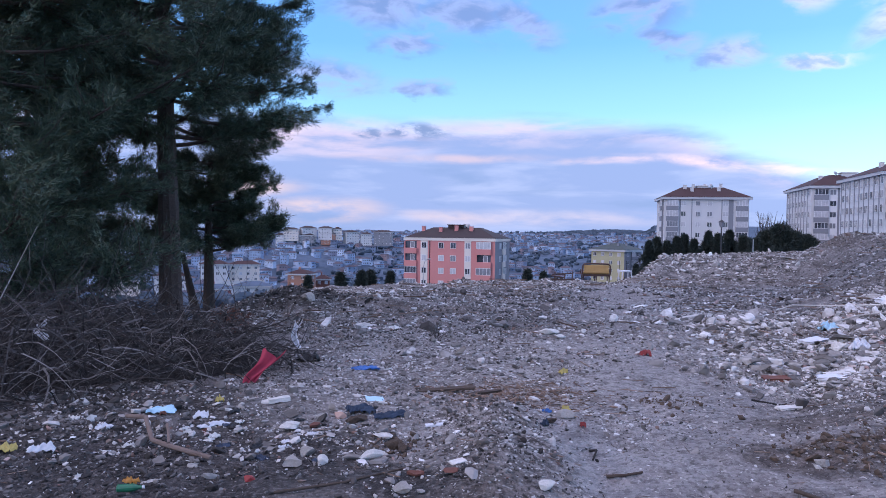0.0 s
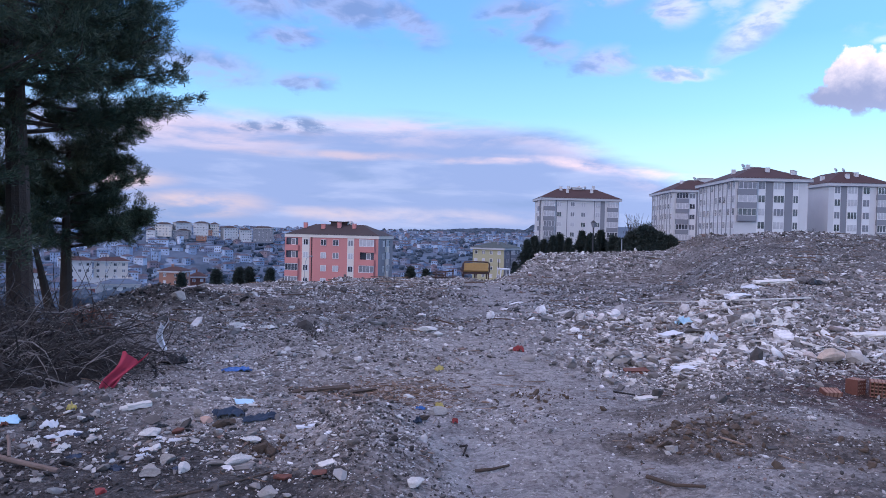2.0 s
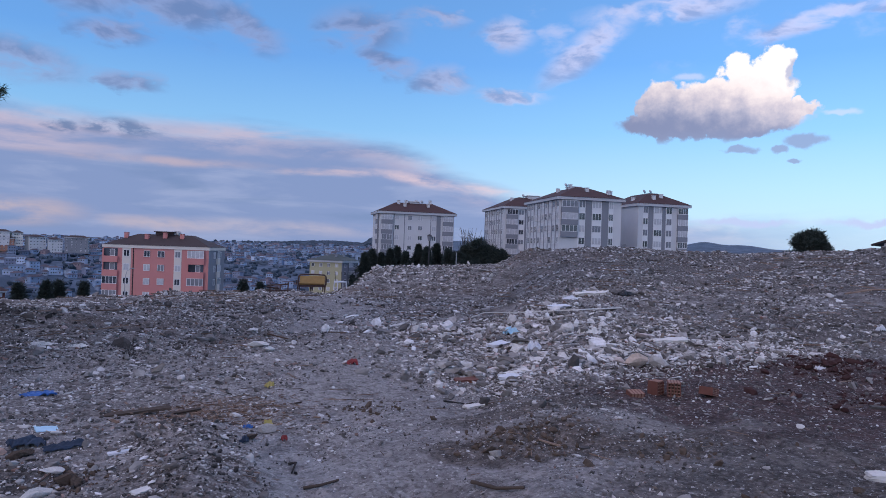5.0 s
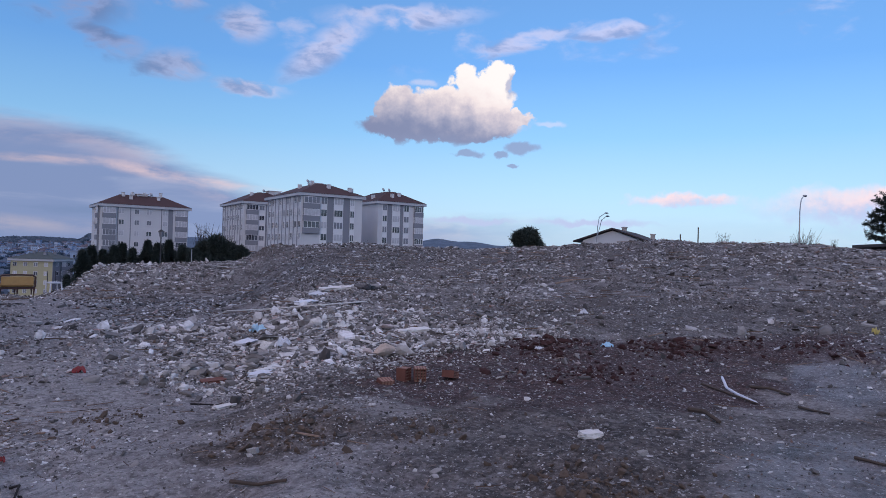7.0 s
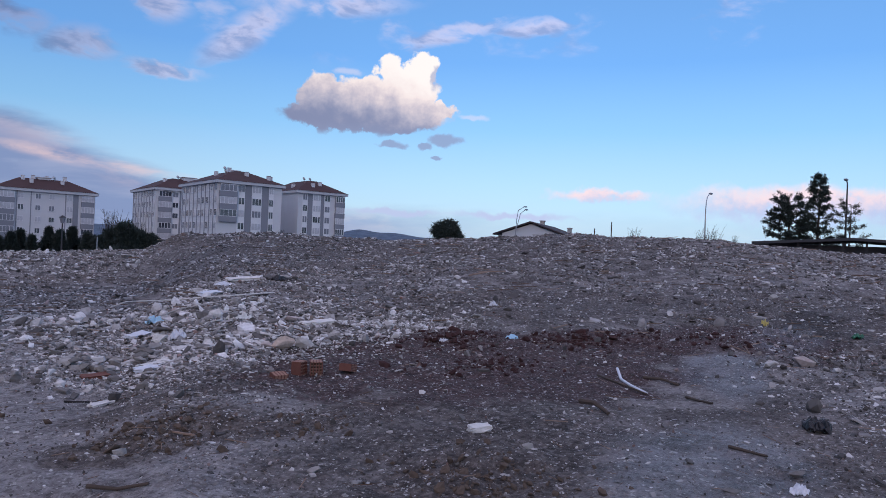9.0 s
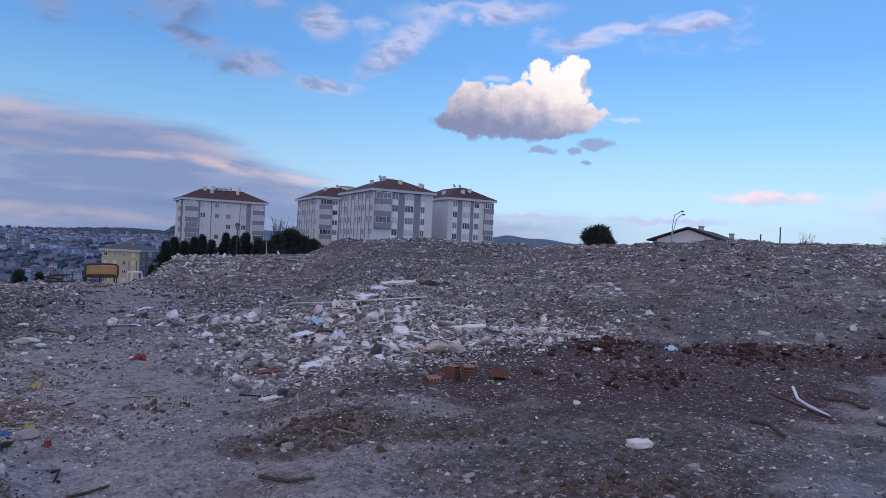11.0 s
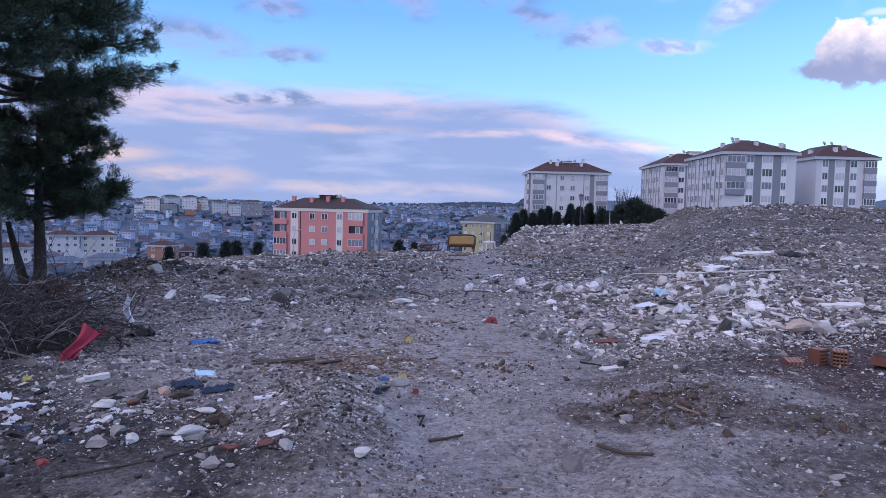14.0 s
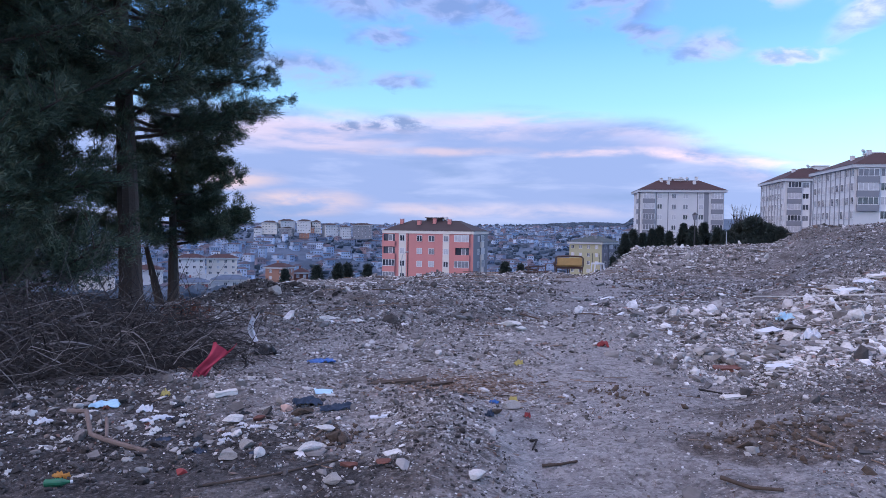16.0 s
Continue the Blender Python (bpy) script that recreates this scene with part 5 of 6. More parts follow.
# ---- brush heap ----
def brush_heap():
    """Cut branches and dead brambles in a low heap."""
    rng = np.random.default_rng(23)
    ob = thing("brush_heap", pose(0, 0, 0), "heap of dead grey-brown cut branches and brambles under pines", "brush heap")
    vs, fs, off = [], [], 0
    segs = 7

    def dome(x, y):
        u = ((x + 5.8) / 3.9) ** 2 + ((y - 8.7) / 2.8) ** 2
        return np.clip(1 - u, 0, 1) ** 0.6

    for i in range(6600):
        while True:
            x, y = rng.uniform(-9.4, -1.8), rng.uniform(5.9, 11.5)
            h = dome(x, y)
            if h > rng.uniform(0, 0.55):
                break
        ln = rng.uniform(0.25, 1.3)
        a = rng.normal(0.1, 1.0) + (math.pi if rng.random() < 0.4 else 0)
        up, bend, curl = rng.normal(0.10, 0.30), rng.normal(-0.45, 0.8), rng.normal(0, 1.9)
        z0 = height_fast(x, y) + h * 0.88 * rng.uniform(0.02, 1.08) ** 0.6
        t = np.linspace(0, 1, segs)
        ang = a + curl * t
        px = x + np.cumsum(np.cos(ang)) * ln / segs
        py = y + np.cumsum(np.sin(ang)) * ln / segs * 0.75
        pz = z0 + ln * (up * t + bend * t * (t - 0.35)) + rng.normal(scale=0.012, size=segs)
        pz = np.maximum(pz, land(px, py, 0.0) + 0.01)
        rad = rng.choice((0.0035, 0.005, 0.007, 0.010, 0.014), p=(0.3, 0.3, 0.2, 0.15, 0.05)) * (1 - 0.75 * t)
        p = np.stack([px, py, pz], -1)
        d = np.gradient(p, axis=0)
        d /= np.linalg.norm(d, axis=1)[:, None] + 1e-9
        u = np.cross(d, [0, 0, 1.0]) + 1e-6
        u /= np.linalg.norm(u, axis=1)[:, None]
        w_ = np.cross(d, u)
        ring = np.stack([p + (u * math.cos(q) + w_ * math.sin(q)) * rad[:, None] for q in (0.5, 2.6, 4.7)], 1)
        k = np.arange(segs - 1)[:, None] * 3
        if i < 280:
            one = np.concatenate([np.concatenate([k + m, k + (m + 1) % 3, k + 3 + (m + 1) % 3, k + 3 + m], 1) for m in range(3)])
            part("twig", mesh_of("twig", ring.reshape(-1, 3), one, [M_TWIGS]), None, ob)
            continue
        vs.append(ring.reshape(-1, 3))
        for m in range(3):
            n = (m + 1) % 3
            fs.append(np.concatenate([k + m, k + n, k + 3 + n, k + 3 + m], 1) + off)
        off += segs * 3
    tw = part("brushwood", mesh_of("brushwood", np.concatenate(vs), np.concatenate(fs), [M_TWIG]), None, ob)
    tagged(tw, kind="stuff")
    # near-black sheet inside the heap that stands for the shade between the twigs
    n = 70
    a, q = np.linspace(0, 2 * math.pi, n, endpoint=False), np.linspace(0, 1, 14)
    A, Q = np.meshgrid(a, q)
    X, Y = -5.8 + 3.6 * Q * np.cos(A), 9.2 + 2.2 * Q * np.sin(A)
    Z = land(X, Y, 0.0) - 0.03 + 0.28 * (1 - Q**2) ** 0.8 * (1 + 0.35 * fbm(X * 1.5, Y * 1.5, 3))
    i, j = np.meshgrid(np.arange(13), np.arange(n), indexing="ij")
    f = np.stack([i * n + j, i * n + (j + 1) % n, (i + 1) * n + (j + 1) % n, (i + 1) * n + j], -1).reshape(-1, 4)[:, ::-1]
    part("shade_core", mesh_of("shade_core", np.stack([X, Y, Z], -1).reshape(-1, 3), f, [plain("heap_shade", (0.018, 0.015, 0.013), 0.98, grain=40, vary=0.5, relief=1.0, coarse=6)]), None, ob)


def height_fast(x, y):
    return float(land(np.array([x]), np.array([y]), 0.0)[0])


brush_heap()


# ---- the town across the valley ----
def gable(v0, wd, dp, ht, rh, rot):
    c, s = np.cos(rot), np.sin(rot)
    b = np.array([[x, y, z] for z in (-6.0, ht) for x, y in ((-wd, -dp), (wd, -dp), (wd, dp), (-wd, dp))])
    o = 0.5
    q = min(wd, dp) * 0.55
    t = np.array([[-wd - o, -dp - o, ht], [wd + o, -dp - o, ht], [wd + o, dp + o, ht], [-wd - o, dp + o, ht], [-wd + q, 0, ht + rh], [wd - q, 0, ht + rh]])
    m = np.array([[c, -s, 0], [s, c, 0], [0, 0, 1]])
    return b @ m.T + v0, t @ m.T + v0


def town():
    rng = np.random.default_rng(31)
    ob = thing("hillside_town", pose(0, 0, 0), "crowded far hillside town of small pale houses with tiled roofs", "town", kind="stuff")
    walls, wf, roofs, rf, wins, nf = [], [], [], [], [], []
    nw = nr = 0
    box_f = np.array([[0, 1, 5, 4], [1, 2, 6, 5], [2, 3, 7, 6], [3, 0, 4, 7]])
    roof_f = np.array([[0, 1, 5], [0, 5, 4], [1, 2, 5], [2, 3, 4], [2, 4, 5], [3, 0, 4], [0, 2, 1], [0, 3, 2]])
    n = 4200
    az = rng.uniform(-36, 18.5, n)
    r = (300**0.9 + rng.uniform(0, 1, n) * (1750**0.9 - 300**0.9)) ** (1 / 0.9)
    x, y = r * np.sin(np.radians(az)), r * np.cos(np.radians(az))
    keep = smooth(fbm(x * 0.006, y * 0.006, 5), -0.7, 0.6) > rng.uniform(0, 1, n)
    keep &= ~((az > 10) & (az < 17) & (r > 1600))
    keep &= ~((r < 420) & (rng.uniform(0, 1, n) < 0.6))
    z = land(x, y)
    for i in np.where(keep)[0]:
        tall = rng.choice((2.8, 3.2, 5.6, 5.8, 8.6), p=(0.25, 0.3, 0.2, 0.17, 0.08))
        wd, dp = np.clip(3.4 * np.exp(rng.normal(0, 0.35)), 2.0, 8.0), rng.uniform(2.2, 4.5)
        rot = rng.uniform(-0.7, 0.7) - math.radians(az[i])
        b, t = gable(np.array([x[i], y[i], z[i]]), wd, dp, tall, rng.uniform(0.8, 1.8), rot)
        walls.append(b)
        wf.append(box_f + nw * 8)
        roofs.append(t)
        rf.append(roof_f + nr * 6)
        nw += 1
        nr += 1
        c, s = math.cos(rot), math.sin(rot)
        m = np.array([[c, -s, 0], [s, c, 0], [0, 0, 1]])
        for fl in range(int(tall // 2.8)):
            for k in np.linspace(-wd * 0.62, wd * 0.62, 3 if wd < 5 else 4):
                if rng.random() < 0.2:
                    continue
                q = np.array([[k - .45, -dp - .05, 0], [k + .45, -dp - .05, 0], [k + .45, -dp - .05, 1.1], [k - .45, -dp - .05, 1.1]]) + [0, 0, 0.9 + fl * 2.8]
                nf.append(np.array([[0, 1, 2, 3]]) + len(wins) * 4)
                wins.append(q @ m.T + [x[i], y[i], z[i]])
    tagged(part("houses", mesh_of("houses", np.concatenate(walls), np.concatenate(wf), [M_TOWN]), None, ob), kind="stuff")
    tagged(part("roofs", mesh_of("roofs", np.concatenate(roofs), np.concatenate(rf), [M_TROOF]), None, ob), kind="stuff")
    tagged(part("windows", mesh_of("windows", np.concatenate(wins), np.concatenate(nf), [M_GLASS]), None, ob), kind="stuff")
    # trees and scrub between the houses and on the wooded hill
    n = 14000
    az = rng.uniform(-38, 19, n)
    r = (150 + rng.uniform(0, 1, n) ** 1.1 * 1600)
    wood = rng.uniform(0, 1, n) < 0.4
    az[wood], r[wood] = rng.normal(14, 2.6, wood.sum()), rng.uniform(1750, 2500, wood.sum())
    x, y = r * np.sin(np.radians(az)), r * np.cos(np.radians(az))
    keep = wood | (fbm(x * 0.006, y * 0.006, 5) < 0.55)
    x, y, r = x[keep], y[keep], r[keep]
    c = np.stack([x, y, land(x, y) + 1.5], -1)
    size = rng.uniform(1.8, 4.8, len(x)) * (1 + (r > 1700) * 0.5)
    v, f = [], []
    for i in range(len(x)):
        for q in range(1):
            a, b = SHAPES[rng.integers(0, len(SHAPES))]
            v.append(a * size[i] * [0.8, 0.8, 1.15] * (1 - 0.35 * q) + c[i] + rng.normal(scale=0.5 * size[i], size=3) * [1, 1, 0.5] * q)
            f.append(b + 12 * i)
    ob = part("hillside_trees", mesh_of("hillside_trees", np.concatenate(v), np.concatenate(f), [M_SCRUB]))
    tagged(ob, "dark winter trees and scrub between far houses", "trees", kind="stuff")


town()


def villa(name, az, dist, eave_el, turn, wd, dp, storeys, wall, roof, label, win=3, storey=2.8, roof_h=1.6):
    px, py = polar(az, dist)
    cols = {0: [(wd * (i + 0.5) / win, 1.3, 1.3, 2) for i in range(win)], 1: [(dp * 0.3, 1.2, 1.3, 2), (dp * 0.7, 1.2, 1.3, 2)]}
    block(name, (px, py), turn, wd, dp, 1.5 + dist * math.tan(radians(eave_el)), storeys, wall, roof, roof_h, label, cols, [], chimneys=[(wd * 0.4, dp * 0.5, roof_h)], storey=storey, category="house", group="houses on the slope")


villa("house", -16.66, 290, -4.46, 14, 13.5, 9, 2, M_WHITE, M_TROOF, "white two-storey house with red roof in the valley", 4)
villa("house", -19.2, 285, -4.65, 16, 11.0, 8, 2, plain("dusky_pink_render", (0.34, 0.13, 0.13), 0.9, grain=3, vary=0.1, relief=0.1, coarse=0.3), M_TROOF, "dusky pink two-storey house in the valley", 3)
villa("house", -19.3, 345, -2.70, 17, 12.5, 9, 3, M_WHITE, M_ROOF, "long white three-storey house with red-brown roof", 4)
villa("house", -17.1, 350, -2.72, 15, 14.0, 9, 3, M_CREAM, M_ROOF, "cream three-storey house with balconies in the valley", 4)
villa("house", -12.61, 300, -3.46, -14, 9.2, 8, 3, M_ORANGE, M_ROOF, "orange three-storey house with red roof on the slope", 2)
villa("house", -10.36, 310, -3.89, 9, 6.0, 7, 2, M_BRICK, M_ROOF, "brown brick house with red roof on the slope", 2)
villa("house", -22.6, 300, -3.6, 18, 12, 9, 3, M_WHITE, M_ROOF, "white three-storey house behind pine trunks", 4)
villa("house", -26.0, 320, -3.9, 20, 13, 9, 3, M_CREAM, M_TROOF, "cream three-storey house behind pine trunks", 4)
for az, el, wd, st, mat, lab in ((-13.57, -0.3, 9, 4, M_WHITE, "white four-storey block on the far ridge"), (-12.96, 0.16, 17, 4, M_CREAM, "cream four-storey block on the far ridge"), (-11.78, -0.3, 18, 4, M_GREYP, "grey four-storey block on the far ridge"),
                                 (-11.45, 0.30, 17, 4, M_WHITE, "white four-storey block on the far ridge"), (-10.2, 0.30, 16, 4, M_WHITE, "white four-storey block on the far ridge"), (-10.0, -0.15, 17, 4, M_ORANGE, "orange four-storey block on the far ridge"),
                                 (-9.0, 0.25, 10, 4, M_CREAM, "cream four-storey block on the far ridge"), (-7.92, 0.0, 16, 5, M_WHITE, "white five-storey block on the far ridge"), (-6.73, -0.15, 13, 7, M_WHITE, "white seven-storey tower on the far ridge"), (-5.71, 0.05, 22, 5, M_GREYP, "grey five-storey block on the far ridge")):
    villa("apartment_block", az, 830, el, 12 + 17 * math.sin(az * 7), wd, 12, st, mat, M_DROOF, lab, 5, 3.0, 2.2)
px_, py_ = polar(-17.61, 315)
hw = thing("retaining_wall", pose(px_, py_, -27, 0, 0, 15), "long white retaining wall above valley houses", "wall")
part("wall", boxes((0, 0, 0, 17.6, 0.4, 6.9)), M_WHITE, hw)
part("coping", boxes((-0.1, -0.1, 6.904, 17.7, 0.5, 7.1)), M_CREAM, hw)

# ---- behind the mound ----
px_, py_ = polar(55.0, 100)
hut = thing("gabled_house", pose(px_, py_, -0.95, 0, 0, -70) @ Matrix.Diagonal((1.22, 1.22, 1, 1)), "low white gabled house with dark roof behind the mound", "house")
bm = bmesh.new()
for q in (0.0, 14.0):
    vs = [bm.verts.new(p) for p in ((0.6, q, 0), (7.4, q, 0), (7.4, q, 5.2), (4.0, q, 6.6), (0.6, q, 5.2))]
    bm.faces.new(vs if q == 0 else vs[::-1])
vv = list(bm.verts)
for i in range(5):
    bm.faces.new((vv[i], vv[i + 5], vv[(i + 1) % 5 + 5], vv[(i + 1) % 5]))
bmesh.ops.recalc_face_normals(bm, faces=bm.faces)
part("wall", bm, M_WHITE, hut)
bm = bmesh.new()
for sx in (-1, 1):
    vs = [bm.verts.new((4 + sx * a, b, c)) for a, b, c in ((0, -.6, 6.95), (4.4, -.6, 5.1), (4.4, 14.6, 5.1), (0, 14.6, 6.95), (0, -.6, 6.75), (4.4, -.6, 4.9), (4.4, 14.6, 4.9), (0, 14.6, 6.75))]
    for q in ((0, 1, 2, 3), (7, 6, 5, 4), (0, 4, 5, 1), (1, 5, 6, 2), (2, 6, 7, 3), (3, 7, 4, 0)):
        bm.faces.new([vs[k] for k in q])
bmesh.ops.recalc_face_normals(bm, faces=bm.faces)
rf = part("roof", bm, M_DROOF, hut)
for cx, cy, ch in ((4.3, 5.0, 7.25), (6.5, 12.0, 6.6)):
    part("chimney", boxes((cx - .25, cy - .25, 5.3, cx + .25, cy + .25, ch), (cx - .32, cy - .32, ch + .004, cx + .32, cy + .32, ch + .15)), M_CONC, rf)

px_, py_ = polar(76.0, 60)
shed = thing("low_shed", pose(px_, py_, 0.38, 0, 0, -82), "long low dark open shed with posts behind the mound", "shed")
bm = bmesh.new()
edge = [[bm.verts.new((x, y, z + d)) for x, z in ((-1.4, 2.55), (5.4, 3.0), (15.0, 2.45))] for y in (-0.8, 6.0) for d in (0.0, 0.2)]
for k in range(2):
    for a, b in ((0, 1), (1, 3), (3, 2), (2, 0)):
        bm.faces.new((edge[a][k], edge[a][k + 1], edge[b][k + 1], edge[b][k]))
for k in (0, 2):
    bm.faces.new((edge[0][k], edge[1][k], edge[3][k], edge[2][k]))
bmesh.ops.recalc_face_normals(bm, faces=bm.faces)
part("roof", bm, M_SHED, shed, "dark low-pitched sheet roof")
part("back_wall", boxes((0, 5.2, -0.6, 14.4, 5.5, 2.616)), M_SHED, shed)
part("side_wall", boxes((8.0, 0.2, -0.6, 14.4, 0.4, 2.616)), M_CONC, shed)
# dark panel added behind the posts to stand for shade under the roof
part("shade_fill", boxes((-0.4, 1.2, -0.6, 7.9, 1.4, 2.62)), M_SHED, shed)
for i in range(6):
    part("post", boxes((0.2 + i * 1.5, 0.0, -0.6, 0.34 + i * 1.5, 0.14, 2.54 + min(0.062 * (1.6 + i * 1.5), 0.42))), M_DARKM, shed)


def street_lamp(az, dist, foot, top_el, label, arms=1, reach=1.4, straight=False, turn=0.0, lantern=False):
    px, py = polar(az, dist)
    h = 1.5 + dist * math.tan(radians(top_el)) - foot
    ob = thing("street_lamp", pose(px, py, foot, 0, 0, turn), label, "street lamp", "street lamps")
    fork = 0.62 if arms == 2 else 0.78
    part("pole", tube(bmesh.new(), [(0, 0, 0), (0, 0, h * 0.5), (0, 0, h * (0.97 if straight else fork))], [0.10, 0.075, 0.055], 8), M_METAL if dist > 73 else M_DARKM, ob)
    if lantern:
        bm = bmesh.new()
        bmesh.ops.create_cone(bm, cap_ends=True, segments=6, radius1=0.14, radius2=0.26, depth=0.5, matrix=Matrix.Translation((0, 0, h * 0.97 + 0.252)))
        head = part("lantern", bm, M_CURTAIN, ob, "six-sided lantern head")
        bm = bmesh.new()
        bmesh.ops.create_cone(bm, cap_ends=True, segments=6, radius1=0.32, radius2=0.04, depth=0.22, matrix=Matrix.Translation((0, 0, h * 0.97 + 0.615)))
        part("cap", bm, M_DARKM, head)
        return
    for a in range(arms):
        d = reach * (1 - 0.15 * a)
        if straight:
            arm = [(0, 0, h * 0.97 + 0.002), (-0.2, 0, h * 0.985), (-0.5, 0, h)]
        elif arms == 2:
            arm = [(0, 0, h * 0.62 + 0.002), (0.12 + 0.42 * a, 0, h * (0.78 - 0.03 * a)), (0.45 + 0.55 * a, 0, h * (0.93 - 0.045 * a)), (d + 0.55 * a, 0, h * (1 - 0.045 * a))]
        else:
            arm = [(0, 0.12 * a, h * 0.78 + 0.002), (0.1, 0.12 * a, h * (0.87 - 0.02 * a)), (0.35 * d, 0.12 * a, h * (0.95 - 0.03 * a)), (d, 0.3 * a, h * (1 - 0.035 * a))]
        part("arm", tube(bmesh.new(), arm, 0.05, 6), M_METAL, ob)
        e = arm[-1]
        bm = bmesh.new()
        bmesh.ops.create_uvsphere(bm, u_segments=10, v_segments=6, radius=0.5, matrix=Matrix.Translation((e[0] + (-0.2 if straight else 0.3), e[1], e[2] + 0.02)) @ Matrix.Diagonal((0.85, 0.35, 0.22, 1)))
        part("lamp_head", bm, M_METAL, ob, "oval grey lamp head")


street_lamp(56.5, 95, -1.0, 3.85, "grey street lamp with two curved arms", 2, 1.9)
street_lamp(71.2, 80, 1.0, 5.2, "grey street lamp with one curved arm", 1, 1.1)
street_lamp(80.65, 68, 1.0, 6.05, "grey street lamp with a short head", 1, 0.6, True)
street_lamp(21.85, 72, -2.4, 0.92, "slim dark lamp post with a lantern before conifers", 1, 0.3, True, 0.0, True)
street_lamp(24.1, 90, -2.4, 0.0, "slim grey lamp post before conifers", 0, 0.3, True)
street_lamp(-1.6, 130, -12, -2.1, "slim lamp post before the salmon block", 1, 0.8)
for az, dist, foot, top in ((64.2, 70, 1.0, 2.75), (62.9, 66, 1.0, 2.2)):
    px_, py_ = polar(az, dist)
    po = thing("wooden_post", pose(px_, py_, foot), "thin dark wooden post on the skyline", "post")
    part("shaft", tube(bmesh.new(), [(0, 0, 0), (0, 0, 1.5 + dist * math.tan(radians(top)) - foot)], 0.055, 6), M_WOOD, po)


def bare_shrub(az, dist, foot, tall, seed, stems=16, wide=0.35):
    rng = random.Random(seed)
    px, py = polar(az, dist)
    ob = thing("bare_shrub", pose(px, py, foot), "leafless thin shrub on the skyline", "shrub", "bare shrubs")
    for i in range(int(stems * 1.8)):
        a, ln = rng.uniform(0, 6.28), tall * rng.uniform(0.5, 1.0)
        b = wide * rng.uniform(0.2, 1)
        bm = bmesh.new()
        e = (math.cos(a) * b * ln, math.sin(a) * b * ln, ln)
        s0 = Vector((rng.uniform(-.25, .25), rng.uniform(-.25, .25), 0)) * tall * wide
        e = (e[0] + s0.x, e[1] + s0.y, e[2])
        tube(bm, [s0, s0.lerp(Vector(e), 0.5) * 0.97, e], [0.006 * tall + 0.001, 0.005 * tall, 0.002 * tall], 4)
        for _ in range(6):
            q = rng.uniform(0.3, 0.9)
            s = s0.lerp(Vector(e), q)
            tube(bm, [s, s + Vector((rng.uniform(-.3, .3), rng.uniform(-.3, .3), rng.uniform(.15, .5))) * tall * 0.35], [0.003 * tall, 0.0015 * tall], 3)
        part("stem", bm, M_TWIG, ob)


bare_shrub(65.9, 60, 2.0, 2.1, 1)
bare_shrub(71.6, 62, 2.2, 2.3, 2, 20, 0.7)
bare_shrub(70.8, 58, 2.2, 1.4, 3)
bare_shrub(68.6, 52, 2.4, 0.9, 4)
bare_shrub(61.6, 52, 2.4, 0.8, 5)
bare_shrub(25.0, 140, -2.0, 8.5, 6, 30, 0.32)
bare_shrub(73.4, 50, 2.4, 0.9, 7)
bare_shrub(37.6, 46, 1.9, 0.5, 8, 14, 0.8)
bare_shrub(-9.5, 23, -0.6, 0.45, 9, 16, 0.8)
bare_shrub(-0.4, 11.5, -0.3, 0.28, 10, 22, 1.0)


# ---- tossed furniture at the rim ----
def settee(x, y, turn):
    ob = thing("settee", pose(x, y, height(x, y) - 0.02, 0, 0, turn), "old tan settee with dark carved wooden frame on waste ground", "sofa")
    W = 0.74
    bm = boxes((-W + 0.07, -0.05, 0.46, W - 0.07, 0.05, 0.90))
    bmesh.ops.bevel(bm, geom=bm.edges[:], offset=0.03, segments=2, affect="EDGES")
    part("backrest", bm, M_LEATHER, ob, "tan upholstered back panel")
    top = [(-W, 0, 0.40), (-W, 0, 0.86), (-W + 0.10, 0, 0.955), (-W * 0.4, 0, 0.975), (0, 0, 0.98), (W * 0.4, 0, 0.975), (W - 0.10, 0, 0.955), (W, 0, 0.86), (W, 0, 0.40)]
    part("back_frame", tube(bmesh.new(), top, 0.045, 6), M_WALNUT, ob, "dark carved back frame")
    part("seat_rail", boxes((-W, -0.05, 0.30, W, 0.62, 0.40)), M_WALNUT, ob)
    bm = boxes((-W + 0.06, 0.06, 0.404, W - 0.06, 0.62, 0.52))
    bmesh.ops.bevel(bm, geom=bm.edges[:], offset=0.04, segments=2, affect="EDGES")
    part("seat", bm, M_LEATHER, ob, "tan seat cushion")
    for lx in (-W + 0.05, 0, W - 0.05):
        for ly in (-0.01, 0.58):
            part("leg", tube(bmesh.new(), [(lx, ly, 0), (lx, ly, 0.15), (lx, ly, 0.298)], [0.025, 0.03, 0.045], 6), M_WALNUT, ob)
    for sx in (-1, 1):
        part("armrest", tube(bmesh.new(), [(sx * W, 0.05, 0.62), (sx * (W + 0.04), 0.35, 0.64), (sx * (W + 0.02), 0.6, 0.58), (sx * W, 0.6, 0.404)], 0.035, 6), M_WALNUT, ob)


settee(8.3, 37.4, -3)
ch = thing("garden_chair", pose(9.75, 37.0, height(9.75, 37.0) - 0.02, 0, 0, 12), "worn white chair with bare back posts on waste ground", "chair")
bm = boxes((-0.28, -0.25, 0.42, 0.28, 0.25, 0.50))
bmesh.ops.bevel(bm, geom=bm.edges[:], offset=0.02, segments=2, affect="EDGES")
part("seat", bm, M_WPLAST, ch)
for lx in (-0.25, 0.25):
    for ly in (-0.2, 0.2):
        part("leg", tube(bmesh.new(), [(lx * 1.15, ly * 1.1, 0), (lx, ly, 0.418)], [0.028, 0.035], 6), M_WPLAST, ch)
    part("back_post", tube(bmesh.new(), [(lx * 0.8, 0.22, 0.504), (lx * 0.8, 0.27, 1.0)], 0.018, 6), M_DARKM, ch, "bare grey back post")
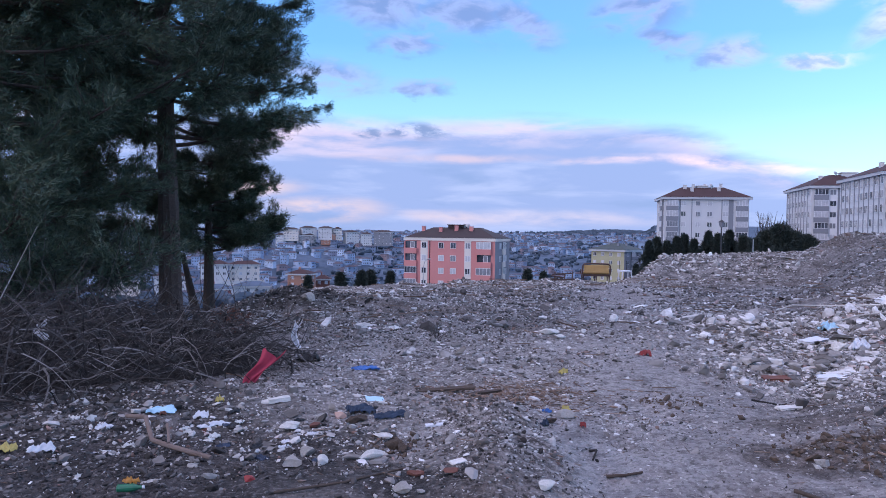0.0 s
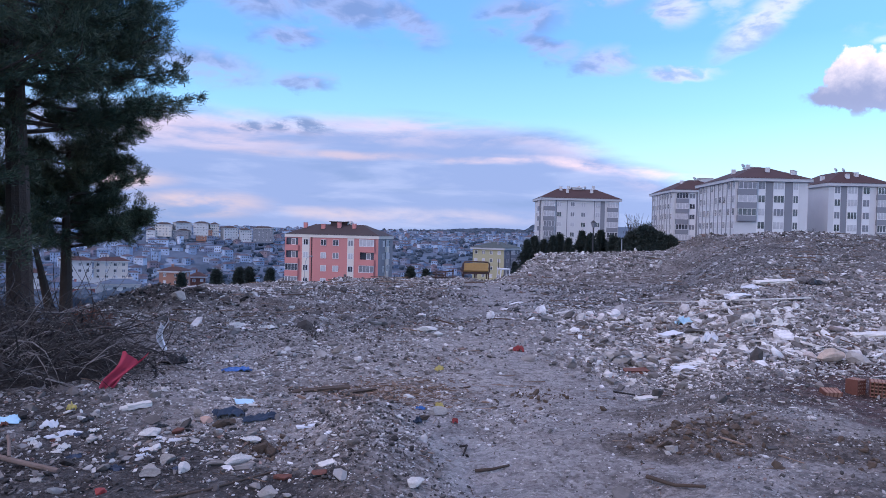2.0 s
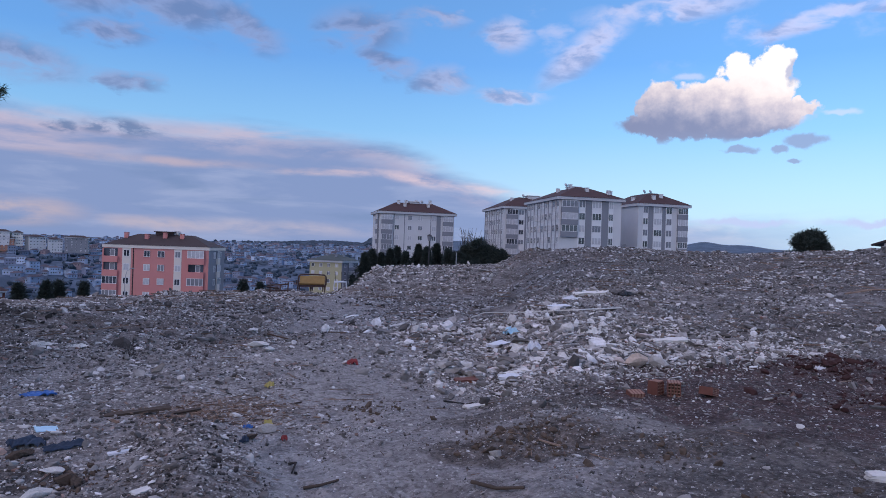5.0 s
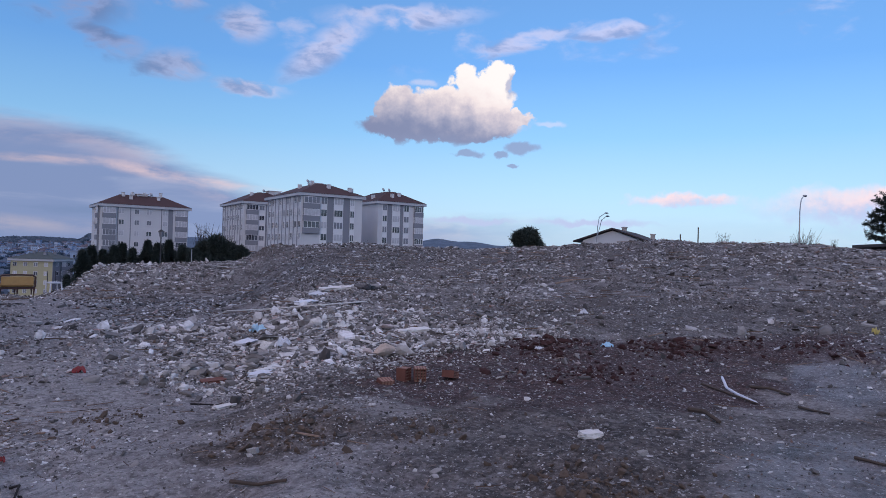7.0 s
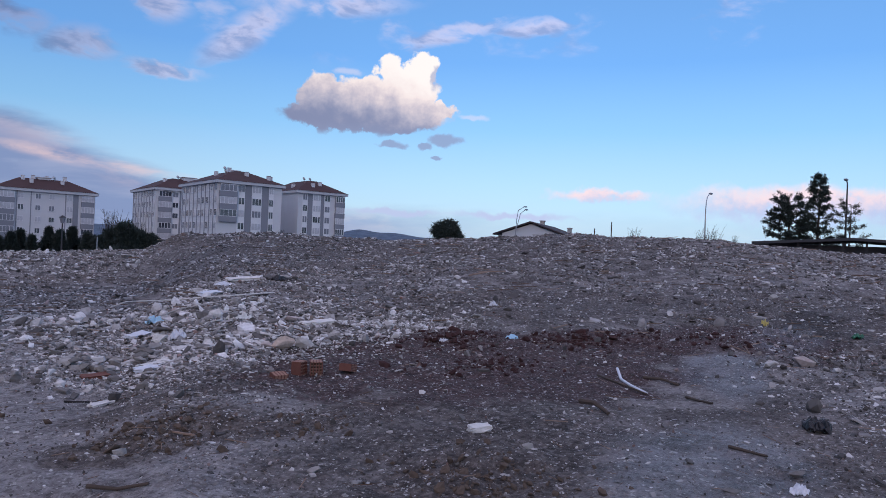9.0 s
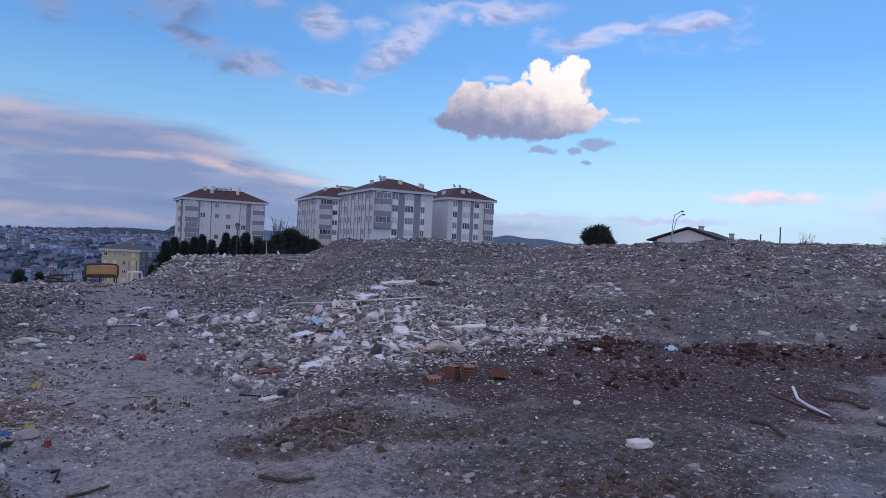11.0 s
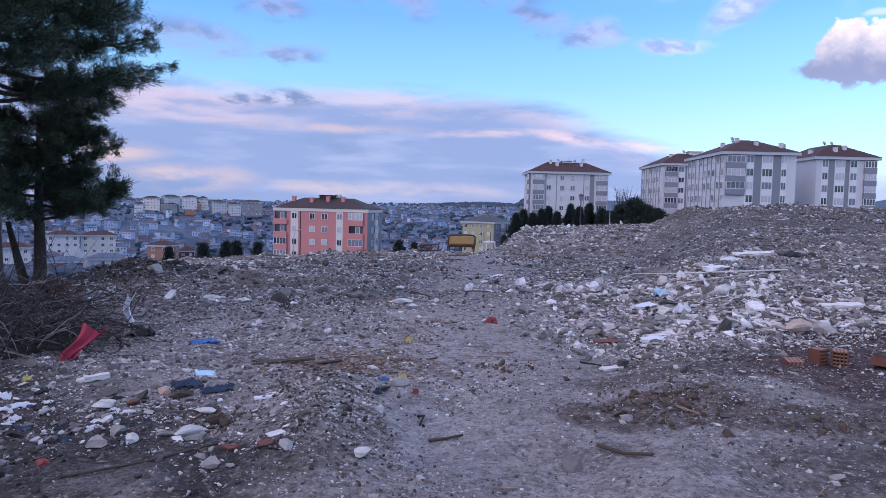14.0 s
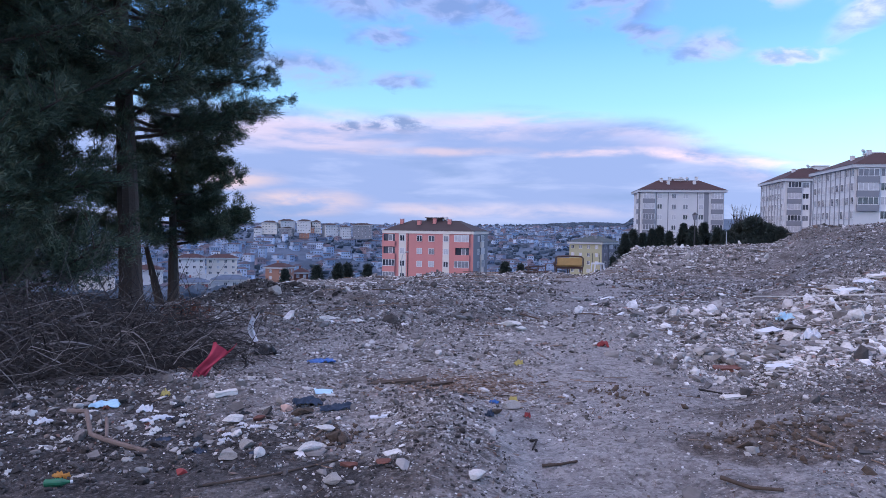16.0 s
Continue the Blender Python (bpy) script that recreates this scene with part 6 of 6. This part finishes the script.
jk = thing("broken_table_frame", pose(6.4, 36.4, height(6.4, 36.4)), "broken dark wooden furniture frame lying in rubble", "scrap")
for i, (a, b) in enumerate((((-.6, 0, .1), (.6, .1, .12)), ((-.6, .3, .35), (.5, .35, .42)), ((-.5, 0, 0), (-.45, .3, .45)), ((.4, 0, 0), (.5, .35, .5)), ((0, 0, 0), (.1, .4, .4)), ((-.7, .1, .3), (.0, .2, .2)))):
    part("bar", tube(bmesh.new(), [a, b], 0.04, 5), M_WALNUT, jk)


# ---- hollow bricks ----
def hollow_brick(x, y, turn, tip, label, size=(0.15, 0.20, 0.16), lift=0.0):
    """A terracotta block: outer walls and inner webs as real plates, open at both ends."""
    wd, ln, ht = size
    ob = thing("hollow_brick", pose(x, y, height(x, y) + lift, *tip, turn), label, "brick", "hollow bricks")
    t = 0.012
    for i in range(5):
        q = (wd - t) * i / 4
        part("upright_web", boxes((-wd / 2 + q, -ln / 2, 0, -wd / 2 + q + t, ln / 2, ht)), M_BRICK, ob)
    for i in range(5):
        z = (ht - t) * i / 4
        for k in range(4):
            q = (wd - t) * k / 4
            part("level_web", boxes((-wd / 2 + q + t + .0005, -ln / 2 + .001, z, -wd / 2 + q + (wd - t) / 4 - .0005, ln / 2 - .001, z + t)), M_BRICK_EDGE, ob)


hollow_brick(5.82, 6.38, -38, (0, 0), "terracotta hollow brick standing on red soil, cells showing")
hollow_brick(5.66, 6.50, 20, (0, 0), "terracotta hollow brick standing beside another", (0.15, 0.13, 0.16))
hollow_brick(6.13, 6.15, 25, (0, 12), "terracotta hollow brick lying tilted on red soil", (0.20, 0.16, 0.09), 0.02)
hollow_brick(5.30, 6.42, -10, (14, 0), "broken flat piece of hollow terracotta brick", (0.18, 0.12, 0.05), 0.01)


# ---- slabs, planks, poles ----
def slab(x, y, l, wd, th, turn, mat, label, tip=(3, -4), name="slab", category="slab"):
    rng = random.Random(hash_name(label) + int(x * 100))
    bm = boxes((-l / 2, -wd / 2, 0, l / 2, wd / 2, th))
    bmesh.ops.subdivide_edges(bm, edges=bm.edges[:], cuts=3, use_grid_fill=True)
    for v in bm.verts:
        edge = max(abs(v.co.x) / (l / 2), abs(v.co.y) / (wd / 2))
        k = 0.10 * wd if edge > 0.9 else 0.02 * wd
        v.co += Vector((rng.uniform(-k, k), rng.uniform(-k, k), rng.uniform(-0.1, 0.1) * th))
    ob = part(name, bm, mat)
    ob.matrix_basis = pose(x, y, height(x, y) + 0.005, *tip, turn)
    return tagged(ob, label, category)


slab(5.17, 3.42, 0.19, 0.10, 0.055, -30, M_PLASTER, "white broken polystyrene slab on dark clods")
slab(3.6, 7.13, 0.24, 0.10, 0.03, 10, M_PLASTER, "pale flat plaster slab beside the track")
slab(4.75, 8.35, 0.36, 0.16, 0.06, -20, M_WPLAST, "white crumpled slab at the foot of a rubble heap")
slab(4.95, 8.55, 0.40, 0.13, 0.06, 15, M_PLASTER, "pale broken board at the foot of a rubble heap")
slab(4.25, 8.75, 0.30, 0.18, 0.04, -15, M_BRICK, "flat brick-coloured piece beside a rubble heap")
slab(0.12, 4.68, 0.11, 0.07, 0.012, 30, M_PLASTER, "white tile flake on gravel")
slab(-0.05, 6.0, 0.16, 0.06, 0.012, 10, M_WPLAST, "white plastic strip on gravel")
slab(-0.65, 6.83, 0.17, 0.10, 0.015, 20, M_LBLUE, "pale blue plastic plate lying among rubble", (12, 6), category="plastic plate")
slab(-1.55, 6.62, 0.20, 0.07, 0.04, 22, M_PLASTER, "pale plaster strip among rubble")
slab(9.9, 15.3, 0.55, 0.3, 0.08, 10, M_WPLAST, "white sheet of broken board in rubble")
slab(12.0, 16.9, 0.9, 0.45, 0.08, -15, M_PLASTER, "pale broken board on the mound")
slab(6.4, 11.9, 0.45, 0.25, 0.10, 20, M_WPLAST, "white broken board in the rubble drift")
slab(8.6, 9.6, 0.55, 0.25, 0.08, -20, M_PLASTER, "pale broken board in the rubble drift")
slab(0.06, 7.48, 0.62, 0.09, 0.025, 4, M_WOOD, "dark weathered plank on gravel", name="plank", category="plank")
slab(0.45, 7.62, 0.45, 0.06, 0.02, 12, M_WOOD, "dark split plank on gravel", name="plank", category="plank")


def stick(pts, rad, mat, label, name="stick", category="stick"):
    """A bent stick or pipe lying on the ground: (x, y, height over ground) points."""
    p = [(x, y, height(x, y) + rad * 0.8 + h) for x, y, h in pts]
    q = [p[0]]
    for a, b in zip(p, p[1:]):
        q += [tuple((Vector(a) + Vector(b)) / 2), b]
    r = [rad * (1 - 0.35 * i / (len(q) - 1)) if mat in (M_WOOD, M_TWIG) else rad for i in range(len(q))]
    ob = part(name, tube(bmesh.new(), q, r, 7), mat)
    return tagged(ob, label, category)


stick([(9.05, 3.98, 0.06), (8.75, 3.78, 0.02), (8.5, 3.55, 0.0), (8.16, 3.18, 0.0)], 0.018, M_WPLAST, "white bent plastic pipe on red soil", "pipe", "pipe")
stick([(8.65, 4.06, 0.0), (8.4, 3.65, 0.0), (8.1, 3.15, 0.0)], 0.017, M_WOOD, "straight brown stick beside a white pipe")
stick([(9.07, 3.61, 0.0), (9.0, 3.35, 0.02), (8.94, 3.1, 0.0)], 0.022, M_WOOD, "dark stick on damp soil")
stick([(8.38, 2.79, 0.0), (8.2, 2.6, 0.0), (7.99, 2.36, 0.0)], 0.018, M_WOOD, "thin dark stick on damp soil")
stick([(6.74, 3.29, 0.02), (6.68, 3.1, 0.03), (6.56, 2.89, 0.0)], 0.028, M_WOOD, "short rotten piece of timber on damp soil")
stick([(6.08, 1.6, 0.0), (6.01, 1.45, 0.0), (5.95, 1.28, 0.0)], 0.015, M_WOOD, "short dark stick on damp soil")
stick([(2.30, 4.45, 0.02), (2.40, 4.25, 0.0), (2.52, 4.08, 0.0)], 0.016, M_WOOD, "charred black stick on the track")
stick([(1.20, 4.95, 0.0), (1.32, 4.90, 0.01), (1.45, 4.92, 0.0)], 0.013, M_WOOD, "dark stick across the track")
stick([(1.22, 5.62, 0.0), (1.25, 5.5, 0.03), (1.20, 5.40, 0.0)], 0.011, M_TWIG, "pale bent twig on the track")
stick([(-2.75, 6.05, 0.02), (-2.5, 5.85, 0.10), (-2.3, 5.5, 0.05), (-2.07, 5.27, 0.03), (-1.67, 5.03, 0.0)], 0.019, M_BRANCH, "thick bent dead branch among litter", "branch", "branch")
stick([(-2.08, 5.28, 0.05), (-2.15, 5.45, 0.12), (-2.2, 5.55, 0.16)], 0.013, M_BRANCH, "short forked dead branch among litter", "branch", "branch")
stick([(8.98, 18.60, 0.02), (9.34, 18.47, 0.12), (9.07, 15.61, 0.12), (9.38, 13.86, 0.10), (10.88, 14.00, 0.08)], 0.016, M_PLASTER, "long pale plastic pole lying over rubble", "pole", "pole")
stick([(7.2, 13.2, 0.1), (8.0, 13.3, 0.12), (9.0, 13.0, 0.05)], 0.015, M_CONC, "long pale lath lying over rubble", "lath", "lath")
stick([(3.4, 7.55, 0.0), (3.7, 7.5, 0.0), (4.1, 7.62, 0.0)], 0.012, M_TWIG, "thin pale lath on soil", "lath", "lath")
stick([(-1.0, 4.15, 0.0), (-0.6, 4.35, 0.0), (-0.2, 4.75, 0.0)], 0.010, M_WOOD, "thin dark stick in mud")


# ---- litter ----
def crumple(name, x, y, l, wd, ht, turn, mat, label, category, seed, lift=0.0, tip=(0, 0), folds=3.0):
    """A crumpled bag, sheet or cloth: a thick folded sheet that lies on the ground."""
    rng = random.Random(seed)
    n = 14
    g = np.linspace(-0.5, 0.5, n)
    X, Y = np.meshgrid(g, g)
    edge = 1 + 0.24 * vnoise(np.arctan2(Y, X) * 1.9 + 9, X * 0 + seed, seed)
    R = np.maximum(np.abs(X), np.abs(Y)) * 2
    Z = (1 - R**2.5) * 0.45 + 0.60 * np.abs(fbm(X * folds * 1.5 + seed, Y * folds * 1.5 - seed, seed, 3))
    v = np.stack([X * l * edge, Y * wd * edge, Z * ht], -1).reshape(-1, 3)
    b = v * [0.97, 0.97, 1.0] - [0, 0, max(0.006, ht * 0.12)]
    b[:, 2] = np.maximum(np.minimum(b[:, 2], v[:, 2] - 0.004), -0.02)
    i, j = np.meshgrid(np.arange(n - 1), np.arange(n - 1), indexing="ij")
    f = np.stack([i * n + j, i * n + j + 1, (i + 1) * n + j + 1, (i + 1) * n + j], -1).reshape(-1, 4)
    rim = [k for k in range(n)] + [n * (k + 1) - 1 for k in range(1, n)] + [n * n - 1 - k for k in range(1, n)] + [n * (n - 1 - k) for k in range(1, n - 1)]
    side = np.array([[rim[k], rim[k - 1], rim[k - 1] + n * n, rim[k] + n * n] for k in range(len(rim))])
    me = mesh_of(name, np.concatenate([v, b]), np.concatenate([f, f[:, ::-1] + n * n, side]), [mat])
    ob = part(name, me)
    ob.matrix_basis = pose(x, y, height(x, y) + lift, *tip, turn)
    return tagged(ob, label, category)


LITTER = (
    ("plastic_sheet", -0.99, 8.95, 0.42, 0.22, 0.05, 5, M_BLUE, "crumpled blue plastic film on gravel"), ("plastic_sheet", -2.55, 6.28, 0.34, 0.16, 0.05, 12, M_LBLUE, "pale blue plastic sheet among litter"),
    ("plastic_bag", -2.15, 6.2, 0.17, 0.11, 0.06, 5, M_WPLAST, "crumpled white plastic bag among litter"), ("plastic_bag", -1.98, 6.05, 0.32, 0.10, 0.04, 25, M_WPLAST, "torn white plastic bag among litter"),
    ("plastic_bag", -2.85, 5.85, 0.16, 0.10, 0.05, 0, M_WPLAST, "torn white plastic bag beside the brush heap"), ("plastic_bag", -3.0, 5.2, 0.22, 0.10, 0.06, 20, M_WPLAST, "white plastic container among dark soil"),
    ("food_wrapper", -2.1, 6.55, 0.10, 0.07, 0.06, 20, M_YEL, "yellow wrapper among stones"), ("food_wrapper", -2.02, 4.5, 0.13, 0.06, 0.05, 0, plain("ochre_plastic", (0.50, 0.24, 0.05), 0.5), "ochre plastic wrapper on mud"),
    ("food_wrapper", -3.25, 5.15, 0.16, 0.10, 0.06, 0, M_YEL, "yellow plastic bag on mud"), ("food_wrapper", 1.57, 8.87, 0.13, 0.08, 0.07, 0, M_YEL, "yellow wrapper on the track"), ("food_wrapper", 1.22, 6.72, 0.10, 0.07, 0.07, 0, M_YEL, "pale yellow wrapper beside dark stones"),
    ("cloth", -0.75, 6.42, 0.30, 0.16, 0.08, 10, M_DBLUE, "dark blue cloth lying among rubble"), ("cloth", -0.45, 6.33, 0.38, 0.10, 0.06, 18, M_DBLUE, "folded dark grey-blue cloth among rubble"), ("cloth", 0.93, 6.12, 0.12, 0.07, 0.06, 60, M_DBLUE, "dark blue rag beside stones"),
    ("cloth", 1.02, 6.62, 0.09, 0.06, 0.04, 30, M_BLUE, "blue rag beside stones"), ("plastic_cup", 1.28, 6.18, 0.06, 0.05, 0.05, 0, M_REDP, "dull red crushed plastic cup"), ("plastic_bag", 3.07, 10.4, 0.20, 0.12, 0.10, 0, M_REDP, "dark red crumpled bag on the track"),
    ("plastic_tub", 7.4, 13.2, 0.42, 0.26, 0.16, 0, M_LBLUE, "pale blue plastic tub lying in rubble"), ("plastic_bag", 6.15, 10.2, 0.34, 0.26, 0.18, 0, M_WPLAST, "white crumpled bag in rubble"), ("plastic_bag", 7.7, 10.8, 0.5, 0.22, 0.14, -10, M_PLASTER, "clear crumpled plastic sheet in rubble"),
    ("plastic_sheet", 7.5, 1.25, 0.45, 0.30, 0.12, 20, M_BLACK, "black crumpled plastic sheet on damp soil"), ("plastic_sheet", 12.85, 16.4, 0.65, 0.35, 0.15, 0, M_BLACK, "black crumpled plastic sheet on the mound"), ("plastic_bag", 11.2, 16.6, 0.6, 0.35, 0.12, 0, M_WPLAST, "white torn plastic sheet on the mound"),
    ("plastic_bag", 5.38, 0.92, 0.22, 0.12, 0.05, 0, M_WPLAST, "torn white plastic bag on damp soil"), ("plastic_bag", 16.2, 4.0, 0.22, 0.16, 0.14, 0, M_YEL, "yellow crumpled bag on the slope"), ("plastic_bag", 15.9, 2.2, 0.34, 0.2, 0.1, 0, M_GREEN, "green crumpled bag on the slope"),
    ("plastic_bag", 13.6, 9.3, 0.24, 0.16, 0.12, 0, M_WPLAST, "white plastic bag on the slope"), ("plastic_bag", 9.0, 7.0, 0.16, 0.12, 0.06, 0, M_WPLAST, "white plastic scrap on red soil"), ("plastic_bag", 10.4, 6.6, 0.26, 0.16, 0.09, 0, M_LBLUE, "pale blue plastic scrap on red clods"),
    ("plastic_bag", -1.5, 13.2, 0.55, 0.25, 0.08, 0, M_PLASTER, "thin white plastic sheet caught on stones"), ("plastic_bag", -0.9, 12.6, 0.35, 0.2, 0.08, 40, M_PLASTER, "pale torn plastic sheet caught on stones"), ("plastic_sheet", -1.80, 9.35, 0.34, 0.25, 0.12, 0, M_BLACK, "dark plastic bag beside the brush heap"),
)
for i, (nm, x, y, l, wd, ht, t, m, lab) in enumerate(LITTER):
    crumple(nm, x, y, l * 0.8, wd * 0.8, ht, t, m, lab, nm.replace("_", " "), i + 3)
for i in range(36):     # scraps of paper and film in the litter on the left
    x, y = rs.gauss(-1.9, 0.85), rs.gauss(5.75, 0.5)
    if y < 6.6:
        crumple("litter_scrap", x, y, rs.uniform(0.04, 0.12), rs.uniform(0.03, 0.07), rs.uniform(0.01, 0.04), rs.uniform(0, 360), rs.choice((M_WPLAST, M_PLASTER, M_PLASTER, M_CONC, M_DBLUE, M_BRICK, M_BLACK)), "small scrap of plastic or paper litter", "litter", i + 60)
bt = thing("plastic_bottle", pose(-1.93, 4.28, height(-1.93, 4.28) + 0.025, 0, 90, 12) @ Matrix.Scale(0.68, 4), "crushed green plastic bottle on mud", "bottle")
part("body", tube(bmesh.new(), [(0, 0, -0.11), (0, 0, -0.1), (0, 0, 0.04), (0, 0, 0.08), (0, 0, 0.11)], [0.02, 0.036, 0.036, 0.018, 0.014], 12), M_GREEN, bt)
part("cap", tube(bmesh.new(), [(0, 0, 0.1105), (0, 0, 0.13)], 0.016, 10), M_WPLAST, bt)


def hanging(name, top, foot, wd, mat, label, seed):
    """A narrow cloth or bag draped from a twig: a folded strip."""
    n, k = 14, 9
    bm = bmesh.new()
    a, b = Vector(top), Vector(foot)
    rows = []
    for i in range(n):
        t = i / (n - 1)
        c = a.lerp(b, t) + Vector((0.04 * math.sin(5 * t + seed), 0, 0))
        w_ = wd * (1.0 - 0.62 * t + 0.10 * math.sin(9 * t + seed))
        rows.append([c + Vector((w_ * (j / (k - 1) - 0.5), 0.045 * math.sin(j * 1.9 + 3 * t + seed), 0.05 * math.sin(j * 0.8 + seed) * (1 - t))) for j in range(k)])
    for off in (0.0, 0.012):
        g = [[bm.verts.new(p + Vector((0, off, 0))) for p in r] for r in rows]
        for i in range(n - 1):
            for j in range(k - 1):
                q = (g[i][j], g[i][j + 1], g[i + 1][j + 1], g[i + 1][j])
                bm.faces.new(q if off == 0 else q[::-1])
    ob = part(name, bm, mat)
    for p in ob.data.polygons:
        p.use_smooth = True
    return tagged(ob, label, name.replace("_", " "))


hanging("cloth", (-1.86, 7.55, 0.17), (-2.06, 7.40, -0.19), 0.25, M_PINK, "crimson cloth draped over brush at the heap's edge", 1)
hanging("plastic_bag", (-2.02, 9.6, 0.24), (-1.98, 9.5, -0.10), 0.11, M_WPLAST, "torn white plastic hanging from a dead twig", 2)
hanging("plastic_bag", (-4.62, 8.0, 0.40), (-4.60, 7.95, 0.20), 0.12, M_WPLAST, "white plastic bag caught in the brush", 3)
stick([(-1.99, 9.62, 0.0), (-2.02, 9.6, 0.3), (-1.95, 9.6, 0.55)], 0.010, M_TWIG, "upright dead twig holding torn plastic", "twig", "twig")
